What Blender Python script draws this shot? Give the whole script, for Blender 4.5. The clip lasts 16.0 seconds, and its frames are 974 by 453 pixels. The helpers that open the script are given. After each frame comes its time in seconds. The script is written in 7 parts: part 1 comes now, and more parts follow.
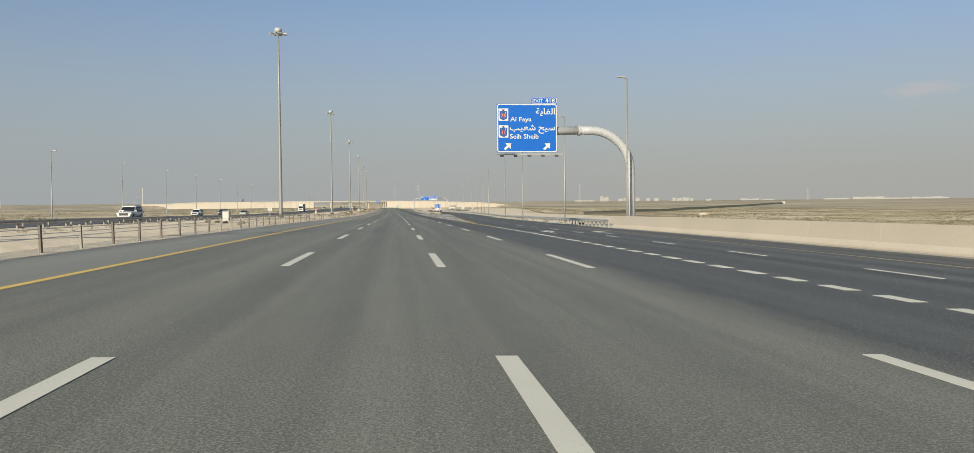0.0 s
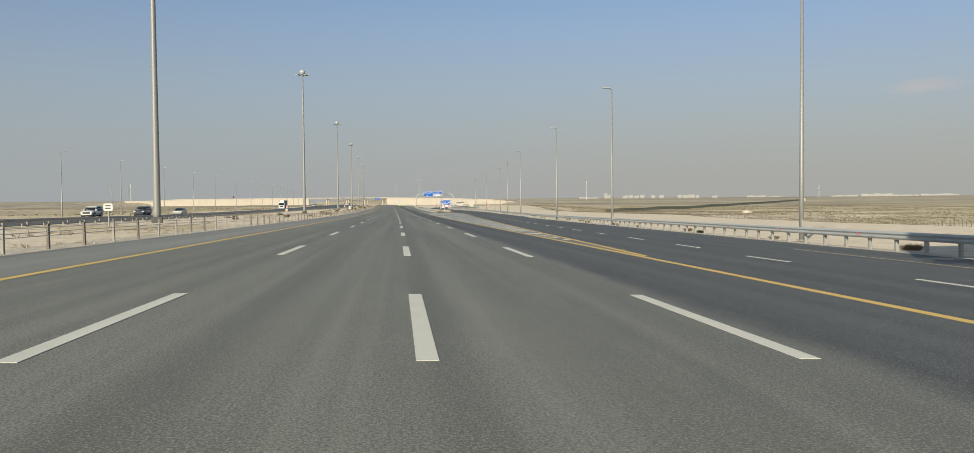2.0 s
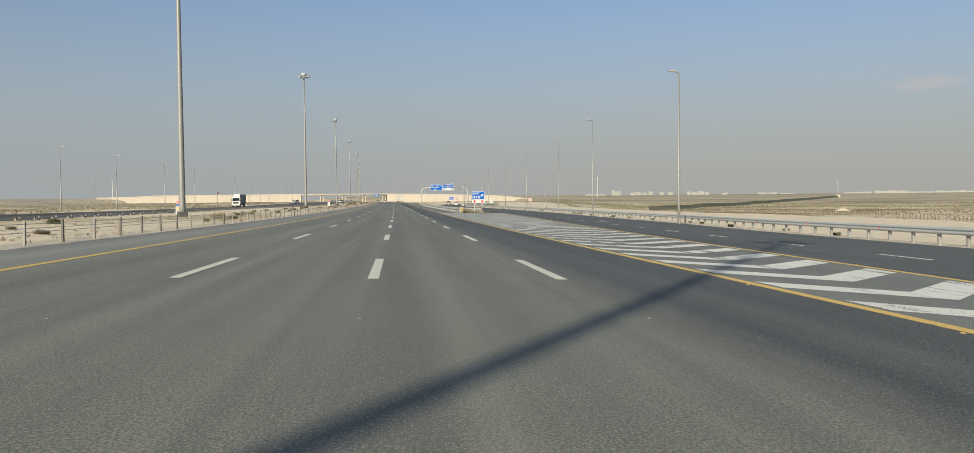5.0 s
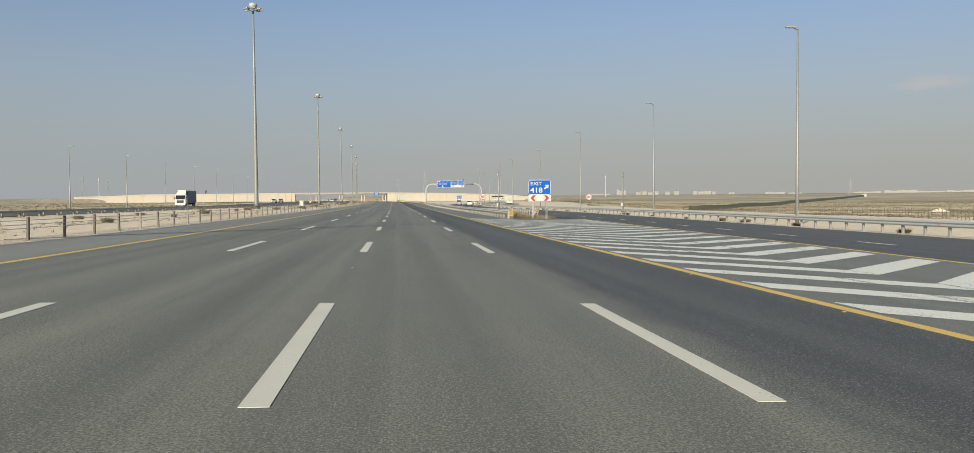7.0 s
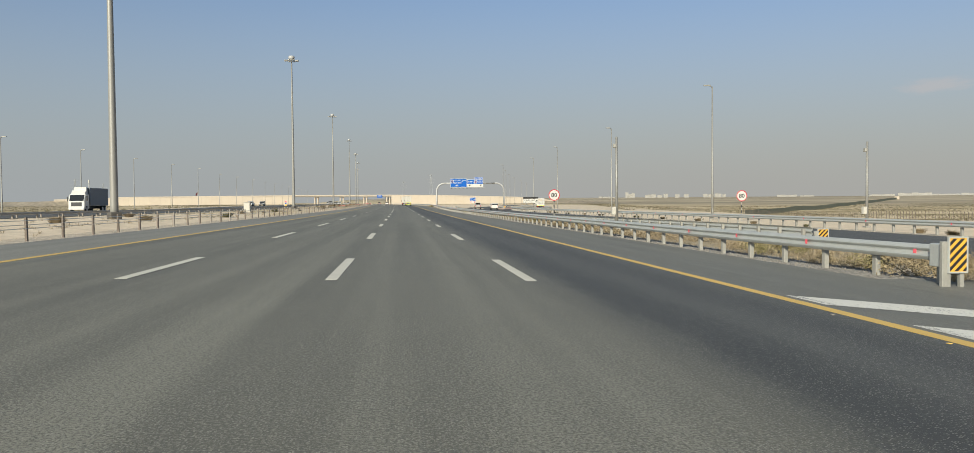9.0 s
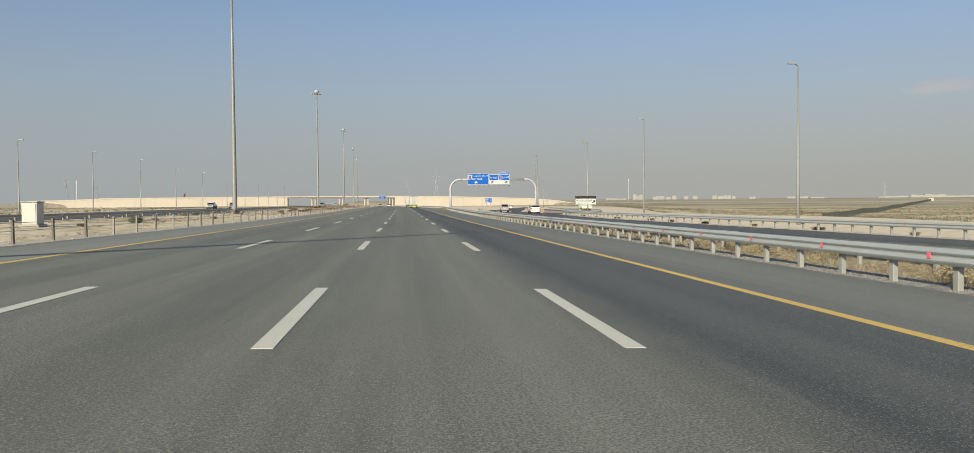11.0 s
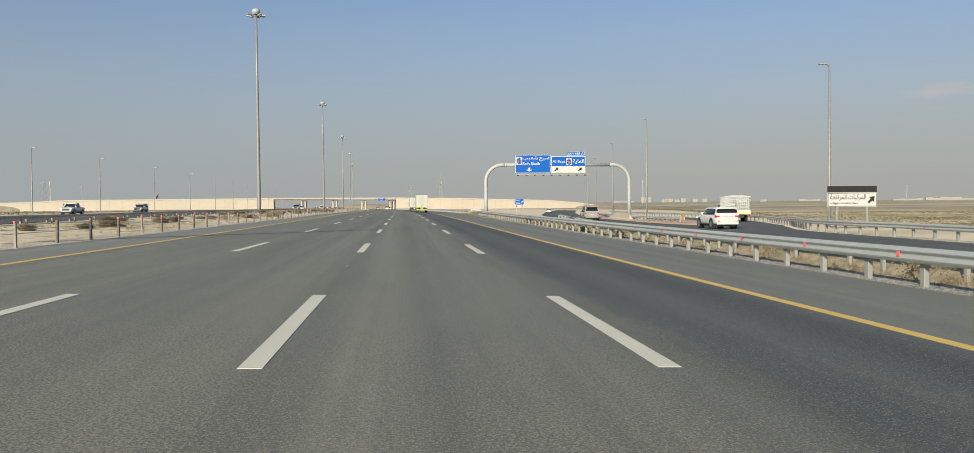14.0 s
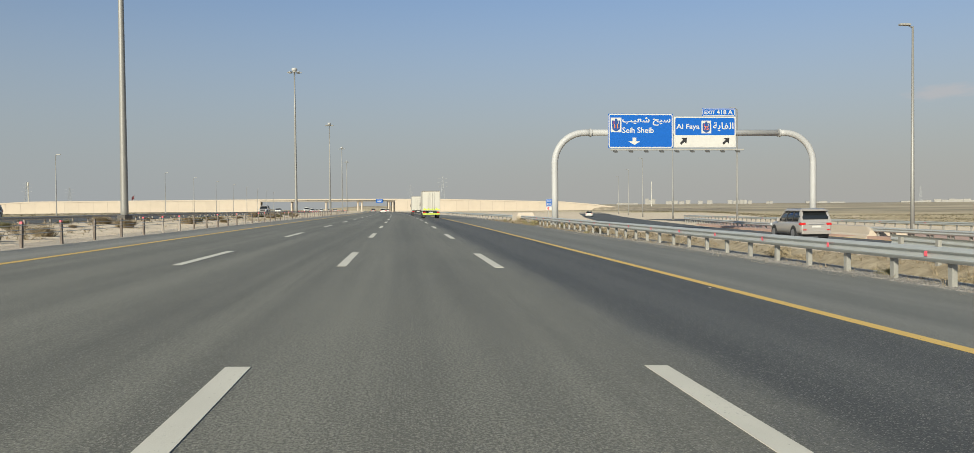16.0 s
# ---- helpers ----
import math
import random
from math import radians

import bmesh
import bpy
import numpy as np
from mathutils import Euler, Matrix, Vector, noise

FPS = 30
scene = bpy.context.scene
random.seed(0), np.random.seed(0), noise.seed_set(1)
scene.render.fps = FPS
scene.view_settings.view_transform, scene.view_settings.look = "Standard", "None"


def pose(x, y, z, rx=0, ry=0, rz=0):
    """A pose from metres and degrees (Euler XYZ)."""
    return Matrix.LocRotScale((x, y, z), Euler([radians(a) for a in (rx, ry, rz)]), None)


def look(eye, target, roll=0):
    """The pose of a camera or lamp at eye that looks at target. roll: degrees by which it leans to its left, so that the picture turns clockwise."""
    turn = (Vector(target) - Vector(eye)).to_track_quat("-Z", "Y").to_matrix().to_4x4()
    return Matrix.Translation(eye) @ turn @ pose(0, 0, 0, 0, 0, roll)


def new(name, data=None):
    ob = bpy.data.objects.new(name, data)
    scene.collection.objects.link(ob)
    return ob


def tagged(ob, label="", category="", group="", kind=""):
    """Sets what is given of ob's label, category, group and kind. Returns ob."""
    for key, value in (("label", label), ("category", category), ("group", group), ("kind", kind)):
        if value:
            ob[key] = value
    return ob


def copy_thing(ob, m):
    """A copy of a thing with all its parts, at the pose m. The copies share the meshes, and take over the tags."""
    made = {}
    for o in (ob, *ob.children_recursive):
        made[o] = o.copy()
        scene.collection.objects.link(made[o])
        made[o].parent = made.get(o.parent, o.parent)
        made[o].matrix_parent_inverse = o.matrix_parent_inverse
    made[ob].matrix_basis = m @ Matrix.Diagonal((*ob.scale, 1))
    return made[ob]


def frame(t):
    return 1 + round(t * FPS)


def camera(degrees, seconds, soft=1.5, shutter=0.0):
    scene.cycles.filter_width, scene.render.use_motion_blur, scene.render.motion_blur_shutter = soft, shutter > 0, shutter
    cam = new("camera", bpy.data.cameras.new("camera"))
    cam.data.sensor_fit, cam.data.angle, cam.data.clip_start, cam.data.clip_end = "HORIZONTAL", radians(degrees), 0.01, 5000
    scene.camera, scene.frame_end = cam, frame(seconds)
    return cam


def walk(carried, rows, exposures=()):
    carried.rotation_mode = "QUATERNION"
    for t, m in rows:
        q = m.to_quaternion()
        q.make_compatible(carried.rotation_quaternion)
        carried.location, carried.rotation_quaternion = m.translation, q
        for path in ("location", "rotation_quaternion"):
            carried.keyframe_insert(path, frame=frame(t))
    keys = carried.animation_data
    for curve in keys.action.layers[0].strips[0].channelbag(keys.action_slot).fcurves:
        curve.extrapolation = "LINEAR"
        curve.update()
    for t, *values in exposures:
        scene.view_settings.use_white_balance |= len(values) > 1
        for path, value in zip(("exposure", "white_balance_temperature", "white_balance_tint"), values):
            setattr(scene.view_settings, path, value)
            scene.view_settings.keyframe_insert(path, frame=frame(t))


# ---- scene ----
ROLL = 0.5
cam = camera(60.55, 16.0, soft=0.55, shutter=0.0)
PATH = [
    (0.00, -0.992, -7.784, 1.433, -6.01, -1.49),
    (0.50, -0.836, 8.830, 1.383, -6.03, -1.53),
    (1.00, -0.656, 25.453, 1.315, -6.11, -1.60),
    (1.50, -0.458, 41.993, 1.231, -6.08, -1.66),
    (2.00, -0.304, 58.532, 1.134, -5.94, -1.68),
    (2.50, -0.208, 75.261, 1.026, -6.02, -1.76),
    (3.00, -0.127, 91.392, 0.910, -5.91, -1.77),
    (3.80, -0.023, 117.843, 0.713, -5.86, -1.81),
    (4.60, 0.060, 144.079, 0.521, -5.82, -1.85),
    (5.50, 0.129, 173.345, 0.310, -5.77, -1.89),
    (6.00, 0.144, 189.505, 0.201, -5.84, -1.91),
    (6.50, 0.185, 205.291, 0.107, -5.78, -1.88),
    (7.00, 0.216, 221.389, 0.024, -5.68, -1.88),
    (7.50, 0.210, 237.271, -0.044, -5.64, -1.86),
    (8.00, 0.185, 252.983, -0.095, -5.50, -1.81),
    (8.50, 0.128, 268.681, -0.132, -5.42, -1.77),
    (9.00, 0.016, 283.904, -0.157, -5.33, -1.67),
    (9.80, -0.181, 308.616, -0.186, -5.22, -1.62),
    (10.65, -0.410, 334.689, -0.212, -5.11, -1.57),
    (11.50, -0.657, 360.580, -0.234, -5.00, -1.52),
    (12.00, -0.878, 375.746, -0.243, -5.17, -1.53),
    (12.50, -1.052, 390.800, -0.251, -4.93, -1.50),
    (13.00, -1.235, 405.823, -0.255, -4.95, -1.45),
    (13.50, -1.448, 420.758, -0.252, -4.89, -1.41),
    (14.00, -1.653, 435.921, -0.241, -4.90, -1.34),
    (14.50, -1.826, 450.841, -0.225, -4.90, -1.35),
    (15.00, -1.976, 465.880, -0.198, -4.71, -1.30),
    (15.50, -2.159, 480.900, -0.155, -4.55, -1.21),
    (16.00, -2.425, 495.747, -0.103, -4.89, -1.20),
]
walk(cam, [(t, pose(x, y, z, 90 + p, ROLL, a)) for t, x, y, z, a, p in PATH])

# ---- light ----
SUN_EL, SUN_AZ = radians(22.5), radians(209.6)
world = bpy.data.worlds.new("sky")
scene.world = world
world.use_nodes = True
wn, wl = world.node_tree.nodes, world.node_tree.links
sky = wn.new("ShaderNodeTexSky")
sky.sky_type = "NISHITA"
sky.sun_disc = False
sky.sun_elevation, sky.sun_rotation = SUN_EL, SUN_AZ
sky.air_density, sky.dust_density, sky.ozone_density, sky.altitude = 1.0, 1.2, 1.0, 0
wn["Background"].inputs["Strength"].default_value = 0.10
# dusty haze that thickens towards the horizon, and one faint cloud
ray = wn.new("ShaderNodeTexCoord")
split = wn.new("ShaderNodeSeparateXYZ")
wl.new(ray.outputs["Generated"], split.inputs[0])
thick = wn.new("ShaderNodeMapRange")
thick.interpolation_type = "SMOOTHSTEP"
for key, v in (("From Min", -0.02), ("From Max", 0.36), ("To Min", 0.98), ("To Max", 0.06)):
    thick.inputs[key].default_value = v
wl.new(split.outputs[2], thick.inputs["Value"])
dim = wn.new("ShaderNodeMix")
dim.data_type, dim.blend_type = "RGBA", "MULTIPLY"
dim.inputs["Factor"].default_value = 1.0
dim.inputs["B"].default_value = (0.445, 0.56, 0.71, 1)
wl.new(sky.outputs[0], dim.inputs["A"])
# the unseen sky overhead is brightened and warmed, as added fill for shadows
high = wn.new("ShaderNodeMapRange")
high.interpolation_type = "SMOOTHSTEP"
high.inputs["From Min"].default_value, high.inputs["From Max"].default_value = 0.30, 0.75
wl.new(split.outputs[2], high.inputs["Value"])
pale = wn.new("ShaderNodeMix")
pale.data_type, pale.blend_type = "RGBA", "MULTIPLY"
pale.inputs["B"].default_value = (2.0, 1.6, 1.15, 1)
wl.new(high.outputs[0], pale.inputs["Factor"])
wl.new(dim.outputs["Result"], pale.inputs["A"])
haze = wn.new("ShaderNodeMix")
haze.data_type = "RGBA"
side_tone = wn.new("ShaderNodeMapRange")
side_tone.interpolation_type = "SMOOTHSTEP"
side_tone.inputs["From Min"].default_value, side_tone.inputs["From Max"].default_value = -0.45, 0.5
wl.new(split.outputs[0], side_tone.inputs["Value"])
dust = wn.new("ShaderNodeMix")
dust.data_type = "RGBA"
dust.inputs["A"].default_value, dust.inputs["B"].default_value = (2.24, 2.38, 2.43, 1), (2.44, 2.42, 2.28, 1)
wl.new(side_tone.outputs[0], dust.inputs["Factor"])
wl.new(dust.outputs["Result"], haze.inputs["B"])
wl.new(thick.outputs[0], haze.inputs["Factor"])
wl.new(pale.outputs["Result"], haze.inputs["A"])
shape = wn.new("ShaderNodeMapping")
shape.vector_type = "TEXTURE"
shape.inputs["Location"].default_value = (0.549, 0.828, 0.1185)
shape.inputs["Rotation"].default_value = (0, 0, radians(-33.5))
shape.inputs["Scale"].default_value = (0.045, 0.045, 0.0095)
wl.new(ray.outputs["Generated"], shape.inputs["Vector"])
puff = wn.new("ShaderNodeTexNoise")
puff.inputs["Scale"].default_value, puff.inputs["Detail"].default_value = 1.4, 6
wl.new(shape.outputs[0], puff.inputs["Vector"])
far = wn.new("ShaderNodeVectorMath")
far.operation = "LENGTH"
wl.new(shape.outputs[0], far.inputs[0])
edge = wn.new("ShaderNodeMath")
edge.operation = "MULTIPLY_ADD"
wl.new(puff.outputs[0], edge.inputs[0])
edge.inputs[1].default_value = -1.6
wl.new(far.outputs["Value"], edge.inputs[2])
soft_edge = wn.new("ShaderNodeMapRange")
soft_edge.interpolation_type = "SMOOTHSTEP"
for key, v in (("From Min", -0.6), ("From Max", 0.25), ("To Min", 0.55), ("To Max", 0.0)):
    soft_edge.inputs[key].default_value = v
wl.new(edge.outputs[0], soft_edge.inputs["Value"])
cloud = wn.new("ShaderNodeMix")
cloud.data_type = "RGBA"
cloud.inputs["B"].default_value = (3.15, 3.0, 3.0, 1)
wl.new(soft_edge.outputs[0], cloud.inputs["Factor"])
wl.new(haze.outputs["Result"], cloud.inputs["A"])
wl.new(cloud.outputs["Result"], wn["Background"].inputs["Color"])
sun_data = bpy.data.lights.new("sun", "SUN")
sun_data.energy, sun_data.angle, sun_data.color = 4.05, radians(0.5), (1.0, 0.95, 0.785)
sun = new("sun", sun_data)
to_sun = Vector((math.sin(SUN_AZ) * math.cos(SUN_EL), math.cos(SUN_AZ) * math.cos(SUN_EL), math.sin(SUN_EL)))
sun.matrix_world = look(to_sun * 200, (0, 0, 0))
scene.view_settings.exposure = 0.7


# ---- road line: s metres along, o metres to the right ----
STEP = np.arange(-400.0, 6001.0, 1.0)
SLOPE_S = (-400, -8, 42, 92, 174, 222, 254, 285, 390, 452, 482, 530, 600, 700)
SLOPE_D = (0, -.13, -.3, -.42, -.40, -.26, -.15, -.07, -.03, .08, .2, .2, .05, 0)
BEND = np.where(STEP < 0, 0.0, np.where(STEP < 560, 3.1e-5, 3.1e-5 + 1 / 12000.0))
BEND[STEP > 1700] = 0
TURN = np.cumsum(BEND)
LINE_X, LINE_Y = -np.cumsum(np.sin(TURN)), np.cumsum(np.cos(TURN))
LINE_Z = np.cumsum(np.radians(np.interp(STEP, SLOPE_S, SLOPE_D)))
LINE_X, LINE_Y, LINE_Z = LINE_X - LINE_X[400], LINE_Y - LINE_Y[400], LINE_Z - LINE_Z[400]


def turn_at(s):
    return float(np.interp(s, STEP, TURN))


FALL = 0.0237  # cross fall of the carriageway, down to the right


def dip(s, o):
    """How far the slip roads lie below the plane of the carriageway."""
    if s < 480 or o < 17:
        return 0.0
    low = 0.33 * min(1.0, (s - 480) / 50) * min(1.0, (o - 17) / 6)
    if s > 500 and o > 28:
        low += 0.34 * min(1.0, (s - 500) / 25) * min(1.0, (o - 28) / 9)
    return low


def at(s, o, z=0.0):
    a = turn_at(s)
    return Vector((float(np.interp(s, STEP, LINE_X)) + o * math.cos(a), float(np.interp(s, STEP, LINE_Y)) + o * math.sin(a), float(np.interp(s, STEP, LINE_Z)) + z - dip(s, o) - FALL * max(-18.0, min(22.0, o))))


def stand(s, o, z=0.0, yaw=0.0):
    """Pose on the road line: x to the right, y along the road; yaw in degrees to the left."""
    return Matrix.Translation(at(s, o, z)) @ Matrix.Rotation(turn_at(s) + radians(yaw), 4, "Z")


def curve_fn(*pairs):
    ss, oo = [p[0] for p in pairs], [p[1] for p in pairs]
    return lambda s: float(np.interp(s, ss, oo))


# ---- materials ----
def nodes_of(name):
    m = bpy.data.materials.new(name)
    m.use_nodes = True
    return m, m.node_tree.nodes, m.node_tree.links, m.node_tree.nodes["Principled BSDF"]


def rgb(c, k=1.0):
    return (c[0] * k, c[1] * k, c[2] * k, 1.0)


def plain(name, col, rough=0.6, metal=0.0, vary=0.12, scale=3.0, fine=40.0, bump=0.1, spec=0.5, coat=0.0):
    """Paint, metal or concrete: two scales of uneven tone and a slight relief."""
    m, n, l, p = nodes_of(name)
    co = n.new("ShaderNodeTexCoord")
    a = n.new("ShaderNodeTexNoise")
    a.inputs["Scale"].default_value, a.inputs["Detail"].default_value = scale, 5
    b = n.new("ShaderNodeTexNoise")
    b.inputs["Scale"].default_value, b.inputs["Detail"].default_value = fine, 3
    l.new(co.outputs["Object"], a.inputs["Vector"])
    l.new(co.outputs["Object"], b.inputs["Vector"])
    add = n.new("ShaderNodeMath")
    add.operation = "ADD"
    l.new(a.outputs[0], add.inputs[0])
    l.new(b.outputs[0], add.inputs[1])
    info = n.new("ShaderNodeObjectInfo")
    r = n.new("ShaderNodeMath")
    r.operation = "MULTIPLY_ADD"
    l.new(info.outputs["Random"], r.inputs[0])
    r.inputs[1].default_value = 0.3
    l.new(add.outputs[0], r.inputs[2])
    ramp = n.new("ShaderNodeMapRange")
    ramp.inputs["From Min"].default_value, ramp.inputs["From Max"].default_value = 0.7, 1.6
    l.new(r.outputs[0], ramp.inputs["Value"])
    mix = n.new("ShaderNodeMix")
    mix.data_type = "RGBA"
    mix.inputs["A"].default_value, mix.inputs["B"].default_value = rgb(col, 1 - vary), rgb(col, 1 + vary)
    l.new(ramp.outputs[0], mix.inputs["Factor"])
    l.new(mix.outputs["Result"], p.inputs["Base Color"])
    p.inputs["Roughness"].default_value, p.inputs["Metallic"].default_value = rough, metal
    p.inputs["Specular IOR Level"].default_value, p.inputs["Coat Weight"].default_value = spec, coat
    if bump:
        bp = n.new("ShaderNodeBump")
        bp.inputs["Strength"].default_value, bp.inputs["Distance"].default_value = bump, 0.01
        l.new(b.outputs[0], bp.inputs["Height"])
        l.new(bp.outputs[0], p.inputs["Normal"])
    return m


def asphalt(name, dark, light, track=0.10, grain=0.5, newer=None):
    """Worn asphalt on strips whose UV is (o, s) in metres: aggregate grain, wheel tracks, patches, long streaks."""
    m, n, l, p = nodes_of(name)
    uv = n.new("ShaderNodeUVMap")
    sep = n.new("ShaderNodeSeparateXYZ")
    l.new(uv.outputs[0], sep.inputs[0])

    def math_node(op, a, b=None, c=None):
        k = n.new("ShaderNodeMath")
        k.operation = op
        for i, v in enumerate((a, b, c)):
            if v is None:
                continue
            if isinstance(v, (int, float)):
                k.inputs[i].default_value = v
            else:
                l.new(v, k.inputs[i])
        return k.outputs[0]

    def noise_at(sx, sy, detail=4, rough=0.6):
        mp = n.new("ShaderNodeMapping")
        mp.inputs["Scale"].default_value = (sx, sy, 1)
        l.new(uv.outputs[0], mp.inputs["Vector"])
        t = n.new("ShaderNodeTexNoise")
        t.noise_dimensions = "2D"
        t.inputs["Scale"].default_value, t.inputs["Detail"].default_value, t.inputs["Roughness"].default_value = 1, detail, rough
        l.new(mp.outputs[0], t.inputs["Vector"])
        return t.outputs[0]

    streak = noise_at(1.1, 0.012, 4)
    patch = noise_at(0.35, 0.05, 5)
    blot = noise_at(1.6, 0.5, 5)
    agg = noise_at(42, 38, 2, 0.7)
    agg2 = noise_at(17, 14, 3, 0.7)
    vor = n.new("ShaderNodeTexVoronoi")
    vor.voronoi_dimensions = "2D"
    vor.inputs["Scale"].default_value = 48
    l.new(uv.outputs[0], vor.inputs["Vector"])
    # two wheel tracks in each 3.65 m lane
    wave = math_node("COSINE", math_node("MULTIPLY", sep.outputs[0], 2 * math.pi / 1.825))
    wheel = math_node("MULTIPLY", wave, math_node("SUBTRACT", streak, 0.2))
    tone = math_node("MULTIPLY_ADD", wheel, -track * 2.0, 0.5)
    tone = math_node("ADD", tone, math_node("MULTIPLY_ADD", streak, 1.6, -0.8))
    tone = math_node("ADD", tone, math_node("MULTIPLY_ADD", patch, 0.7, -0.35))
    tone = math_node("ADD", tone, math_node("MULTIPLY_ADD", blot, 0.35, -0.175))
    worn = math_node("MULTIPLY_ADD", patch, 3.6, -0.55)
    tone = math_node("ADD", tone, math_node("MULTIPLY", worn, math_node("MULTIPLY_ADD", agg, 4.0 * grain, -2.15 * grain)))
    tone = math_node("ADD", tone, math_node("MULTIPLY_ADD", agg2, 1.1 * grain, -0.55 * grain))
    ramp = n.new("ShaderNodeMix")
    ramp.data_type = "RGBA"
    ramp.inputs["A"].default_value, ramp.inputs["B"].default_value = rgb(dark), rgb(light)
    l.new(tone, ramp.inputs["Factor"])
    under = ramp.outputs["Result"]
    if newer:
        # the right lanes were relaid: a soft, uneven seam
        seam = math_node("ADD", sep.outputs[0], math_node("MULTIPLY_ADD", blot, 0.9, -0.45))
        seam = math_node("ADD", seam, math_node("MULTIPLY_ADD", agg2, 0.8, -0.4))
        step = n.new("ShaderNodeMapRange")
        step.interpolation_type = "SMOOTHSTEP"
        step.inputs["From Min"].default_value, step.inputs["From Max"].default_value = 3.55, 4.5
        l.new(seam, step.inputs["Value"])
        ramp2 = n.new("ShaderNodeMix")
        ramp2.data_type = "RGBA"
        ramp2.inputs["A"].default_value, ramp2.inputs["B"].default_value = rgb(newer[0]), rgb(newer[1])
        rub = math_node("COSINE", math_node("MULTIPLY_ADD", sep.outputs[0], 2 * math.pi / 1.95, -5.5 * 2 * math.pi / 1.95))
        l.new(math_node("MULTIPLY_ADD", rub, 0.28, tone), ramp2.inputs["Factor"])
        both = n.new("ShaderNodeMix")
        both.data_type = "RGBA"
        l.new(step.outputs[0], both.inputs["Factor"])
        l.new(under, both.inputs["A"])
        l.new(ramp2.outputs["Result"], both.inputs["B"])
        under = both.outputs["Result"]
    # single pale stones
    sepc = n.new("ShaderNodeSeparateColor")
    l.new(vor.outputs["Color"], sepc.inputs[0])
    stone = math_node("LESS_THAN", vor.outputs["Distance"], math_node("MULTIPLY_ADD", sepc.outputs[1], 0.30, 0.08))
    pick = math_node("MULTIPLY", stone, math_node("GREATER_THAN", sepc.outputs[0], 0.64))
    mix2 = n.new("ShaderNodeMix")
    mix2.data_type = "RGBA"
    mix2.inputs["B"].default_value = (0.32, 0.30, 0.255, 1)
    l.new(math_node("MULTIPLY", pick, 0.6), mix2.inputs["Factor"])
    l.new(under, mix2.inputs["A"])
    l.new(mix2.outputs["Result"], p.inputs["Base Color"])
    p.inputs["Roughness"].default_value = 0.70
    p.inputs["Specular IOR Level"].default_value = 0.5
    bp = n.new("ShaderNodeBump")
    bp.inputs["Strength"].default_value, bp.inputs["Distance"].default_value = 0.55, 0.006
    l.new(agg, bp.inputs["Height"])
    l.new(bp.outputs[0], p.inputs["Normal"])
    return m


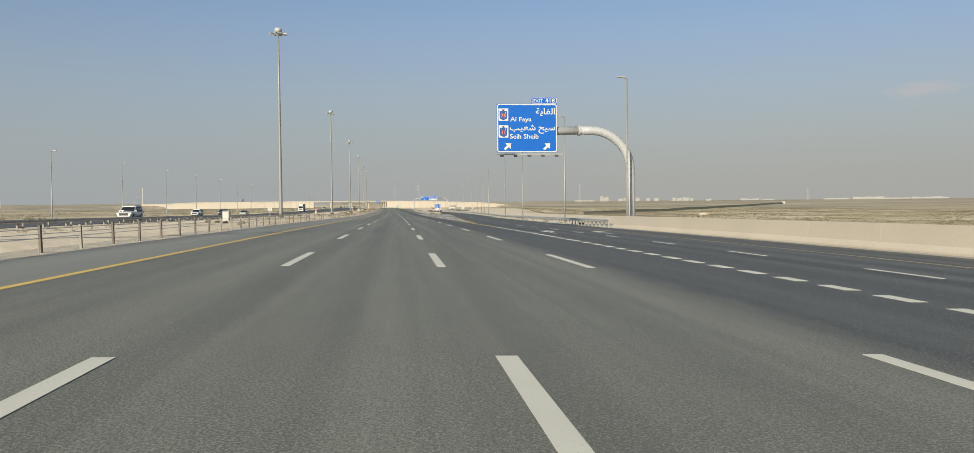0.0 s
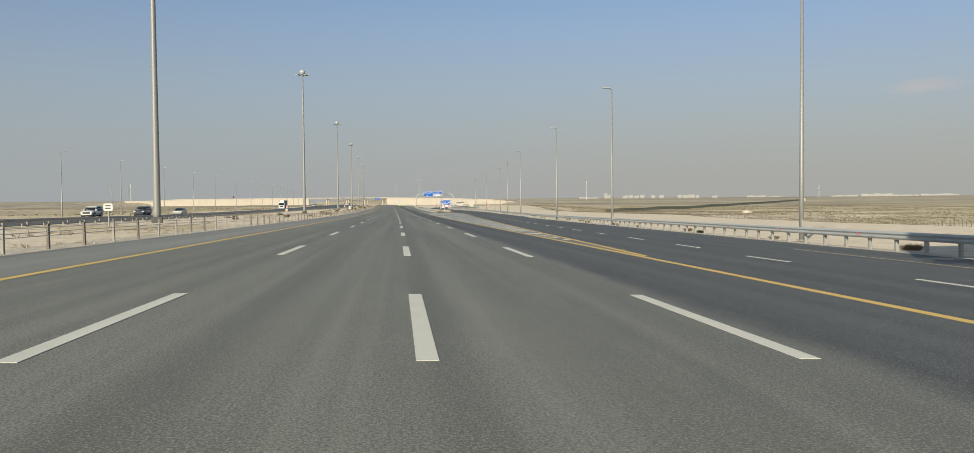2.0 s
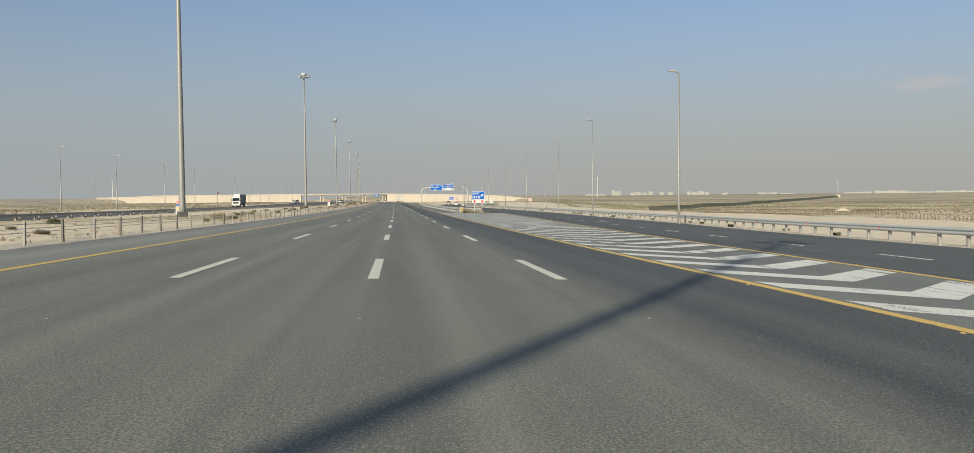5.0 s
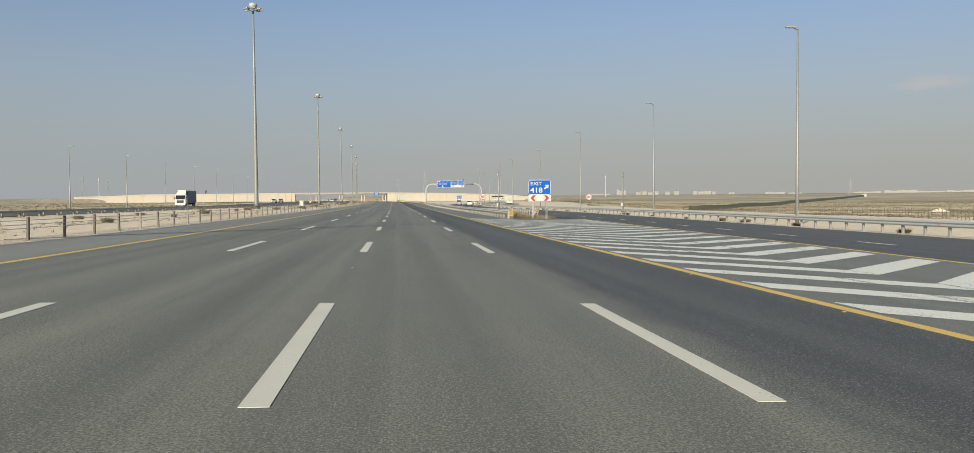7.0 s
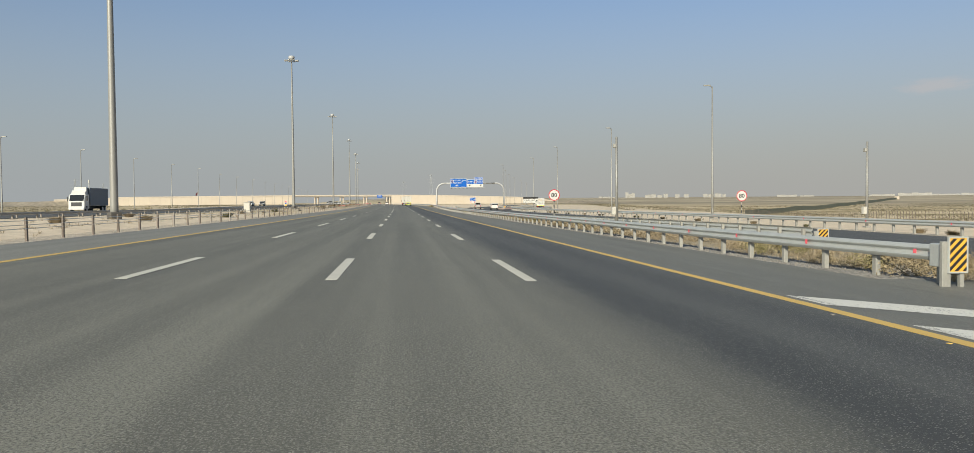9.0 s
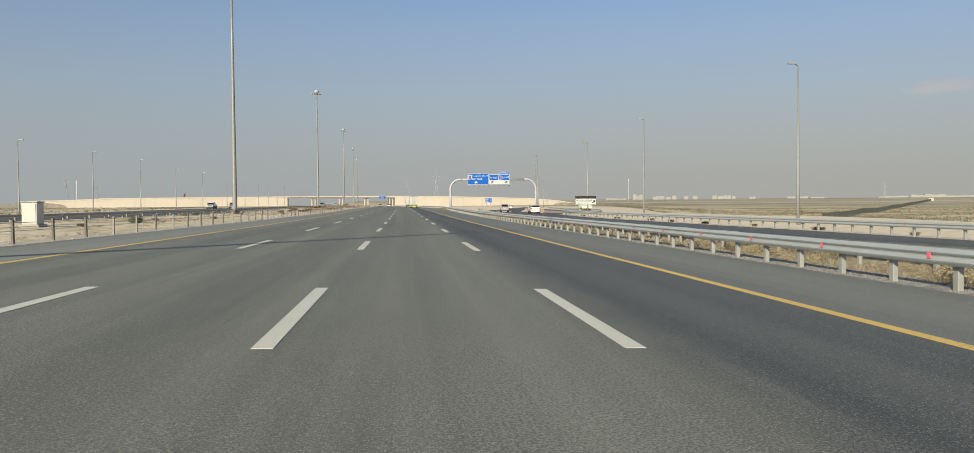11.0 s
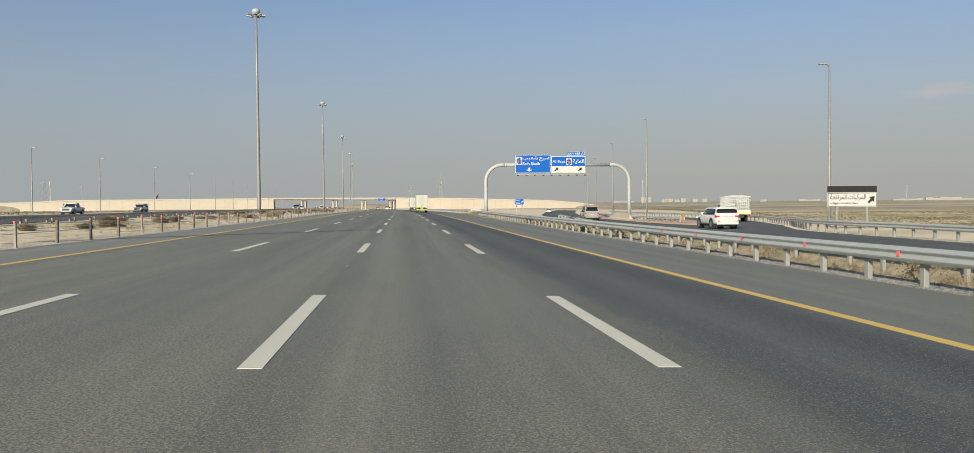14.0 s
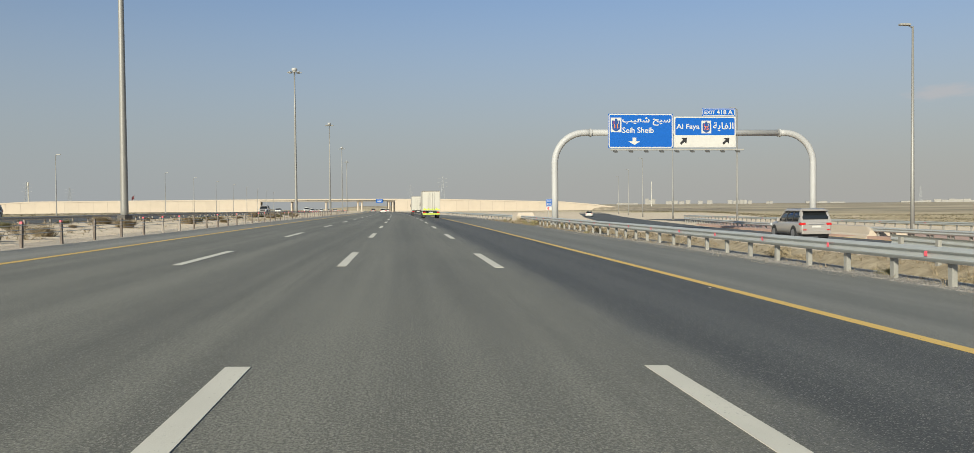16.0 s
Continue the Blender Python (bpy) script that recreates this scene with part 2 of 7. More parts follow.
def sand(name):
    """Desert floor: pale sand, gravelly and scrubby patches at several sizes."""
    m, n, l, p = nodes_of(name)
    geo = n.new("ShaderNodeNewGeometry")

    def noise_at(scale, detail=6, rough=0.6, stretch=(1, 1, 1)):
        mp = n.new("ShaderNodeMapping")
        mp.inputs["Scale"].default_value = stretch
        l.new(geo.outputs["Position"], mp.inputs["Vector"])
        t = n.new("ShaderNodeTexNoise")
        t.inputs["Scale"].default_value, t.inputs["Detail"].default_value, t.inputs["Roughness"].default_value = scale, detail, rough
        l.new(mp.outputs[0], t.inputs["Vector"])
        return t.outputs[0]

    def mapped(v, a, b):
        k = n.new("ShaderNodeMapRange")
        k.inputs["From Min"].default_value, k.inputs["From Max"].default_value = a, b
        l.new(v, k.inputs["Value"])
        return k.outputs[0]

    def mixed(f, a, b):
        k = n.new("ShaderNodeMix")
        k.data_type = "RGBA"
        l.new(f, k.inputs["Factor"])
        for s_, v in (("A", a), ("B", b)):
            if isinstance(v, tuple):
                k.inputs[s_].default_value = v
            else:
                l.new(v, k.inputs[s_])
        return k.outputs["Result"]

    base = mixed(mapped(noise_at(1.3, 8, 0.7), 0.3, 0.7), (0.50, 0.41, 0.30, 1), (0.72, 0.605, 0.46, 1))
    gravel = mixed(mapped(noise_at(9.0, 4, 0.7), 0.56, 0.76), base, (0.37, 0.30, 0.23, 1))
    side = n.new("ShaderNodeAttribute")
    side.attribute_name = "scrub"
    wide = n.new("ShaderNodeMath")
    wide.operation = "MULTIPLY_ADD"
    l.new(side.outputs["Fac"], wide.inputs[0])
    wide.inputs[1].default_value = 0.42
    l.new(noise_at(0.016, 7, 0.62, (0.4, 1, 1)), wide.inputs[2])
    dots = mixed(mapped(noise_at(0.9, 3, 0.6), 0.52, 0.62), (0.58, 0.475, 0.33, 1), (0.20, 0.165, 0.085, 1))
    olive = mixed(mapped(noise_at(0.06, 6, 0.7, (0.25, 1, 1)), 0.36, 0.66), (0.27, 0.22, 0.125, 1), (0.47, 0.38, 0.235, 1))
    scrub = mixed(mapped(noise_at(0.03, 4, 0.6, (0.5, 1, 1)), 0.42, 0.58), dots, olive)
    plain_far = mixed(mapped(noise_at(0.02, 6, 0.7, (0.15, 1, 1)), 0.42, 0.58), (0.19, 0.163, 0.115, 1), (0.50, 0.415, 0.29, 1))
    grassy = n.new("ShaderNodeAttribute")
    grassy.attribute_name = "grass"
    earth = mixed(mapped(noise_at(2.2, 6, 0.7), 0.35, 0.65), (0.20, 0.16, 0.10, 1), (0.40, 0.33, 0.22, 1))
    gravel = mixed(grassy.outputs["Fac"], gravel, earth)
    near = mixed(mapped(wide.outputs[0], 0.62, 0.76), gravel, scrub)
    bands = mixed(mapped(noise_at(0.0042, 5, 0.68, (0.22, 1, 1)), 0.40, 0.60), (0.15, 0.132, 0.095, 1), (0.47, 0.395, 0.28, 1))
    half = n.new("ShaderNodeMix")
    half.data_type = "RGBA"
    half.inputs["Factor"].default_value = 0.6
    l.new(plain_far, half.inputs["A"])
    l.new(bands, half.inputs["B"])
    l.new(mixed(mapped(side.outputs["Fac"], 1.05, 1.5), near, half.outputs["Result"]), p.inputs["Base Color"])
    p.inputs["Roughness"].default_value = 0.95
    p.inputs["Specular IOR Level"].default_value = 0.15
    bp = n.new("ShaderNodeBump")
    bp.inputs["Strength"].default_value, bp.inputs["Distance"].default_value = 0.8, 0.04
    l.new(noise_at(5.0, 8, 0.75), bp.inputs["Height"])
    l.new(bp.outputs[0], p.inputs["Normal"])
    return m


def worn_paint(name, col, under=(0.075, 0.072, 0.066), wear=0.66, scuff=0.0):
    """Road paint that lets the asphalt through in specks and tyre scuffs."""
    m, n, l, p = nodes_of(name)
    geo = n.new("ShaderNodeNewGeometry")
    a = n.new("ShaderNodeTexNoise")
    a.inputs["Scale"].default_value, a.inputs["Detail"].default_value, a.inputs["Roughness"].default_value = 26, 5, 0.75
    b = n.new("ShaderNodeTexNoise")
    b.inputs["Scale"].default_value, b.inputs["Detail"].default_value = 1.1, 4
    l.new(geo.outputs["Position"], a.inputs["Vector"])
    l.new(geo.outputs["Position"], b.inputs["Vector"])
    s_ = n.new("ShaderNodeMath")
    s_.operation = "MULTIPLY_ADD"
    l.new(b.outputs[0], s_.inputs[0])
    s_.inputs[1].default_value = 0.30
    l.new(a.outputs[0], s_.inputs[2])
    # long tyre scuffs across the stripes
    mp = n.new("ShaderNodeMapping")
    mp.inputs["Rotation"].default_value = (0, 0, radians(6))
    mp.inputs["Scale"].default_value = (2.6, 0.09, 1)
    l.new(geo.outputs["Position"], mp.inputs["Vector"])
    rubs = n.new("ShaderNodeTexNoise")
    rubs.inputs["Scale"].default_value, rubs.inputs["Detail"].default_value = 1.0, 5
    l.new(mp.outputs[0], rubs.inputs["Vector"])
    strong = n.new("ShaderNodeMapRange")
    strong.inputs["From Min"].default_value, strong.inputs["From Max"].default_value, strong.inputs["To Max"].default_value = 0.55, 0.75, scuff
    l.new(rubs.outputs[0], strong.inputs["Value"])
    both = n.new("ShaderNodeMath")
    l.new(s_.outputs[0], both.inputs[0])
    l.new(strong.outputs[0], both.inputs[1])
    r = n.new("ShaderNodeMapRange")
    r.inputs["From Min"].default_value, r.inputs["From Max"].default_value = wear + 0.12, wear + 0.24
    l.new(both.outputs[0], r.inputs["Value"])
    tint = n.new("ShaderNodeMix")
    tint.data_type = "RGBA"
    tint.inputs["A"].default_value, tint.inputs["B"].default_value = rgb(col, 0.86), rgb(col, 1.08)
    l.new(b.outputs[0], tint.inputs["Factor"])
    mix = n.new("ShaderNodeMix")
    mix.data_type = "RGBA"
    l.new(r.outputs[0], mix.inputs["Factor"])
    l.new(tint.outputs["Result"], mix.inputs["A"])
    mix.inputs["B"].default_value = rgb(under)
    l.new(mix.outputs["Result"], p.inputs["Base Color"])
    p.inputs["Roughness"].default_value = 0.7
    bp = n.new("ShaderNodeBump")
    bp.inputs["Strength"].default_value, bp.inputs["Distance"].default_value = 0.4, 0.004
    l.new(a.outputs[0], bp.inputs["Height"])
    l.new(bp.outputs[0], p.inputs["Normal"])
    return m


DARK_A, DARK_B = (0.040, 0.0395, 0.035), (0.101, 0.099, 0.087)
ASPHALT = asphalt("asphalt_worn", (0.095, 0.0905, 0.0715), (0.205, 0.196, 0.1545), 0.14, 0.75, (DARK_A, DARK_B))
ASPHALT_DARK = asphalt("asphalt_newer", DARK_A, DARK_B, 0.12, 0.6)
ASPHALT_SHOULDER = asphalt("asphalt_shoulder", (0.113, 0.110, 0.092), (0.188, 0.182, 0.152), 0.0, 0.6)
SAND = sand("desert_sand")
WHITE_PAINT = worn_paint("road_paint_white", (0.56, 0.53, 0.445))
WHITE_WORN = worn_paint("road_paint_scuffed", (0.66, 0.635, 0.56), wear=0.60, scuff=0.24)
YELLOW_PAINT = worn_paint("road_paint_yellow", (0.62, 0.41, 0.105), wear=0.62)
YELLOW_DULL = worn_paint("road_paint_dull_yellow", (0.40, 0.31, 0.16), wear=0.56)
ASPHALT_DUSTY = asphalt("asphalt_dusty", (0.150, 0.144, 0.122), (0.245, 0.236, 0.20), 0.0, 0.5)
SAND_STONE = plain("sandy_stone", (0.40, 0.33, 0.25), 0.95, 0, 0.25, 4, 30, 0.2)
GALV = plain("galvanised_steel", (0.42, 0.43, 0.41), 0.5, 0.35, 0.10, 1.5, 30, 0.05)
GALV_POST = plain("galvanised_post", (0.30, 0.29, 0.26), 0.6, 0.3, 0.15, 2, 25, 0.1)
RUSTY = plain("brown_weathered_steel", (0.15, 0.122, 0.10), 0.7, 0.4, 0.3, 6, 40, 0.15)
POLE = plain("pole_grey_paint", (0.215, 0.21, 0.195), 0.5, 0.2, 0.06, 0.5, 12, 0.03)
LAMP_DARK = plain("lamp_housing_dark", (0.09, 0.09, 0.088), 0.6, 0.2, 0.1, 5, 40, 0.0)
EMBLEM = plain("emblem_dark_blue", (0.012, 0.05, 0.19), 0.5, 0, 0.05, 1, 20, 0.0)
GANTRY = plain("gantry_cream_paint", (0.35, 0.35, 0.345), 0.65, 0.1, 0.07, 0.5, 15, 0.03)
CONCRETE = plain("concrete_cream", (0.425, 0.365, 0.292), 0.85, 0, 0.07, 0.25, 9, 0.15)
CONCRETE_GREY = plain("concrete_grey", (0.33, 0.295, 0.245), 0.9, 0, 0.12, 0.4, 12, 0.2)
BLUE = plain("sign_blue", (0.006, 0.088, 0.36), 0.5, 0, 0.05, 1, 20, 0.0, 0.2)
SIGN_WHITE = plain("sign_white", (0.47, 0.46, 0.43), 0.5, 0, 0.04, 1, 20, 0.0, 0.3)
ORANGE = plain("sign_orange", (0.70, 0.16, 0.04), 0.5, 0, 0.03, 1, 20, 0.0)
RED = plain("sign_red", (0.45, 0.025, 0.04), 0.4, 0, 0.05, 1, 20, 0.0)
BLACK = plain("sign_black", (0.015, 0.015, 0.016), 0.5, 0, 0.1, 1, 20, 0.0)
YELLOW = plain("sign_yellow", (0.62, 0.33, 0.04), 0.45, 0, 0.06, 1, 20, 0.0)
RUBBER = plain("tyre_rubber", (0.018, 0.018, 0.018), 0.85, 0, 0.2, 5, 60, 0.1)
RIM = plain("alloy_rim", (0.32, 0.32, 0.33), 0.35, 0.8, 0.05, 5, 60, 0.0)
GLASS = plain("tinted_glass", (0.012, 0.014, 0.016), 0.06, 0, 0.1, 1, 5, 0.0, 0.6)
TRIM = plain("black_plastic", (0.022, 0.022, 0.023), 0.6, 0, 0.1, 5, 60, 0.0)
CAR_SILVER = plain("car_paint_silver", (0.36, 0.335, 0.31), 0.3, 0.35, 0.03, 1, 20, 0.0, 0.5, 0.6)
CAR_DARK = plain("car_paint_dark", (0.03, 0.032, 0.036), 0.3, 0, 0.03, 1, 20, 0.0, 0.5, 0.6)
CAR_WHITE = plain("car_paint_white", (0.52, 0.51, 0.475), 0.3, 0, 0.03, 1, 20, 0.0, 0.5, 0.6)
TAIL = plain("lamp_red_plastic", (0.45, 0.015, 0.015), 0.2, 0, 0.05, 5, 60, 0.0)
HEAD = plain("lamp_clear_plastic", (0.62, 0.64, 0.66), 0.12, 0.2, 0.05, 5, 60, 0.0)
BOX_WHITE = plain("box_body_white", (0.43, 0.41, 0.36), 0.5, 0, 0.06, 0.8, 15, 0.05)
BOX_GREY = plain("box_body_grey", (0.14, 0.15, 0.165), 0.5, 0, 0.08, 0.8, 15, 0.05)
HIVIS = plain("hi_vis_yellow", (0.46, 0.55, 0.07), 0.5, 0, 0.05, 4, 40, 0.0)
KERB_PINK = plain("block_paving_pink", (0.40, 0.27, 0.215), 0.9, 0, 0.15, 1.5, 25, 0.2)
FOOT_DARK = plain("stained_concrete_foot", (0.085, 0.078, 0.07), 0.9, 0, 0.35, 2, 20, 0.2)
STRAW = plain("straw_yellow_shrub", (0.25, 0.20, 0.12), 0.9, 0, 0.3, 5, 30, 0.0)
OLIVE_STRAW = plain("olive_straw_shrub", (0.23, 0.20, 0.095), 0.9, 0, 0.3, 5, 30, 0.0)
GREENISH = plain("olive_shrub", (0.135, 0.125, 0.06), 0.9, 0, 0.35, 6, 30, 0.0)
DRY = plain("dry_grass", (0.26, 0.205, 0.13), 0.9, 0, 0.35, 6, 30, 0.0)
DRY_GREY = plain("dead_brush", (0.215, 0.17, 0.105), 0.9, 0, 0.35, 6, 30, 0.0)
ROCK = plain("gravel_stone", (0.165, 0.15, 0.13), 0.95, 0, 0.3, 4, 30, 0.2)
# distance haze put into both colours: greyed walls, windows of little contrast
FAR_WALL = plain("far_building_hazed", (0.27, 0.26, 0.24), 0.9, 0, 0.08, 0.05, 1, 0.0)
FAR_WINDOW = plain("far_window_hazed", (0.215, 0.205, 0.185), 0.4, 0, 0.1, 0.1, 1, 0.0)
FLAG = plain("flag_dark_red", (0.11, 0.025, 0.03), 0.8, 0, 0.2, 1, 20, 0.0)
GALV_OLD = plain("weathered_dull_steel", (0.38, 0.36, 0.33), 0.75, 0.2, 0.2, 2, 25, 0.1)
POST_PALE = plain("pale_dusty_post", (0.27, 0.24, 0.205), 0.8, 0.1, 0.2, 4, 30, 0.1)
# light grey base colour stands in for the haze before the pylons
HAZE_STEEL = plain("pylon_steel_hazed", (0.30, 0.31, 0.31), 0.8, 0.0, 0.05, 1, 10, 0.0)
SCRUB = plain("olive_scrub", (0.175, 0.15, 0.09), 0.9, 0, 0.3, 0.3, 30, 0.0)
EARTH = plain("embankment_earth", (0.24, 0.205, 0.155), 0.95, 0, 0.5, 0.03, 0.35, 0.3)
REFLECT = plain("reflector_pink_red", (0.72, 0.11, 0.14), 0.35, 0, 0.1, 1, 20, 0.0)
MESH_GREEN = plain("fence_screen_green", (0.15, 0.165, 0.12), 0.9, 0, 0.2, 0.5, 10, 0.0)


def gravel(name, dark, light, scale=22):
    """Loose small stones, seen from a few metres."""
    m, n, l, p = nodes_of(name)
    geo = n.new("ShaderNodeNewGeometry")
    v = n.new("ShaderNodeTexVoronoi")
    v.inputs["Scale"].default_value = scale
    w = n.new("ShaderNodeTexNoise")
    w.inputs["Scale"].default_value, w.inputs["Detail"].default_value = 1.2, 6
    l.new(geo.outputs["Position"], v.inputs["Vector"])
    l.new(geo.outputs["Position"], w.inputs["Vector"])
    sp = n.new("ShaderNodeSeparateColor")
    l.new(v.outputs["Color"], sp.inputs[0])
    k = n.new("ShaderNodeMath")
    k.operation = "MULTIPLY"
    l.new(sp.outputs[0], k.inputs[0])
    l.new(w.outputs[0], k.inputs[1])
    r = n.new("ShaderNodeMapRange")
    r.inputs["From Max"].default_value = 0.6
    l.new(k.outputs[0], r.inputs["Value"])
    mix = n.new("ShaderNodeMix")
    mix.data_type = "RGBA"
    mix.inputs["A"].default_value, mix.inputs["B"].default_value = rgb(dark), rgb(light)
    l.new(r.outputs[0], mix.inputs["Factor"])
    l.new(mix.outputs["Result"], p.inputs["Base Color"])
    p.inputs["Roughness"].default_value = 0.95
    bp = n.new("ShaderNodeBump")
    bp.inputs["Strength"].default_value, bp.inputs["Distance"].default_value = 1.0, 0.03
    l.new(v.outputs["Distance"], bp.inputs["Height"])
    l.new(bp.outputs[0], p.inputs["Normal"])
    return m


GRAVEL = gravel("verge_gravel", (0.12, 0.11, 0.093), (0.50, 0.45, 0.38), 15)
GRAVEL_SAND = gravel("sandy_gravel", (0.30, 0.25, 0.19), (0.64, 0.55, 0.435))


# ---- mesh helpers ----
def mesh_of(name, bm, material, smooth=False):
    me = bpy.data.meshes.new(name)
    bm.normal_update()
    bm.to_mesh(me)
    bm.free()
    me.materials.append(material)
    if smooth:
        for f in me.polygons:
            f.use_smooth = len(f.vertices) <= 4
    return me


def part(name, bm, material, parent, label="", smooth=False, m=None):
    """One mesh under a thing or part."""
    ob = new(name, bm if isinstance(bm, bpy.types.Mesh) else mesh_of(name, bm, material, smooth))
    ob.parent = parent
    if m is not None:
        ob.matrix_basis = m
    if label:
        ob["label"] = label
    return ob


def thing(name, m, label, category, group="", kind=""):
    ob = new(name)
    ob.empty_display_size = 0.2
    ob.matrix_basis = m
    return tagged(ob, label, category, group, kind)


def box(bm, x0, x1, y0, y1, z0, z1, bevel=0.0):
    r = bmesh.ops.create_cube(bm, size=1.0)
    vs = r["verts"]
    for v in vs:
        v.co = Vector(((x0 + x1) / 2 + v.co.x * (x1 - x0), (y0 + y1) / 2 + v.co.y * (y1 - y0), (z0 + z1) / 2 + v.co.z * (z1 - z0)))
    if bevel:
        es = list({e for v in vs for e in v.link_edges})
        bmesh.ops.bevel(bm, geom=es, offset=bevel, segments=2, affect="EDGES", profile=0.5)
    return bm


def boxed(*a, **k):
    return box(bmesh.new(), *a, **k)


def tube(bm, pts, radii, seg=12, cap=True):
    """A round pipe along points."""
    pts = [Vector(p) for p in pts]
    rings = []
    for i, p in enumerate(pts):
        d = (pts[min(i + 1, len(pts) - 1)] - pts[max(i - 1, 0)]).normalized()
        u = d.cross(Vector((0, 1, 0)))
        if u.length < 0.1:
            u = d.cross(Vector((1, 0, 0)))
        u.normalize()
        w = d.cross(u)
        r = radii[i] if isinstance(radii, (list, tuple)) else radii
        rings.append([bm.verts.new(p + (u * math.cos(k * 2 * math.pi / seg) + w * math.sin(k * 2 * math.pi / seg)) * r) for k in range(seg)])
    for a, b in zip(rings, rings[1:]):
        for k in range(seg):
            bm.faces.new((a[k], a[(k + 1) % seg], b[(k + 1) % seg], b[k]))
    if cap:
        bm.faces.new(rings[0][::-1])
        bm.faces.new(rings[-1])
    return bm


def tubed(pts, radii, seg=12):
    bm = tube(bmesh.new(), pts, radii, seg)
    bmesh.ops.recalc_face_normals(bm, faces=bm.faces)
    return bm


def prism(bm, outline, y0, y1):
    """An outline in x, z pushed from y0 to y1."""
    a = [bm.verts.new((x, y0, z)) for x, z in outline]
    b = [bm.verts.new((x, y1, z)) for x, z in outline]
    bm.faces.new(a)
    bm.faces.new(b[::-1])
    for i in range(len(a)):
        j = (i + 1) % len(a)
        bm.faces.new((a[j], a[i], b[i], b[j]))
    bmesh.ops.recalc_face_normals(bm, faces=bm.faces)
    return bm


def side_prism(bm, outline, x0, x1):
    """An outline in y, z pushed from x0 to x1."""
    a = [bm.verts.new((x0, y, z)) for y, z in outline]
    b = [bm.verts.new((x1, y, z)) for y, z in outline]
    bm.faces.new(a)
    bm.faces.new(b[::-1])
    for i in range(len(a)):
        j = (i + 1) % len(a)
        bm.faces.new((a[j], a[i], b[i], b[j]))
    bmesh.ops.recalc_face_normals(bm, faces=bm.faces)
    return bm


def round_rect(w, h, r, n=5):
    out = []
    for cx, cz, a0 in ((w / 2 - r, h / 2 - r, 0), (-w / 2 + r, h / 2 - r, 90), (-w / 2 + r, -h / 2 + r, 180), (w / 2 - r, -h / 2 + r, 270)):
        for k in range(n + 1):
            a = radians(a0 + 90 * k / n)
            out.append((cx + r * math.cos(a), cz + r * math.sin(a)))
    return out


def shifted(outline, dx, dz, k=1.0):
    return [(x * k + dx, z * k + dz) for x, z in outline]


def ring_plate(outer, inner, y0, y1):
    """A flat frame between two outlines of equal count."""
    bm = bmesh.new()
    rows = [[bm.verts.new((x, y, z)) for x, z in o] for o, y in ((outer, y0), (inner, y0), (inner, y1), (outer, y1))]
    n = len(outer)
    for a, b in ((0, 1), (1, 2), (2, 3), (3, 0)):
        for i in range(n):
            j = (i + 1) % n
            bm.faces.new((rows[a][i], rows[a][j], rows[b][j], rows[b][i]))
    bmesh.ops.recalc_face_normals(bm, faces=bm.faces)
    return bm


def lettering(name, body, height, x, z, material, parent, width=0.0, y=-0.03, label=""):
    """Raised letters whose lower left corner is at x, z, on a face that looks to -y."""
    cu = bpy.data.curves.new(name, "FONT")
    cu.body, cu.size, cu.resolution_u, cu.extrude, cu.offset = body, 1.0, 3, 0.0, 0.014
    ob = bpy.data.objects.new(name, cu)
    scene.collection.objects.link(ob)
    bpy.context.view_layer.update()
    me = bpy.data.meshes.new_from_object(ob.evaluated_get(bpy.context.evaluated_depsgraph_get()))
    bpy.data.objects.remove(ob)
    co = np.array([v.co[:] for v in me.vertices])
    lo, hi = co.min(0), co.max(0)
    k = height / (hi[1] - lo[1])
    kx = width / (hi[0] - lo[0]) if width else k
    for v in me.vertices:
        v.co = Vector((x + (v.co.x - lo[0]) * kx, y, z + (v.co.y - lo[1]) * k))
    me.materials.clear()
    me.materials.append(material)
    me.name = name
    return part(name, me, material, parent, label)


# ---- ground, one sheet ----
def swale(s, o):
    """The shallow ditch of dry grass between motorway and slip road."""
    along = float(np.interp(s, (318, 400, 540, 560), (0, 1, 1, 0)))
    return -0.5 * along * float(np.interp(o, (12.2, 14, 16.2, 17.4), (0, 1, 1, 0)))


def desert_fall(s, o):
    """The desert beside the slip road lies some metres lower than the road."""
    if o < 42 or s > 1420:
        return 0.0
    start = max(42.0, float(np.interp(s, (470, 505, 541, 640, 700, 900), (36, 44, 57, 62, 78, 160))))
    k = max(0.0, min(1.0, (o - start) / float(np.interp(s, (480, 590), (90, 60)))))
    deep = float(np.interp(s, (200, 270, 345, 430, 567, 629), (-5.4, -5.2, -4.6, -3.7, -4.4, -4.5)))
    return deep * k * k * (3 - 2 * k) * float(np.interp(s, (640, 1420), (1, 0)))


GRID_S, GRID_O, GRID_Z = [], [], []


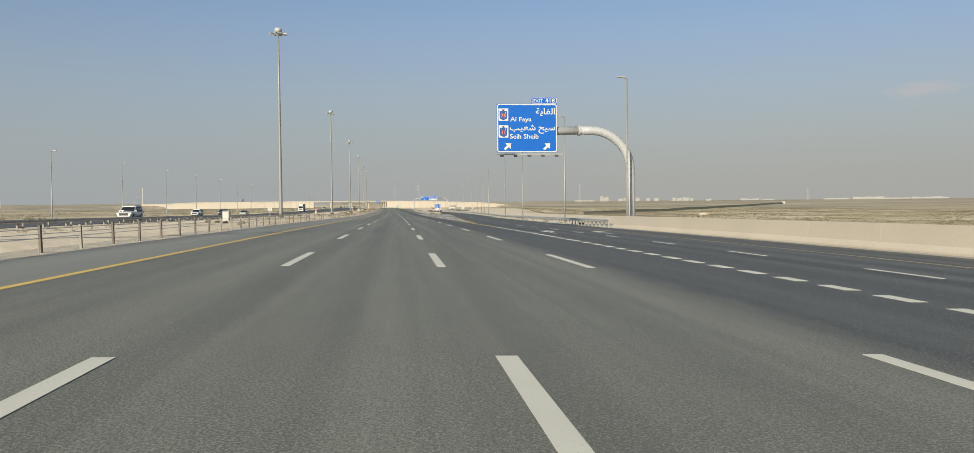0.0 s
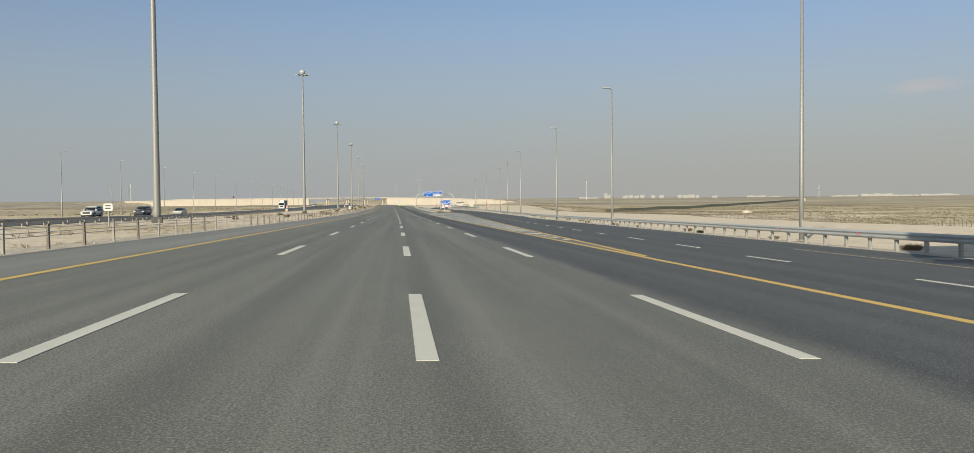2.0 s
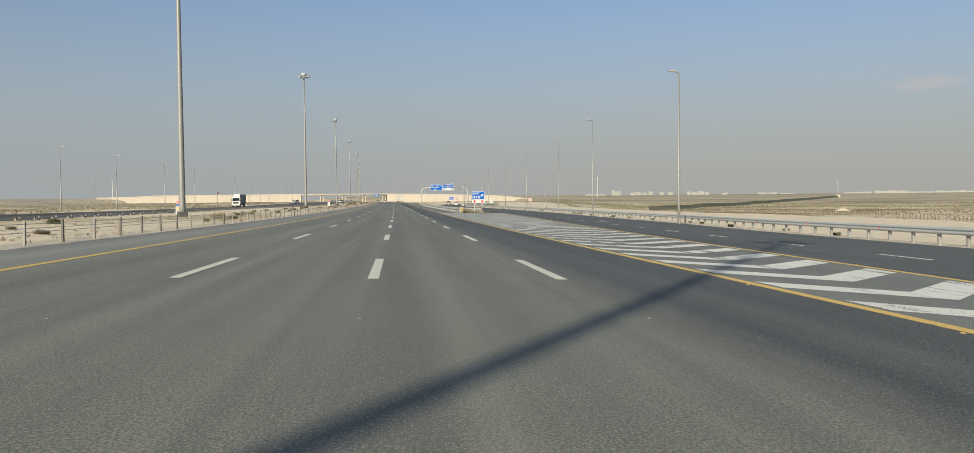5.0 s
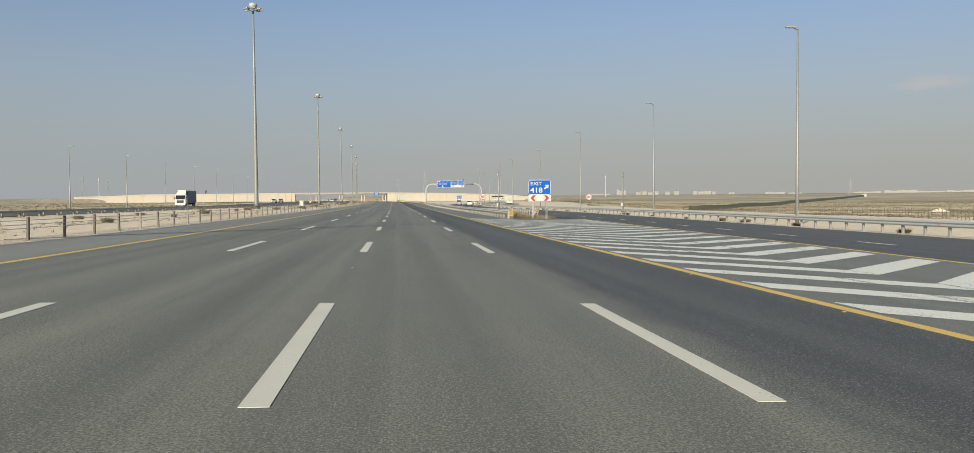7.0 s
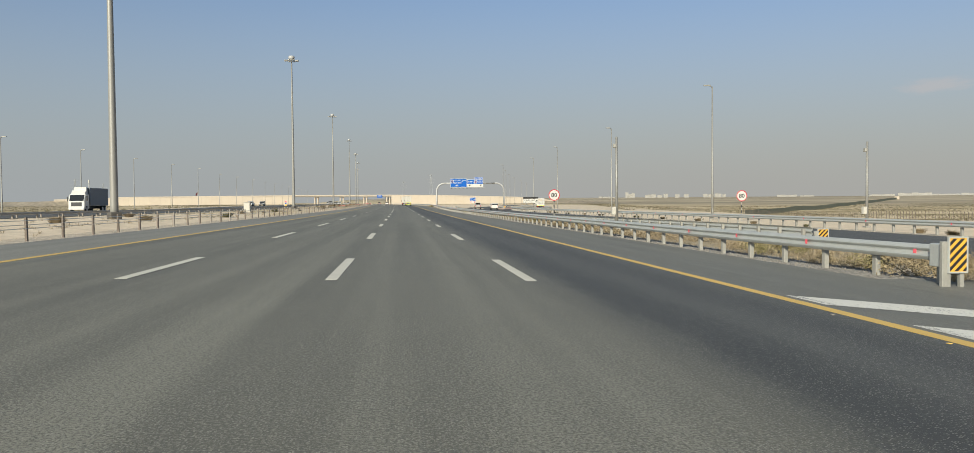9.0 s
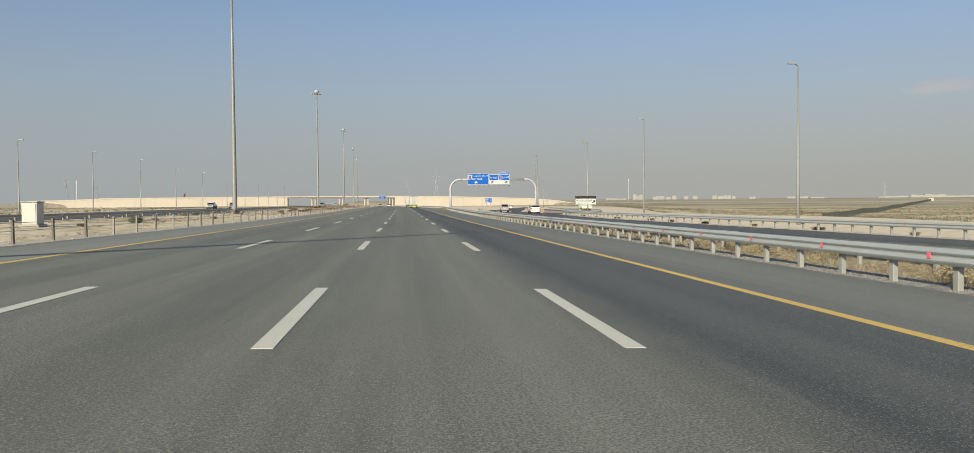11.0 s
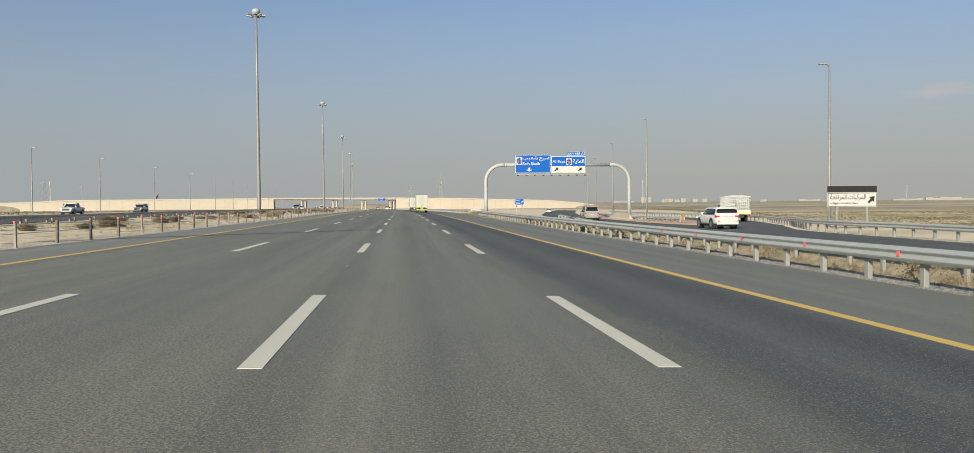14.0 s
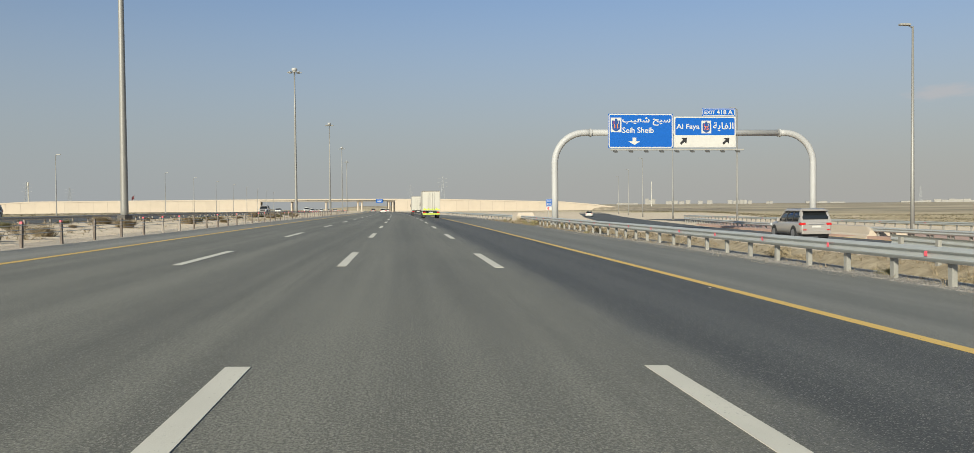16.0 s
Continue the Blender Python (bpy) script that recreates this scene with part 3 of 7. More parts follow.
def ground_lift(s, o):
    """Height of the ground sheet over the road plane at s, o."""
    i = max(0, min(len(GRID_S) - 2, int(np.searchsorted(GRID_S, s)) - 1))
    j = max(0, min(len(GRID_O) - 2, int(np.searchsorted(GRID_O, o)) - 1))
    fs = (s - GRID_S[i]) / (GRID_S[i + 1] - GRID_S[i])
    fo = (o - GRID_O[j]) / (GRID_O[j + 1] - GRID_O[j])
    w = len(GRID_O)
    a = GRID_Z[i * w + j] * (1 - fo) + GRID_Z[i * w + j + 1] * fo
    c = GRID_Z[(i + 1) * w + j] * (1 - fo) + GRID_Z[(i + 1) * w + j + 1] * fo
    return a * (1 - fs) + c * fs


def build_ground():
    rng = random.Random(3)
    rows = list(np.arange(-300, 720, 6.0)) + list(np.arange(720, 1400, 20.0)) + [1400, 1450, 1500, 1600, 1700, 1850, 2000, 2200, 2500, 2800, 3200, 3700, 4300, 5000]
    half = [14, 18, 22, 24, 27, 30, 34, 38, 42, 46, 50, 56, 64, 74, 86, 100, 120, 140, 170, 200, 240, 290, 350, 430, 540, 700, 900, 1200, 1600, 2200, 3000]
    cols = [-h for h in half[::-1]] + [-12, -10.9, -6, 0, 6, 10.4, 12.2, 14, 16.2, 17.4] + half[1:]
    bm = bmesh.new()
    lay = bm.verts.layers.float.new("scrub")
    lay2 = bm.verts.layers.float.new("grass")
    GRID_S.extend(rows)
    GRID_O.extend(cols)
    grid = []
    for s in rows:
        line = []
        for o in cols:
            away = max(0.0, min(1.0, (abs(o - 5) - 55) / 60))
            z = -0.05 + swale(s, o)
            if -23 < o < -12:
                z += 0.10 * noise.noise((s * 0.06, o * 0.2, 0)) + 0.05
            z += desert_fall(s, o) + 0.0062 * max(0.0, (s - 1250) * float(np.interp(abs(o + 30), (90, 300), (0.2, 1.0))), abs(o) - 330)
            z += away * (0.9 * noise.noise((s * 0.011, o * 0.011, 3)) + 0.35 * noise.noise((s * 0.05, o * 0.05, 7)))
            if 48 < o < 75 and 60 < s < 460:
                z += 0.3 * max(0.0, noise.noise((s * 0.03, o * 0.06, 5)))
            v = bm.verts.new(at(s, o, z))
            GRID_Z.append(z)
            v[lay2] = 0.9 if 12 < o < 17.5 and 303 < s < 600 else 0.0
            cover = float(np.interp(o, (90, 130, 165, 260, 420), (0.0, 0.36, 0.55, 0.85, 1.2))) if o > 0 else float(np.interp(-o, (54, 66, 95), (0.35, 0.8, 1.3)))
            v[lay] = cover + (float(np.interp(s, (650, 900, 1400), (0.0, 0.15, 0.7))) if abs(o) > 55 else 0.0)
            line.append(v)
        grid.append(line)
    for a, b in zip(grid, grid[1:]):
        for i in range(len(cols) - 1):
            bm.faces.new((a[i], a[i + 1], b[i + 1], b[i]))
    g = new("ground", mesh_of("ground", bm, SAND, True))
    return tagged(g, "pale pinkish desert sand with gravel and olive scrub patches", "ground", kind="structure")


ground = build_ground()


def strip(name, s0, s1, left, right, material, z=0.0, thick=0.045, step=6.0, parent=None, label="", category="road", kind="structure"):
    """A flat strip between two lines, UV in metres (o, s), with its edges turned down."""
    fl = left if callable(left) else (lambda s: left)
    fr = right if callable(right) else (lambda s: right)
    n = max(2, int(math.ceil((s1 - s0) / step)) + 1)
    ss = [s0 + (s1 - s0) * i / (n - 1) for i in range(n)]
    breaks = [o for o in (-18.0, 22.0) if any(fl(s) < o < fr(s) for s in ss)]
    bm = bmesh.new()
    uv = bm.loops.layers.uv.new("UVMap")
    rows = []
    for s in ss:
        a, b = fl(s), fr(s)
        mids = [o if a < o < b else (a if o <= a else b) for o in breaks]
        rows.append([(bm.verts.new(at(s, o, zz)), o, s) for o, zz in [(a, z - thick), (a, z)] + [(o, z) for o in mids] + [(b, z), (b, z - thick)]])
    for p, q in zip(rows, rows[1:]):
        for i in range(len(p) - 1):
            quad = (p[i], p[i + 1], q[i + 1], q[i])
            f = bm.faces.new([k[0] for k in quad])
            for lp, k in zip(f.loops, quad):
                lp[uv].uv = (k[1], k[2])
    me = mesh_of(name, bm, material)
    if parent is not None:
        ob = part(name, me, material, parent, label)
        return ob
    return tagged(new(name, me), label, category, kind=kind)


# plan lines
PAVE_L = curve_fn((-300, -10.5), (350, -10.5), (515, -9.6), (1700, -9.6))
GORE_R = curve_fn((83, 7.4), (99, 8.2), (117, 8.95), (190, 13.1), (204, 13.9), (242, 16.1), (252, 16.8), (293, 18.6), (360, 18.8), (450, 18.9), (480, 19.4), (511, 20.8), (541, 22.8), (562, 24.6), (586, 28.0), (640, 37.0), (700, 49), (800, 72), (900, 97))
RAMP_L = curve_fn((298, 17.6), (360, 17.9), (450, 18.0), (480, 18.5), (511, 19.9), (541, 21.9), (562, 23.7), (586, 27.1), (640, 36.1), (700, 48), (800, 71), (900, 96))
RAMP_RAIL = curve_fn((67, 18.2), (102, 19.7), (110, 20.3), (209, 24.9), (229, 26.7), (309, 29.3), (340, 29.6), (400, 28.4), (430, 27.4), (450, 26.8), (470, 27.4), (485, 28.6), (494, 30.6), (505, 35.0), (522, 43.0), (541, 49.0), (560, 51.8), (600, 53.0), (660, 58.0))
PAVE_R = curve_fn((-300, 17.9), (67, 17.6), (102, 18.8), (110, 19.4), (209, 24.0), (229, 25.8), (298, 28.2))
RAMP_R = curve_fn((298, 28.2), (309, 28.4), (340, 28.7), (400, 27.5), (430, 26.5), (450, 25.9), (470, 26.4), (493, 28.0), (511, 29.3), (541, 31.0), (562, 32.6), (586, 36.0), (640, 45.5), (700, 58), (800, 82), (900, 107))
BARRIER_O = curve_fn((-300, 18.2), (67, 18.2))
EDGE_R = curve_fn((-300, 14.3), (40, 14.3), (90, 15.2))
MAIN_R = curve_fn((296, 10.95), (450, 10.95), (515, 11.6), (580, 12.4), (700, 12.6), (1700, 12.6))
RAIL_M = curve_fn((298.6, 11.75), (302, 11.5), (308, 11.3), (450, 11.3), (515, 12.2), (580, 13.6), (700, 13.8), (1095, 13.3))
RAIL_L = curve_fn((-60, -24.8), (78, -25.3), (120, -26.5), (250, -31), (350, -31), (460, -23.2), (1100, -23.0))

strip("left_shoulder", -300, 1700, lambda s: PAVE_L(s) + 0.01, -7.5, ASPHALT_DUSTY, z=0.004, thick=0.004, label="pale dusty asphalt shoulder beside the median", category="road")
road = strip("road", -300, 62, PAVE_L, 17.9, ASPHALT, label="worn grey asphalt motorway with dashed lane lines", category="road")
strip("road", 62, 1700, PAVE_L, 7.2, ASPHALT, label="worn grey asphalt motorway with a newer dark right lane", category="road")
strip("road_gore", 62, 300, 7.2, lambda s: max(7.21, GORE_R(s)) if s > 83 else 7.22, ASPHALT_SHOULDER, label="grey asphalt under painted chevrons between road and slip road", category="road")
strip("slip_road", 62, 300, lambda s: max(7.23, GORE_R(s)) if s > 83 else 7.23, PAVE_R, ASPHALT_DARK, label="dark asphalt slip road leaving the motorway", category="road")
strip("road_shoulder", 300, 1700, 7.2, MAIN_R, ASPHALT_SHOULDER, label="grey asphalt hard shoulder beside the right lane", category="road")
strip("slip_road", 300, 900, RAMP_L, RAMP_R, ASPHALT_DARK, label="dark asphalt slip road curving away from the motorway", category="road")
strip("side_slip_road", 470, 655, lambda s: float(np.interp(s, (470, 500, 510, 518, 530, 545, 560, 600, 655), (24.0, 26.5, 29.0, 32.6, 37.0, 41.0, 43.4, 45.0, 49.5))), lambda s: RAMP_RAIL(s) - 0.9, ASPHALT_DARK, z=0.006, label="dark asphalt side slip road for high vehicles", category="road")
strip("opposite_road", -300, 1700, -52.0, lambda s: RAIL_L(s) - 1.2, ASPHALT_DARK, z=-0.01, label="grey asphalt opposite carriageway behind its guardrail", category="road")
strip("left_shoulder_line", -60, 1400, -7.48, -7.28, YELLOW_PAINT, z=0.005, thick=0.004, label="solid yellow edge line along the median shoulder", category="road marking")
strip("gore_line", 62, 296, 7.1, 7.31, YELLOW_PAINT, z=0.006, thick=0.004, label="solid yellow line along the painted gore", category="road marking")
strip("right_shoulder_line", 296, 1400, 7.1, 7.3, YELLOW_PAINT, z=0.006, thick=0.004, label="solid yellow edge line along the hard shoulder", category="road marking")
strip("slip_road_line", 84, 300, lambda s: GORE_R(s) - 0.08, lambda s: GORE_R(s) + 0.10, YELLOW_PAINT, z=0.006, thick=0.004, label="solid yellow line on the slip road side of the gore", category="road marking")
strip("exit_lane_line", -60, 90, lambda s: EDGE_R(s) - 0.06, lambda s: EDGE_R(s) + 0.06, YELLOW_DULL, z=0.006, thick=0.004, label="worn dull yellow edge line of the exit lanes", category="road marking")
strip("gravel_verge", 298, 700, MAIN_R, lambda s: RAIL_M(s) + 0.9, GRAVEL, z=-0.012, thick=0.05, step=4, label="grey gravel verge under the guardrail", category="verge")
strip("median_verge", -120, 700, lambda s: PAVE_L(s) - 1.5, PAVE_L, GRAVEL_SAND, z=-0.015, thick=0.05, step=6, label="sandy gravel along the edge of the median", category="verge")
strip("slip_road_verge", 67, 480, lambda s: RAMP_RAIL(s) - 0.95, lambda s: RAMP_RAIL(s) + 0.5, GRAVEL_SAND, z=-0.015, thick=0.05, step=6, label="dusty gravel under the outer guardrail", category="verge")

# ---- road markings: one mesh per kind, shared by its dashes ----
def slab_mesh(name, w, length, material):
    return mesh_of(name, boxed(-w / 2, w / 2, 0, length, 0.0, 0.005), material)


def lay(name, me, s, o, parent, z=0.0015, yaw=0.0):
    ob = new(name, me)
    ob.parent = parent
    dip = math.atan(float(np.interp(s, STEP, LINE_Z)) - float(np.interp(s - 1, STEP, LINE_Z)))
    ob.matrix_basis = stand(s, o, z) @ Matrix.Rotation(dip, 4, "X") @ Matrix.Rotation(math.atan(FALL) if abs(o) < 22 else 0, 4, "Y") @ Matrix.Rotation(radians(yaw), 4, "Z")
    return ob


DASH = slab_mesh("lane_dash", 0.21, 5.9, WHITE_PAINT)
for line in (-3.65, 0.0, 3.65):
    for k in range(-2, 64):
        lay("lane_dash", DASH, 18 * k - 5.9 + (0.0 if k <= 4 else -1.0), line, road)
SHORT = slab_mesh("short_dash", 0.30, 1.05, WHITE_PAINT)
for k in range(-16, 29):
    lay("short_dash", SHORT, 6.66 + 1.94 * k, 7.25, road)
EXIT_DASH = slab_mesh("exit_lane_dash", 0.16, 3.0, WHITE_PAINT)
for k in range(-3, 47):
    s_ = 9.5 + 9.0 * k
    lay("exit_lane_dash", EXIT_DASH, s_, 10.95 if s_ < 84 else GORE_R(s_) + 3.8, road, yaw=0 if s_ < 84 or s_ > 300 else -2.9)
STUD = mesh_of("road_stud", boxed(-0.022, 0.022, -0.022, 0.022, 0.0, 0.010, bevel=0.004), POST_PALE)
for k in range(-1, 32):
    for o in (-3.65, 0.0, 3.65, -7.68):
        lay("road_stud", STUD, 95.4 + 36 * (k - 2), o, road)
for k in range(0, 60):
    lay("road_stud", STUD, 294.4 + 18 * k, 6.95, road)
STUD_Y = mesh_of("gore_stud", boxed(-0.022, 0.022, -0.025, 0.025, 0.0, 0.010, bevel=0.004), YELLOW_PAINT)
for k in range(0, 35):
    lay("gore_stud", STUD_Y, 88.1 + 6 * k, GORE_R(88.1 + 6 * k) + 0.2, road)
    lay("gore_stud", STUD_Y, 88.1 + 6 * k, 7.0, road)
ARROW = bmesh.new()
fl = [ARROW.verts.new((x, y, 0.006)) for x, y in ((-0.08, 0), (0.08, 0), (0.10, 4.3), (0.30, 4.75), (0.68, 4.2), (1.0, 6.2), (0.80, 7.6), (-0.10, 5.5), (-0.02, 4.9))]
ARROW.faces.new(fl)
ARROW = mesh_of("lane_arrow", ARROW, WHITE_WORN)
for s_, o in ((43.1, 8.7), (43.1, 12.3), (236.0, 20.8)):
    lay("lane_arrow", ARROW, s_, o, road, yaw=0 if s_ < 84 else -3)


def chevron(s):
    """A painted V with its point towards the traffic, from one yellow line to the other, cut off at the sign."""
    bm = bmesh.new()
    a = 7.45
    b = GORE_R(s + 2) - 0.22
    if b - a < 0.25:
        return
    mid = a + 0.455 * (b - a)
    th, end = 1.28, 299.0
    if s + (mid - a) + th > end:
        return
    for far in (a, b):
        reach = min(abs(far - mid), max(0.0, end - th - s))
        if reach < 0.3:
            continue
        tip = mid + math.copysign(reach, far - mid)
        pts = [(mid, s), (tip, s + reach), (tip, s + reach + th), (mid, s + th)]
        bm.faces.new([bm.verts.new(at(q, o, 0.0048)) for o, q in pts])
    bmesh.ops.recalc_face_normals(bm, faces=bm.faces)
    for f in bm.faces:
        if f.normal.z < 0:
            f.normal_flip()
    part("chevron_stripe", bm, WHITE_WORN, road)


for i in range(62):
    chevron(94.37 + 3.27 * i)


# ---- guardrails ----
W_PROFILE = ((0.0, 0.155), (0.02, 0.150), (0.06, 0.105), (0.075, 0.075), (0.06, 0.05), (0.015, 0.015), (0.012, 0.0), (0.015, -0.015), (0.06, -0.05), (0.075, -0.075), (0.06, -0.105), (0.02, -0.150), (0.0, -0.155))
POST_MESH = mesh_of("post", boxed(-0.055, 0.055, -0.075, 0.075, -0.3, 0.70, bevel=0.008), GALV_POST)
POST_OLD = mesh_of("post", boxed(-0.055, 0.055, -0.075, 0.075, -0.3, 0.47, bevel=0.008), POST_PALE)
BLOCK_MESH = mesh_of("spacer", boxed(-0.07, 0.07, -0.06, 0.06, 0.44, 0.72, bevel=0.006), GALV)
REFLECTOR = bmesh.new()
prism(REFLECTOR, [(-0.004, -0.045), (0.004, -0.045), (0.004, 0.06), (-0.004, 0.05)], -0.05, 0.05)
REFLECTOR = mesh_of("reflector", REFLECTOR, REFLECT)


def guardrail(s0, s1, line, face, step, label, spacer=True, reflect=0, z=0.60, group="guardrails", sink=None, old=False):
    """A W-beam on posts; face -1: the beam looks to the left, 1: to the right."""
    rail = thing("guardrail", stand(s0, line(s0)), label, "guardrail", group, "structure")
    inv = rail.matrix_basis.inverted()
    bm = bmesh.new()
    n = int((s1 - s0) / min(step, 4.0)) + 1
    rows = []
    for i in range(n):
        s = s0 + (s1 - s0) * i / (n - 1)
        base = line(s) + face * 0.15
        drop = sink(s, line(s)) if sink else 0.0
        tall = 0.72 if old else 1.0
        front = [bm.verts.new(inv @ at(s, base + face * d, z + h * tall + drop)) for d, h in W_PROFILE]
        back = [bm.verts.new(inv @ at(s, base + face * (d - 0.006), z + h * tall + drop)) for d, h in W_PROFILE]
        rows.append(front + back[::-1])
    for p, q in zip(rows, rows[1:]):
        m = len(p)
        for i in range(m):
            j = (i + 1) % m
            bm.faces.new((p[i], p[j], q[j], q[i]))
    bm.faces.new(rows[0])
    bm.faces.new(rows[-1][::-1])
    bmesh.ops.recalc_face_normals(bm, faces=bm.faces)
    part("beam", bm, GALV_OLD if old else GALV, rail, "ribbed weathered steel beam" if old else "ribbed galvanised steel beam")
    k = 0
    s = s0 + 0.3
    while s < s1:
        low = sink(s, line(s)) if sink else 0.0
        part("post", POST_OLD if old else POST_MESH, GALV_POST, rail, m=inv @ stand(s, line(s), low))
        if spacer:
            part("spacer", BLOCK_MESH, GALV, rail, m=inv @ stand(s, line(s) + face * 0.09, low))
        if reflect and k % reflect == 0 and face < 0:
            part("reflector", REFLECTOR, REFLECT, rail, m=inv @ stand(s + 0.5, line(s) - 0.235, z))
        s += step
        k += 1
    return rail


main_rail = guardrail(298.8, 579.0, RAIL_M, -1, 2.0, "galvanised steel guardrail on posts with red reflectors beside the hard shoulder", True, 2)
part("end_box", boxed(-0.42, -0.17, -0.25, 0.10, 0.36, 0.80, bevel=0.02), GALV, main_rail, "folded steel end box of the guardrail")
guardrail(583.5, 1090.0, RAIL_M, -1, 4.0, "galvanised steel guardrail beyond the concrete block", True)
guardrail(312.8, 522.0, curve_fn((312, 15.9), (330, 16.2), (500, 16.6), (522, 17.4)), 1, 2.0, "galvanised steel guardrail between dry grass and slip road", False, sink=swale)
guardrail(67.0, 655.0, RAMP_RAIL, -1, 2.0, "long galvanised steel guardrail along the outer edge of the slip road", True, 4)
guardrail(-60.0, 1095.0, RAIL_L, -1, 4.0, "weathered steel guardrail of the opposite carriageway", False, z=0.40, old=True)
guardrail(-60.0, 1095.0, lambda s: RAIL_L(s) + 0.35, 1, 4.0, "back beam of the weathered guardrail of the opposite carriageway", False, z=0.40, old=True)
ISLAND_RAIL = curve_fn((526, 32.1), (548, 32.9), (566, 34.6), (586, 38.4), (620, 45.0))
guardrail(526.0, 549.0, ISLAND_RAIL, -1, 2.0, "double galvanised steel guardrail on the paved island", False, z=0.62)
guardrail(526.4, 549.0, ISLAND_RAIL, 1, 2.0, "far face of the double guardrail on the paved island", False, z=0.62)
guardrail(567.0, 620.0, ISLAND_RAIL, -1, 2.0, "galvanised steel guardrail beyond the concrete plinth", False, z=0.62)

# ---- cable barrier on the median ----
CABLE_O = curve_fn((-60, -11.0), (350, -11.0), (515, -9.95), (1100, -9.95))
cable = thing("cable_barrier", stand(0, -11.35), "wire rope barrier on brown steel posts along the sandy median", "cable barrier", kind="structure")
c_inv = cable.matrix_basis.inverted()
bm = bmesh.new()
box(bm, -0.035, 0.035, -0.06, 0.06, -0.2, 0.76, bevel=0.006)
CPOST = mesh_of("post", bm, RUSTY)
CPOST2 = mesh_of("post", boxed(-0.035, 0.035, -0.05, 0.05, -0.2, 0.74, bevel=0.006), POST_PALE)
CCAP = mesh_of("post_cap", boxed(-0.037, 0.037, -0.062, 0.062, 0.70, 0.775, bevel=0.01), REFLECT)
CCAP2 = mesh_of("post_cap", boxed(-0.037, 0.037, -0.062, 0.062, 0.64, 0.67, bevel=0.01), SIGN_WHITE)
rng = random.Random(8)
for k in range(-14, 225):
    s_ = 16.80 + 2.9893 * k
    m = c_inv @ stand(s_, CABLE_O(s_)) @ pose(0, 0, 0, rng.uniform(-2, 2), rng.uniform(-2, 2), 0)
    part("post", CPOST if rng.random() < 0.72 else CPOST2, RUSTY, cable, m=m)
    if rng.random() < (0.55 if s_ > 440 else 0.07):
        part("post_cap", CCAP, RED, cable, "red reflective cap", m=m)
    elif rng.random() < 0.3:
        part("post_cap", CCAP2, SIGN_WHITE, cable, m=m)
for zc in (0.40, 0.52, 0.66):
    bm = tube(bmesh.new(), [c_inv @ at(s, CABLE_O(s) + 0.045, zc) for s in np.arange(-30, 700, 6.0)], 0.011, 5)
    part("rope", bm, GALV, cable, "twisted steel rope")

# ---- concrete barriers ----
def jersey(name, s0, s1, line, label, h=1.08, piece=6.0, material=CONCRETE):
    wall = thing(name, stand(s0, line(s0)), label, "concrete barrier", kind="structure")
    inv = wall.matrix_basis.inverted()
    n = int(round((s1 - s0) / piece))
    for i in range(n):
        a, b = s0 + piece * i, s0 + piece * (i + 1) - 0.02
        bm = bmesh.new()
        rows = []
        for s in (a, b):
            c = line(s)
            rows.append([bm.verts.new(inv @ at(s, c + d, z)) for d, z in ((-0.02, -0.05), (-0.02, 0.10), (0.10, 0.32), (0.16, h), (0.42, h), (0.55, -0.05))])
        m = len(rows[0])
        for k in range(m):
            j = (k + 1) % m
            bm.faces.new((rows[0][k], rows[0][j], rows[1][j], rows[1][k]))
        bm.faces.new(rows[0])
        bm.faces.new(rows[1][::-1])
        bmesh.ops.recalc_face_normals(bm, faces=bm.faces)
        part("barrier_segment", bm, material, wall)
    return wall


jersey("concrete_barrier", -120, 66, BARRIER_O, "cream concrete barrier wall along the exit lanes")
strip("barrier_footing", -120, 66, 17.7, 18.3, CONCRETE_GREY, z=0.02, label="pale dusty concrete strip at the barrier foot", category="kerb")


def block(name, s, o, w, d, h, taper, label):
    bm = boxed(-w / 2, w / 2, -d / 2, d / 2, -0.05, h, bevel=0.03)
    for v in bm.verts:
        if v.co.z > h / 2:
            v.co.x *= taper
            v.co.y *= 0.8
    b = tagged(new(name, mesh_of(name, bm, CONCRETE)), label, "concrete barrier", kind="structure")
    b.matrix_basis = stand(s, o)
    return b


block("concrete_block", 581.5, 14.0, 2.2, 4.0, 1.05, 0.72, "tapered cream concrete block closing the guardrail gap")
def leg_plinth():
    """A long low concrete block along the island rail, with sloped ends, that guards the gantry leg."""
    bm = bmesh.new()
    rows = []
    for s_, h in ((548.6, 0.55), (549.2, 0.80), (561.0, 0.86), (562.0, 0.84), (566.5, 0.42)):
        c = ISLAND_RAIL(s_) - 0.6
        rows.append([bm.verts.new(at(s_, c + d, z)) for d, z in ((-0.10, -0.06), (-0.06, 0.18), (0.10, 0.30), (0.16, h), (3.0, h), (3.2, -0.06))])
    for p_, q_ in zip(rows, rows[1:]):
        for i in range(6):
            j = (i + 1) % 6
            bm.faces.new((p_[i], p_[j], q_[j], q_[i]))
    bm.faces.new(rows[0])
    bm.faces.new(rows[-1][::-1])
    bmesh.ops.recalc_face_normals(bm, faces=bm.faces)
    return tagged(new("concrete_plinth", mesh_of("concrete_plinth", bm, CONCRETE)), "long cream concrete plinth around the gantry leg", "concrete barrier", kind="structure")


leg_plinth()


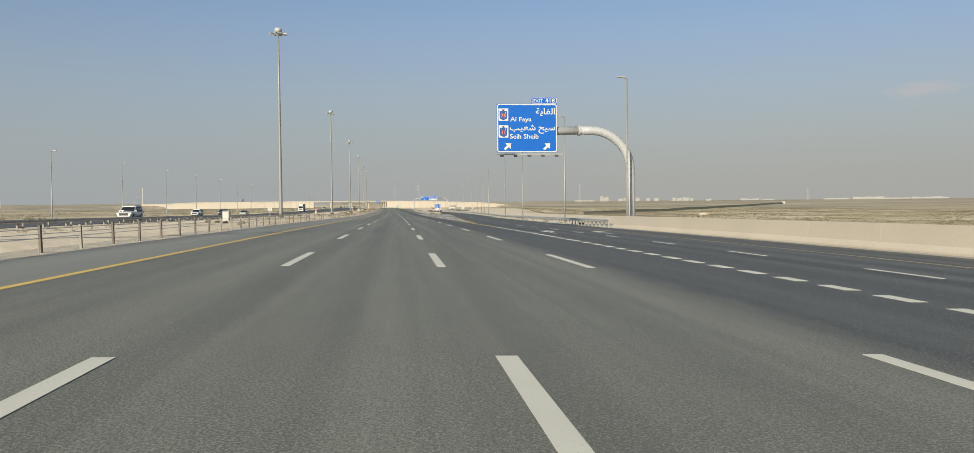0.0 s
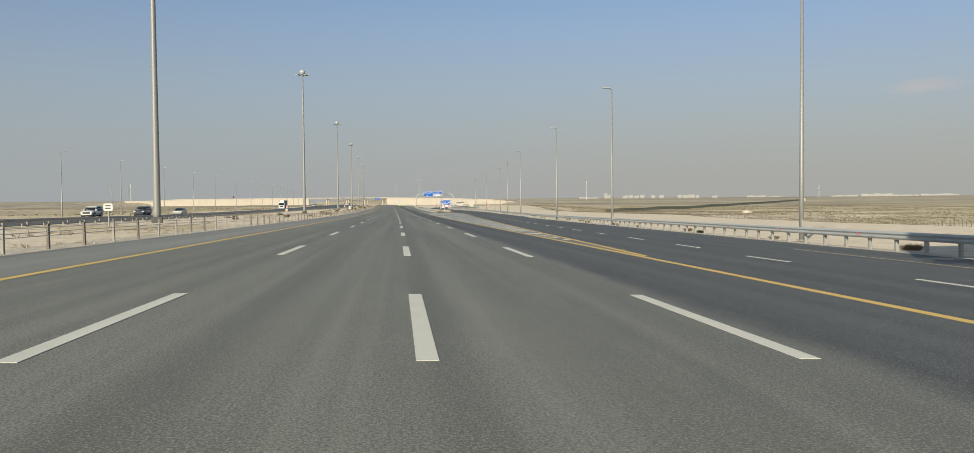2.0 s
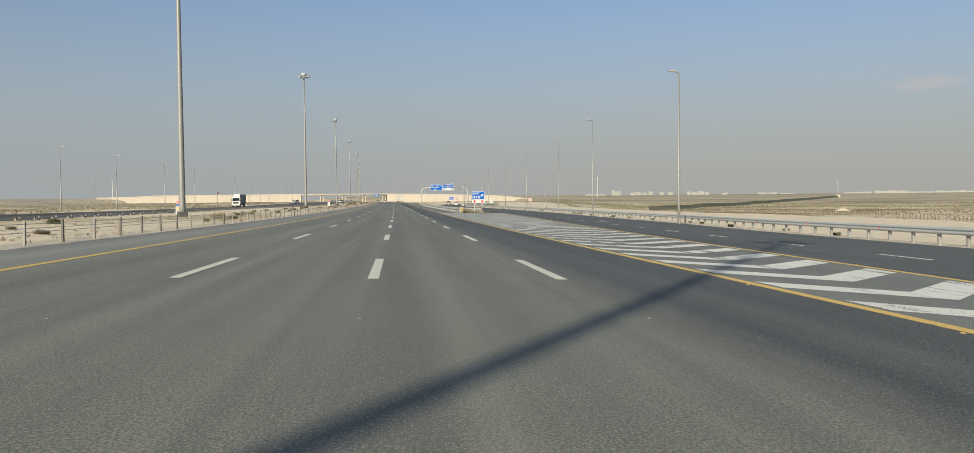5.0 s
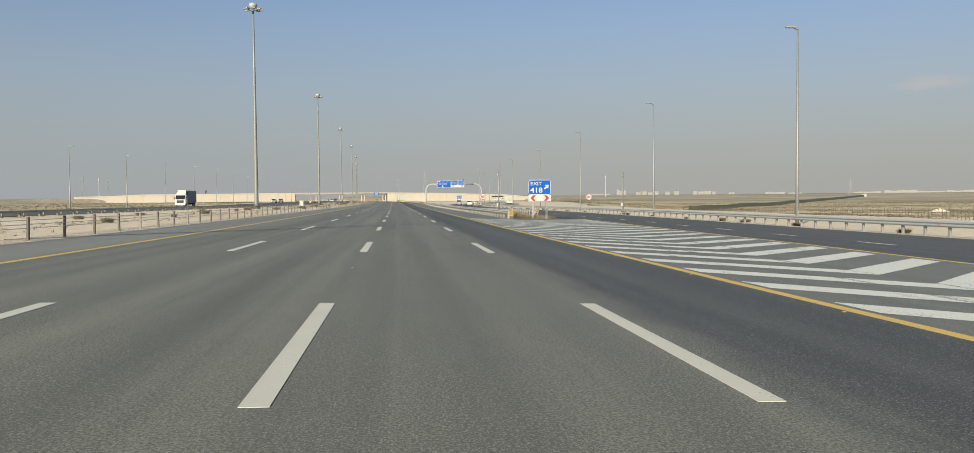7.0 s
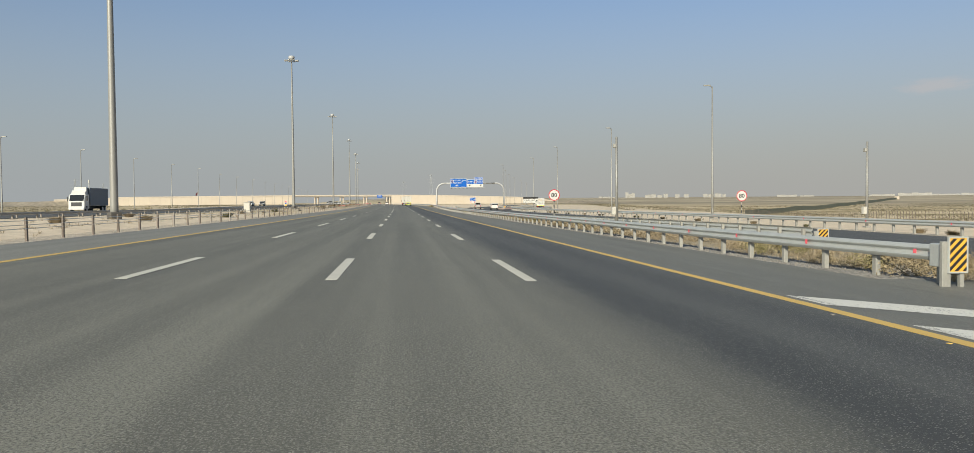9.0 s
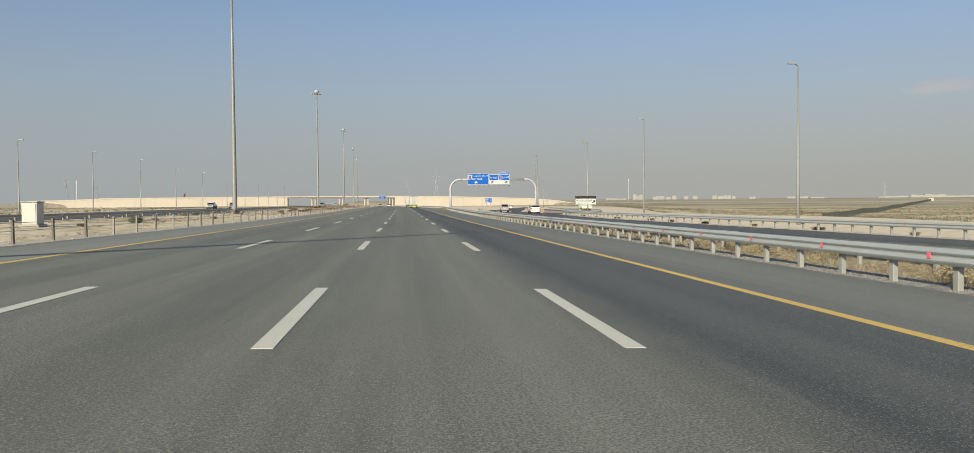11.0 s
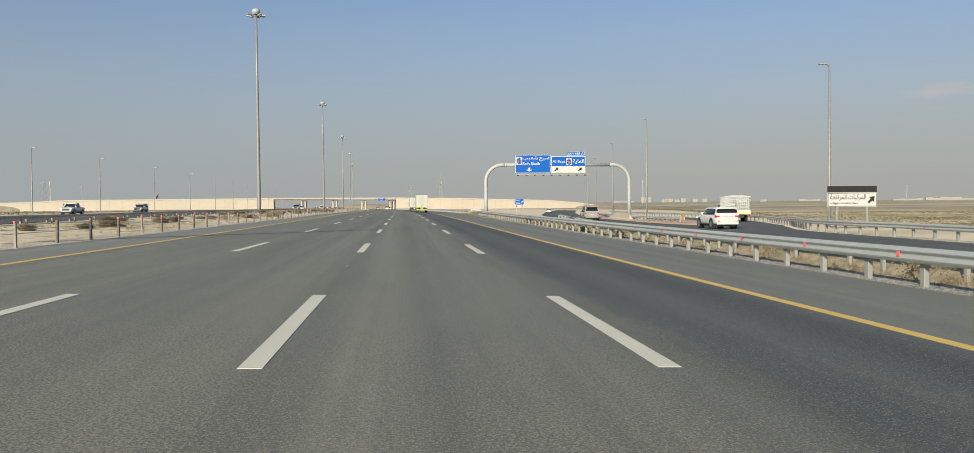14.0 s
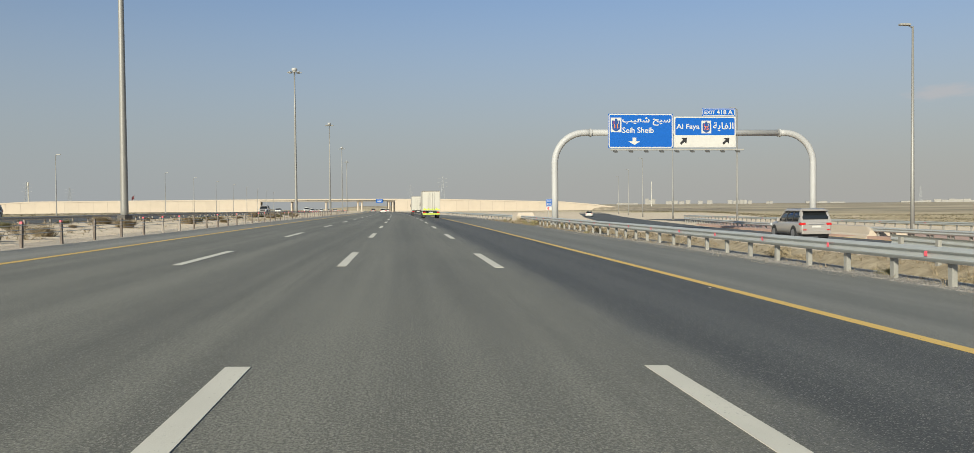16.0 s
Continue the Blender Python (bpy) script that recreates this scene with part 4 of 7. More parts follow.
# ---- lamp masts ----
def high_mast():
    t = thing("high_mast", Matrix(), "tall grey steel floodlight mast standing on the sandy median", "lamp mast", "median lamp masts")
    part("pole", tubed([(0, 0, -0.2), (0, 0, 0.9), (0, 0, 10), (0, 0, 20), (0, 0, 29.3)], [0.30, 0.29, 0.24, 0.185, 0.125], 20), POLE, t, smooth=True)
    part("base_box", boxed(-0.42, 0.42, -0.40, 0.40, -0.1, 0.50, bevel=0.06), FOOT_DARK, t, "stained dark concrete foot")
    bm = bmesh.new()
    tube(bm, [(0, 0, 29.2), (0, 0, 29.45), (0, 0, 29.75), (0, 0, 30.05)], [0.22, 0.50, 0.62, 0.50], 16)
    part("headframe", bm, GANTRY, t, "white dome over the lamp ring", True)
    bm = tube(bmesh.new(), [(0.8 * math.cos(a), 0.8 * math.sin(a), 29.2) for a in [radians(18 * i) for i in range(21)]], 0.05, 6)
    part("lamp_ring", bm, GALV_POST, t)
    for k in range(8):
        a = radians(45 * k + 20)
        bm = boxed(-0.16, 0.16, 0.75, 1.45, 29.05, 29.22, bevel=0.03)
        bmesh.ops.rotate(bm, verts=bm.verts, cent=(0, 0, 0), matrix=Matrix.Rotation(a, 3, "Z"))
        part("floodlight", bm, GALV_POST, t)
    return t


mast = high_mast()
mast.matrix_basis = stand(17.9, -19.5)
for k, s_ in enumerate((-91.6, 128.1, 237.8, 347.2, 451.9, 562.6, 672.0, 781.0, 890.0, 1000.0)):
    copy_thing(mast, stand(s_, -19.85 if s_ == 562.6 else -19.5, yaw=13 * k))


def lamp_post(arm=0.3):
    t = thing("lamp_post", Matrix(), "slim grey steel street lamp with one short arm", "street lamp", "street lamps")
    part("pole", tubed([(0, 0, -0.2), (0, 0, 3), (0, 0, 13.9)], [0.135, 0.12, 0.065], 12), POLE, t, smooth=True)
    part("base_plate", boxed(-0.2, 0.2, -0.2, 0.2, 0, 0.05, bevel=0.01), GALV_POST, t)
    part("arm", tubed([(0, 0, 13.8), (-0.25, 0, 13.95), (-arm, 0, 14.02)], [0.05, 0.045, 0.035], 8), POLE, t, smooth=True)
    bm = boxed(-arm - 0.62, -arm + 0.1, -0.15, 0.15, 13.95, 14.08, bevel=0.04)
    part("lamp_head", bm, GALV_POST, t, "flat grey lamp head")
    part("door_plate", boxed(-0.06, 0.06, -0.14, -0.118, 0.6, 1.1, bevel=0.004), GALV_POST, t)
    return t


post = lamp_post()
post.matrix_basis = stand(68.4, 20.3)
for s_, o in ((100.5, 20.9), (142.1, 21.6), (184.0, 24.0), (228.5, 25.2), (278.1, 29.3), (324.1, 33.3), (369.0, 34.0), (412.0, 34.3), (457.0, 34.4), (502.7, 36.9), (547.0, 34.5), (592.0, 41.5), (640.0, 50.0), (690.0, 60.0), (745.0, 73.0), (800.0, 86.0)):
    copy_thing(post, stand(s_, o, -0.6 + dip(s_, o) if s_ > 400 or 200 < s_ < 240 else 0.0))
for s_ in (71.0, 107.0, 143.7, 181.4, 216.7, 249.8, 284.5, 317.0, 348.0, 387.0, 421.0, 454.0, 487.0, 520.0, 551.0, 583.0, 615.5, 655.0, 693.2, 730.3, 765.0, 801.0, 837.0, 873.0, 909.0, 945.0, 981.0):
    copy_thing(post, stand(s_, -60.3, -2.15 if s_ < 570 else -2.85, yaw=180))


# ---- signs ----
def plate(name, w, h, cx, cz, material, parent, y=0.0, r=0.12, thick=0.03, label=""):
    bm = prism(bmesh.new(), shifted(round_rect(w, h, r), cx, cz), y - thick, y)
    return part(name, bm, material, parent, label)


def border(w, h, cx, cz, parent, material, y=-0.034, r=0.18, t=0.06, inset=0.03):
    o = shifted(round_rect(w - 2 * inset, h - 2 * inset, r), cx, cz)
    i = shifted(round_rect(w - 2 * inset - 2 * t, h - 2 * inset - 2 * t, max(0.02, r - t)), cx, cz)
    return part("border", ring_plate(o, i, y - 0.004, y), material, parent, "white border line")


ARROW_SHAPE = ((-0.13, -0.5), (0.13, -0.5), (0.13, 0.0), (0.42, 0.0), (0.0, 0.5), (-0.42, 0.0), (-0.13, 0.0))


def sign_arrow(size, cx, cz, turn, material, parent, y=-0.034, wide=1.0):
    a = radians(turn)
    pts = [((x * wide * math.cos(a) + z * math.sin(a)) * size + cx, (-x * wide * math.sin(a) + z * math.cos(a)) * size + cz) for x, z in ARROW_SHAPE]
    return part("arrow", prism(bmesh.new(), pts, y - 0.004, y), material, parent)


def shield(w, h, cx, cz, number, parent):
    p = plate("route_shield", w, h, cx, cz, SIGN_WHITE, parent, -0.034, 0.02, 0.005, "white square route marker")
    half = [(0.0, 0.44), (0.07, 0.44), (0.11, 0.38), (0.10, 0.31), (0.20, 0.29), (0.35, 0.31), (0.385, 0.22), (0.37, -0.18), (0.33, -0.33), (0.18, -0.38), (0.11, -0.44), (0.0, -0.45)]
    pts = [(cx + w * x, cz + h * z) for x, z in half] + [(cx - w * x, cz + h * z) for x, z in half[-2:0:-1]]
    part("emblem", prism(bmesh.new(), pts, -0.0425, -0.0395), EMBLEM, p, "plain dark blue emblem shape")
    for sx in (-1, 1):
        plate("accent_bar", w * 0.05, h * 0.16, cx + sx * w * 0.2, cz + h * 0.16, RED if sx < 0 else SIGN_WHITE, p, -0.043, 0.01, 0.002)
    lettering("route_number", number, h * 0.30, cx - w * (0.24 if number[0] != "1" else 0.17), cz - h * 0.24, ORANGE, p, width=w * (0.48 if number[0] != "1" else 0.34), y=-0.047)


FAYA = "\ufe94\ufef3\ufe8e\ufed4\ufedf\ufe8d"
SEIH = "\ufe90\ufef4\ufecc\ufeb7 \ufea2\ufef4\ufeb3"
HIGH = "\ufe94\ufecc\ufed4\ufe97\ufeae\ufee4\ufedf\ufe8d \ufe95\ufe8e\ufe92\ufedb\ufeae\ufee4\ufedf\ufe8d"


def panel_box(x0, x1, z0, z1):
    """fx to the right and fz down, as shares of a panel, into x and z."""
    return lambda fx, fz: (x0 + fx * (x1 - x0), z1 - fz * (z1 - z0))


def words(body, p, fx0, fx1, fz0, fz1, material, parent, name="lettering"):
    x0, z1 = p(fx0, fz0)
    x1, z0 = p(fx1, fz1)
    lettering(name, body, z1 - z0, x0, z0, material, parent, width=x1 - x0, y=-0.036)


def lamp_bar(x0, x1, z, n, parent):
    part("lamp_rail", boxed(x0 - 0.1, x1 + 0.3, -1.15, -1.0, z, z + 0.12, bevel=0.01), GALV_POST, parent, "thin steel rail under the sign")
    for k in range(n):
        x = x0 + 0.3 + (x1 - x0 - 0.6) * k / (n - 1)
        part("bracket", boxed(x - 0.04, x + 0.04, -1.1, 0.1, z + 0.07, z + 0.16, bevel=0.01), GALV_POST, parent)
        part("sign_lamp", side_prism(bmesh.new(), [(-1.40, z - 0.10), (-1.36, z - 0.20), (-0.98, z - 0.06), (-0.98, z + 0.02), (-1.1, z + 0.04)], x - 0.15, x + 0.15), LAMP_DARK, parent)


def exit_gantry():
    t = thing("sign_gantry", stand(69.5, 21.1, 0.05), "curved cream pipe cantilever carrying a blue motorway exit sign", "sign gantry", "sign gantries")
    X = -20.95
    arc = [(15.9 + X, 0.62, 9.17)]
    for k in range(0, 13):
        a = radians(90 - 7.5 * k)
        arc.append((17.15 + X + 3.8 * math.cos(a), 0.62, 5.37 + 3.8 * math.sin(a)))
    arc += [(20.95 + X, 0.62, 3.0), (20.95 + X, 0.62, -0.2)]
    part("pipe_leg", tubed(arc, [0.40, 0.40] + [0.42] * 12 + [0.44, 0.44], 24), GANTRY, t, "cream painted bent steel pipe", True)
    part("pipe_arm", tubed([(8.6 + X, 0.62, 9.08), (15.95 + X, 0.62, 9.16)], [0.38, 0.40], 24), GANTRY, t, smooth=True)
    part("flange", tubed([(15.85 + X, 0.62, 9.16), (16.05 + X, 0.62, 9.16)], 0.50, 24), GANTRY, t)
    part("base_plate", boxed(-0.65, 0.65, 0.0, 1.25, -0.05, 0.06, bevel=0.02), GALV_POST, t)
    x0, x1, z0, z1 = 8.05 + X, 13.75 + X, 7.08, 11.60
    cx, cz, w, h = (x0 + x1) / 2, (z0 + z1) / 2, x1 - x0, z1 - z0
    panel = plate("sign_panel", w, h, cx, cz, BLUE, t, 0.0, 0.05, 0.03, "blue direction sign panel with white border")
    border(w, h, cx, cz, panel, SIGN_WHITE, t=0.09)
    p = panel_box(x0, x1, z0, z1)
    for fz, num in ((0.225, "75"), (0.57, "11")):
        sx, sz = p(0.11, fz)
        shield(0.92, 1.15, sx, sz, num, panel)
    words(FAYA, p, 0.645, 0.965, 0.085, 0.25, SIGN_WHITE, panel)
    words("Al Faya", p, 0.22, 0.573, 0.272, 0.39, SIGN_WHITE, panel)
    words(SEIH, p, 0.215, 0.965, 0.43, 0.615, SIGN_WHITE, panel)
    words("Seih Sheib", p, 0.215, 0.69, 0.62, 0.72, SIGN_WHITE, panel)
    for fx in (0.18, 0.83):
        ax, az = p(fx, 0.875)
        sign_arrow(0.86, ax, az, 45, SIGN_WHITE, panel)
    tw, th = 2.42, 0.60
    tab = plate("exit_tab", tw, th, x1 - tw / 2, z1 + th / 2, BLUE, t, 0.0, 0.05, 0.03, "small blue exit number tab")
    border(tw, th, x1 - tw / 2, z1 + th / 2, tab, SIGN_WHITE, t=0.05, r=0.1)
    q = panel_box(x1 - tw, x1, z1, z1 + th)
    words("EXIT", q, 0.08, 0.44, 0.30, 0.76, SIGN_WHITE, tab)
    words("418", q, 0.54, 0.91, 0.20, 0.80, SIGN_WHITE, tab)
    for k in range(5):
        xx = x0 + 0.3 + k * (w - 0.6) / 4
        part("back_rib", boxed(xx - 0.05, xx + 0.05, 0.002, 0.22, z0 + 0.05, z1 - 0.05), GALV_POST, t)
    lamp_bar(x0, x1, z0 - 0.30, 5, t)
    return t


def portal_gantry():
    t = thing("sign_gantry", stand(565.0, 25.7, 0.05 + dip(565.0, 25.7)), "cream pipe portal over the slip road with two blue direction signs", "sign gantry", "sign gantries")
    X = -25.8

    def half(o_leg, side, name):
        r = 2.6
        pts = [(o_leg + X, 0.3, -0.2), (o_leg + X, 0.3, 2.5)]
        for k in range(13):
            a = radians(7.5 * k)
            pts.append((o_leg + X + side * (r - r * math.cos(a)), 0.3, 5.4 + r * math.sin(a)))
        pts.append((o_leg + X + side * (r + 0.5), 0.3, 8.0))
        part(name, tubed(pts, 0.28, 20), GANTRY, t, "cream painted bent steel pipe", True)
        part("flange", tubed([(o_leg + X + side * (r + 0.4), 0.3, 8.0), (o_leg + X + side * (r + 0.55), 0.3, 8.0)], 0.36, 20), GANTRY, t)
        part("base_plate", boxed(o_leg + X - 0.5, o_leg + X + 0.5, -0.2, 0.8, -0.05, 0.06, bevel=0.02), GALV_POST, t)

    half(14.4, 1, "pipe_leg")
    half(37.25, -1, "pipe_leg")
    part("pipe_beam", tubed([(17.5 + X, 0.3, 8.0), (34.2 + X, 0.3, 8.0)], 0.27, 20), GANTRY, t, smooth=True)
    x0, x1, z0, z1 = 18.95 + X, 24.58 + X, 6.66, 9.58
    cx, cz, w, h = (x0 + x1) / 2, (z0 + z1) / 2, x1 - x0, z1 - z0
    a = plate("sign_panel", w, h, cx, cz, BLUE, t, 0.0, 0.05, 0.03, "blue direction sign panel with a white down arrow")
    border(w, h, cx, cz, a, SIGN_WHITE, t=0.08)
    p = panel_box(x0, x1, z0, z1)
    sx, sz = p(0.12, 0.325)
    shield(0.92, 1.22, sx, sz, "11", a)
    words(SEIH, p, 0.215, 0.96, 0.09, 0.345, SIGN_WHITE, a)
    words("Seih Sheib", p, 0.215, 0.70, 0.395, 0.56, SIGN_WHITE, a)
    ax, az = p(0.40, 0.80)
    sign_arrow(0.62, ax, az, 180, SIGN_WHITE, a, wide=2.0)
    x0, x1, z0, z1 = 24.68 + X, 30.12 + X, 6.72, 9.34
    cx, cz, w, h = (x0 + x1) / 2, (z0 + z1) / 2, x1 - x0, z1 - z0
    b = plate("sign_panel", w, h, cx, cz, SIGN_WHITE, t, 0.0, 0.05, 0.03, "sign panel, blue above and white below with black arrows")
    zb = z1 - 0.60 * h
    plate("blue_field", w - 0.12, z1 - zb - 0.06, cx, (z1 + zb) / 2 - 0.03, BLUE, b, -0.0305, 0.08, 0.003)
    border(w, h, cx, cz, b, SIGN_WHITE, y=-0.036, t=0.07)
    p = panel_box(x0, x1, z0, z1)
    words("Al Faya", p, 0.035, 0.41, 0.235, 0.45, SIGN_WHITE, b)
    sx, sz = p(0.52, 0.335)
    shield(0.86, 1.08, sx, sz, "75", b)
    words(FAYA, p, 0.63, 0.965, 0.18, 0.46, SIGN_WHITE, b)
    for fx in (0.155, 0.845):
        ax, az = p(fx, 0.785)
        sign_arrow(0.78, ax, az, 47, BLACK, b)
    tx0, tx1, tz0, tz1 = 27.15 + X, 30.06 + X, 9.40, 10.06
    tab = plate("exit_tab", tx1 - tx0, tz1 - tz0, (tx0 + tx1) / 2, (tz0 + tz1) / 2, BLUE, t, 0.0, 0.05, 0.03, "small blue exit number tab")
    border(tx1 - tx0, tz1 - tz0, (tx0 + tx1) / 2, (tz0 + tz1) / 2, tab, SIGN_WHITE, t=0.05, r=0.1)
    q = panel_box(tx0, tx1, tz0, tz1)
    words("EXIT", q, 0.07, 0.40, 0.30, 0.76, SIGN_WHITE, tab)
    words("418 A", q, 0.44, 0.93, 0.20, 0.78, SIGN_WHITE, tab)
    lamp_bar(18.95 + X, 30.1 + X, 6.40, 9, t)
    return t


def gore_sign(s, o, number, base, size=1.0):
    t = thing("exit_sign", stand(s, o, base) @ Matrix.Scale(size, 4), "blue exit sign above a white board with red chevrons", "road sign", "road signs")
    X = -14.70
    for o in (14.05, 15.37):
        part("sign_post", boxed(o + X - 0.11, o + X + 0.11, 0.0, 0.16, -0.3, 3.4, bevel=0.012), GALV_POST, t, "grey steel sign post")
    a = plate("sign_panel", 2.18, 1.42, 0, 2.94, BLUE, t, 0.0, 0.03, 0.03, "blue sign panel with white border")
    border(2.18, 1.42, 0, 2.94, a, SIGN_WHITE, t=0.055, r=0.2, inset=0.005)
    p = panel_box(-1.09, 1.09, 2.23, 3.65)
    words("EXIT", p, 0.10, 0.595, 0.15, 0.37, SIGN_WHITE, a)
    words(number, p, 0.08, 0.62, 0.52, 0.87, SIGN_WHITE, a)
    ax, az = p(0.80, 0.48)
    sign_arrow(0.58, ax, az, 48, SIGN_WHITE, a)
    b = plate("chevron_board", 2.18, 0.62, 0, 1.91, SIGN_WHITE, t, 0.0, 0.01, 0.03, "white board with two red chevrons")
    for side, cx in ((-1, -0.64), (1, 0.64)):
        pts = [(cx + side * x, 1.91 + z) for x, z in ((-0.25, 0.26), (0.02, 0.26), (0.26, 0.0), (0.02, -0.26), (-0.25, -0.26), (-0.02, 0.0))]
        part("red_chevron", prism(bmesh.new(), pts, -0.038, -0.034), RED, b)
    return t


def marker(s, o, w, h, z0, label):
    t = thing("hazard_marker", stand(s, o), label, "hazard marker", "hazard markers")
    part("board", boxed(-w / 2, w / 2, -0.03, 0.0, z0, z0 + h), YELLOW, t)
    pitch = 0.155
    for k in range(-4, int(h / pitch) + 1):
        za = z0 + pitch * k
        band = [(-w / 2, za), (w / 2, za + w), (w / 2, za + w + pitch * 0.48), (-w / 2, za + pitch * 0.48)]
        for limit, keep in ((z0 + 0.01, 1), (z0 + h - 0.01, -1)):
            cut = []
            for (xa, a), (xb, c) in zip(band, band[1:] + band[:1]):
                if keep * (a - limit) >= 0:
                    cut.append((xa, a))
                if (a - limit) * (c - limit) < 0:
                    f = (limit - a) / (c - a)
                    cut.append((xa + f * (xb - xa), limit))
            band = cut
            if len(band) < 3:
                break
        if len(band) >= 3:
            part("black_stripe", prism(bmesh.new(), band, -0.036, -0.031), BLACK, t)
    part("frame", ring_plate([(-w / 2 - 0.03, z0 - 0.03), (w / 2 + 0.03, z0 - 0.03), (w / 2 + 0.03, z0 + h + 0.03), (-w / 2 - 0.03, z0 + h + 0.03)], [(-w / 2, z0), (w / 2, z0), (w / 2, z0 + h), (-w / 2, z0 + h)], -0.04, 0.0), GALV, t)
    part("bracket", boxed(-w / 2 - 0.12, -w / 2 + 0.05, 0.004, 0.10, 0.0, z0 + h - 0.06, bevel=0.01), GALV_POST, t)
    part("stake", boxed(w / 2 - 0.10, w / 2 - 0.02, 0.002, 0.08, -0.2, z0 + h), GALV_POST, t)
    return t


def speed_sign(s, o, z):
    t = thing("speed_sign", stand(s, o), "round white speed sign with red rim on a striped post", "road sign", "road signs")
    part("post", tubed([(0, 0.05, -0.2), (0, 0.05, z + 0.4)], 0.045, 10), GALV_POST, t)
    for k in range(4):
        part("black_band", tubed([(0, 0.05, 0.25 + 0.5 * k), (0, 0.05, 0.5 + 0.5 * k)], 0.05, 10), BLACK, t)
    circ = [(0.52 * math.cos(2 * math.pi * k / 28), z + 0.52 * math.sin(2 * math.pi * k / 28)) for k in range(28)]
    inner = [(0.45 * math.cos(2 * math.pi * k / 28), z + 0.45 * math.sin(2 * math.pi * k / 28)) for k in range(28)]
    d = part("disc", prism(bmesh.new(), circ, -0.03, 0.0), SIGN_WHITE, t)
    part("red_rim", ring_plate(circ, inner, -0.036, -0.031), RED, d)
    lettering("number", "80", 0.40, -0.27, z - 0.2, BLACK, d, width=0.54, y=-0.035)
    return t


def truck_sign():
    t = thing("direction_sign", stand(495.6, 34.9, -0.15 + dip(495.6, 34.9)), "black and white side road sign for high vehicles on two posts", "road sign", "road signs")
    for x in (-1.2, 1.2):
        part("sign_post", boxed(x - 0.06, x + 0.06, 0.0, 0.12, -0.3, 3.1), GALV_POST, t)
    plate("top_board", 3.9, 0.46, 0, 3.0, BLACK, t, 0.0, 0.02)
    b = plate("sign_panel", 3.9, 1.08, 0, 2.2, SIGN_WHITE, t, 0.0, 0.02, 0.03, "white panel with black lettering and arrow")
    border(3.9, 1.08, 0, 2.2, b, BLACK, t=0.04, r=0.05)
    p = panel_box(-1.95, 1.95, 1.66, 2.74)
    words(HIGH, p, 0.05, 0.78, 0.12, 0.58, BLACK, b)
    words("High Vehicles", p, 0.06, 0.62, 0.66, 0.86, BLACK, b)
    ax, az = p(0.89, 0.5)
    sign_arrow(0.7, ax, az, 45, BLACK, b)
    return t


exit_gantry()
portal_gantry()
gore_sign(299.9, 14.5, "418", 0.05)
gore_sign(705.0, 40.8, "418 A", -0.32, 1.36)
truck_sign()
marker(298.35, 11.5, 0.33, 0.62, 0.29, "yellow and black striped hazard board at the guardrail end")
marker(312.4, 16.3, 0.36, 0.30, 0.40, "small yellow and black striped board on the far guardrail end")
marker(525.4, 32.05, 0.42, 0.45, 0.55, "yellow and black striped board on the island nose")
speed_sign(360.0, 33.4, 2.35)
speed_sign(359.5, 15.3, 2.4)


def far_sign(s, o, w, h, z0, material, label, legs=2):
    t = thing("far_sign", stand(s, o), label, "road sign", "road signs")
    b = plate("sign_panel", w, h, 0, z0 + h / 2, material, t, 0.0, 0.1, 0.04)
    for k in range(2):
        plate("text_bar", w * 0.6, h * 0.14, 0, z0 + h * (0.35 + 0.35 * k), SIGN_WHITE if material is BLUE else BLACK, b, -0.042, 0.02, 0.006)
    for x in ((-w * 0.3, w * 0.3) if legs == 2 else (0,)):
        part("sign_post", tubed([(x, 0.08, -0.2), (x, 0.08, z0 + h * 0.9)], 0.06, 8), GALV_POST, t)
    return t


far_sign(117.0, -19.6, 0.6, 0.5, 1.0, SIGN_WHITE, "plain back of a small white sign on the median", 1)

# ---- island and kerb on the side slip road ----
def island():
    bm = bmesh.new()
    outline = [(515.0, 30.4), (517.0, 31.8), (524.0, 34.7), (534.0, 38.2), (545.0, 40.9), (560.0, 43.3), (600.0, 44.9), (600.0, 39.4), (586.0, 37.0), (562.0, 33.4), (541.0, 31.7), (524.0, 30.7), (517.0, 30.2)]
    top = [bm.verts.new(at(s, o, 0.16)) for s, o in outline]
    low = [bm.verts.new(at(s, o, -0.04)) for s, o in outline]
    bm.faces.new(top)
    for i in range(len(top)):
        j = (i + 1) % len(top)
        bm.faces.new((low[i], low[j], top[j], top[i]))
    bmesh.ops.recalc_face_normals(bm, faces=bm.faces)
    return tagged(new("traffic_island", mesh_of("traffic_island", bm, KERB_PINK)), "low paved island of pinkish blocks between the slip roads", "traffic island", kind="structure")


island()
strip("island_line", 503, 562, lambda s: float(np.interp(s, (503, 512, 524, 541, 562), (28.3, 29.1, 30.3, 31.1, 32.8))) - 0.18, lambda s: float(np.interp(s, (503, 512, 524, 541, 562), (28.3, 29.1, 30.3, 31.1, 32.8))), YELLOW_PAINT, z=0.012, thick=0.004, step=3, label="yellow line round the island nose", category="road marking")

# ---- overpass ----
BR_S = 1100.0
overpass = thing("overpass", stand(BR_S, 0), "long pale concrete overpass with panelled embankment walls", "bridge", kind="structure")


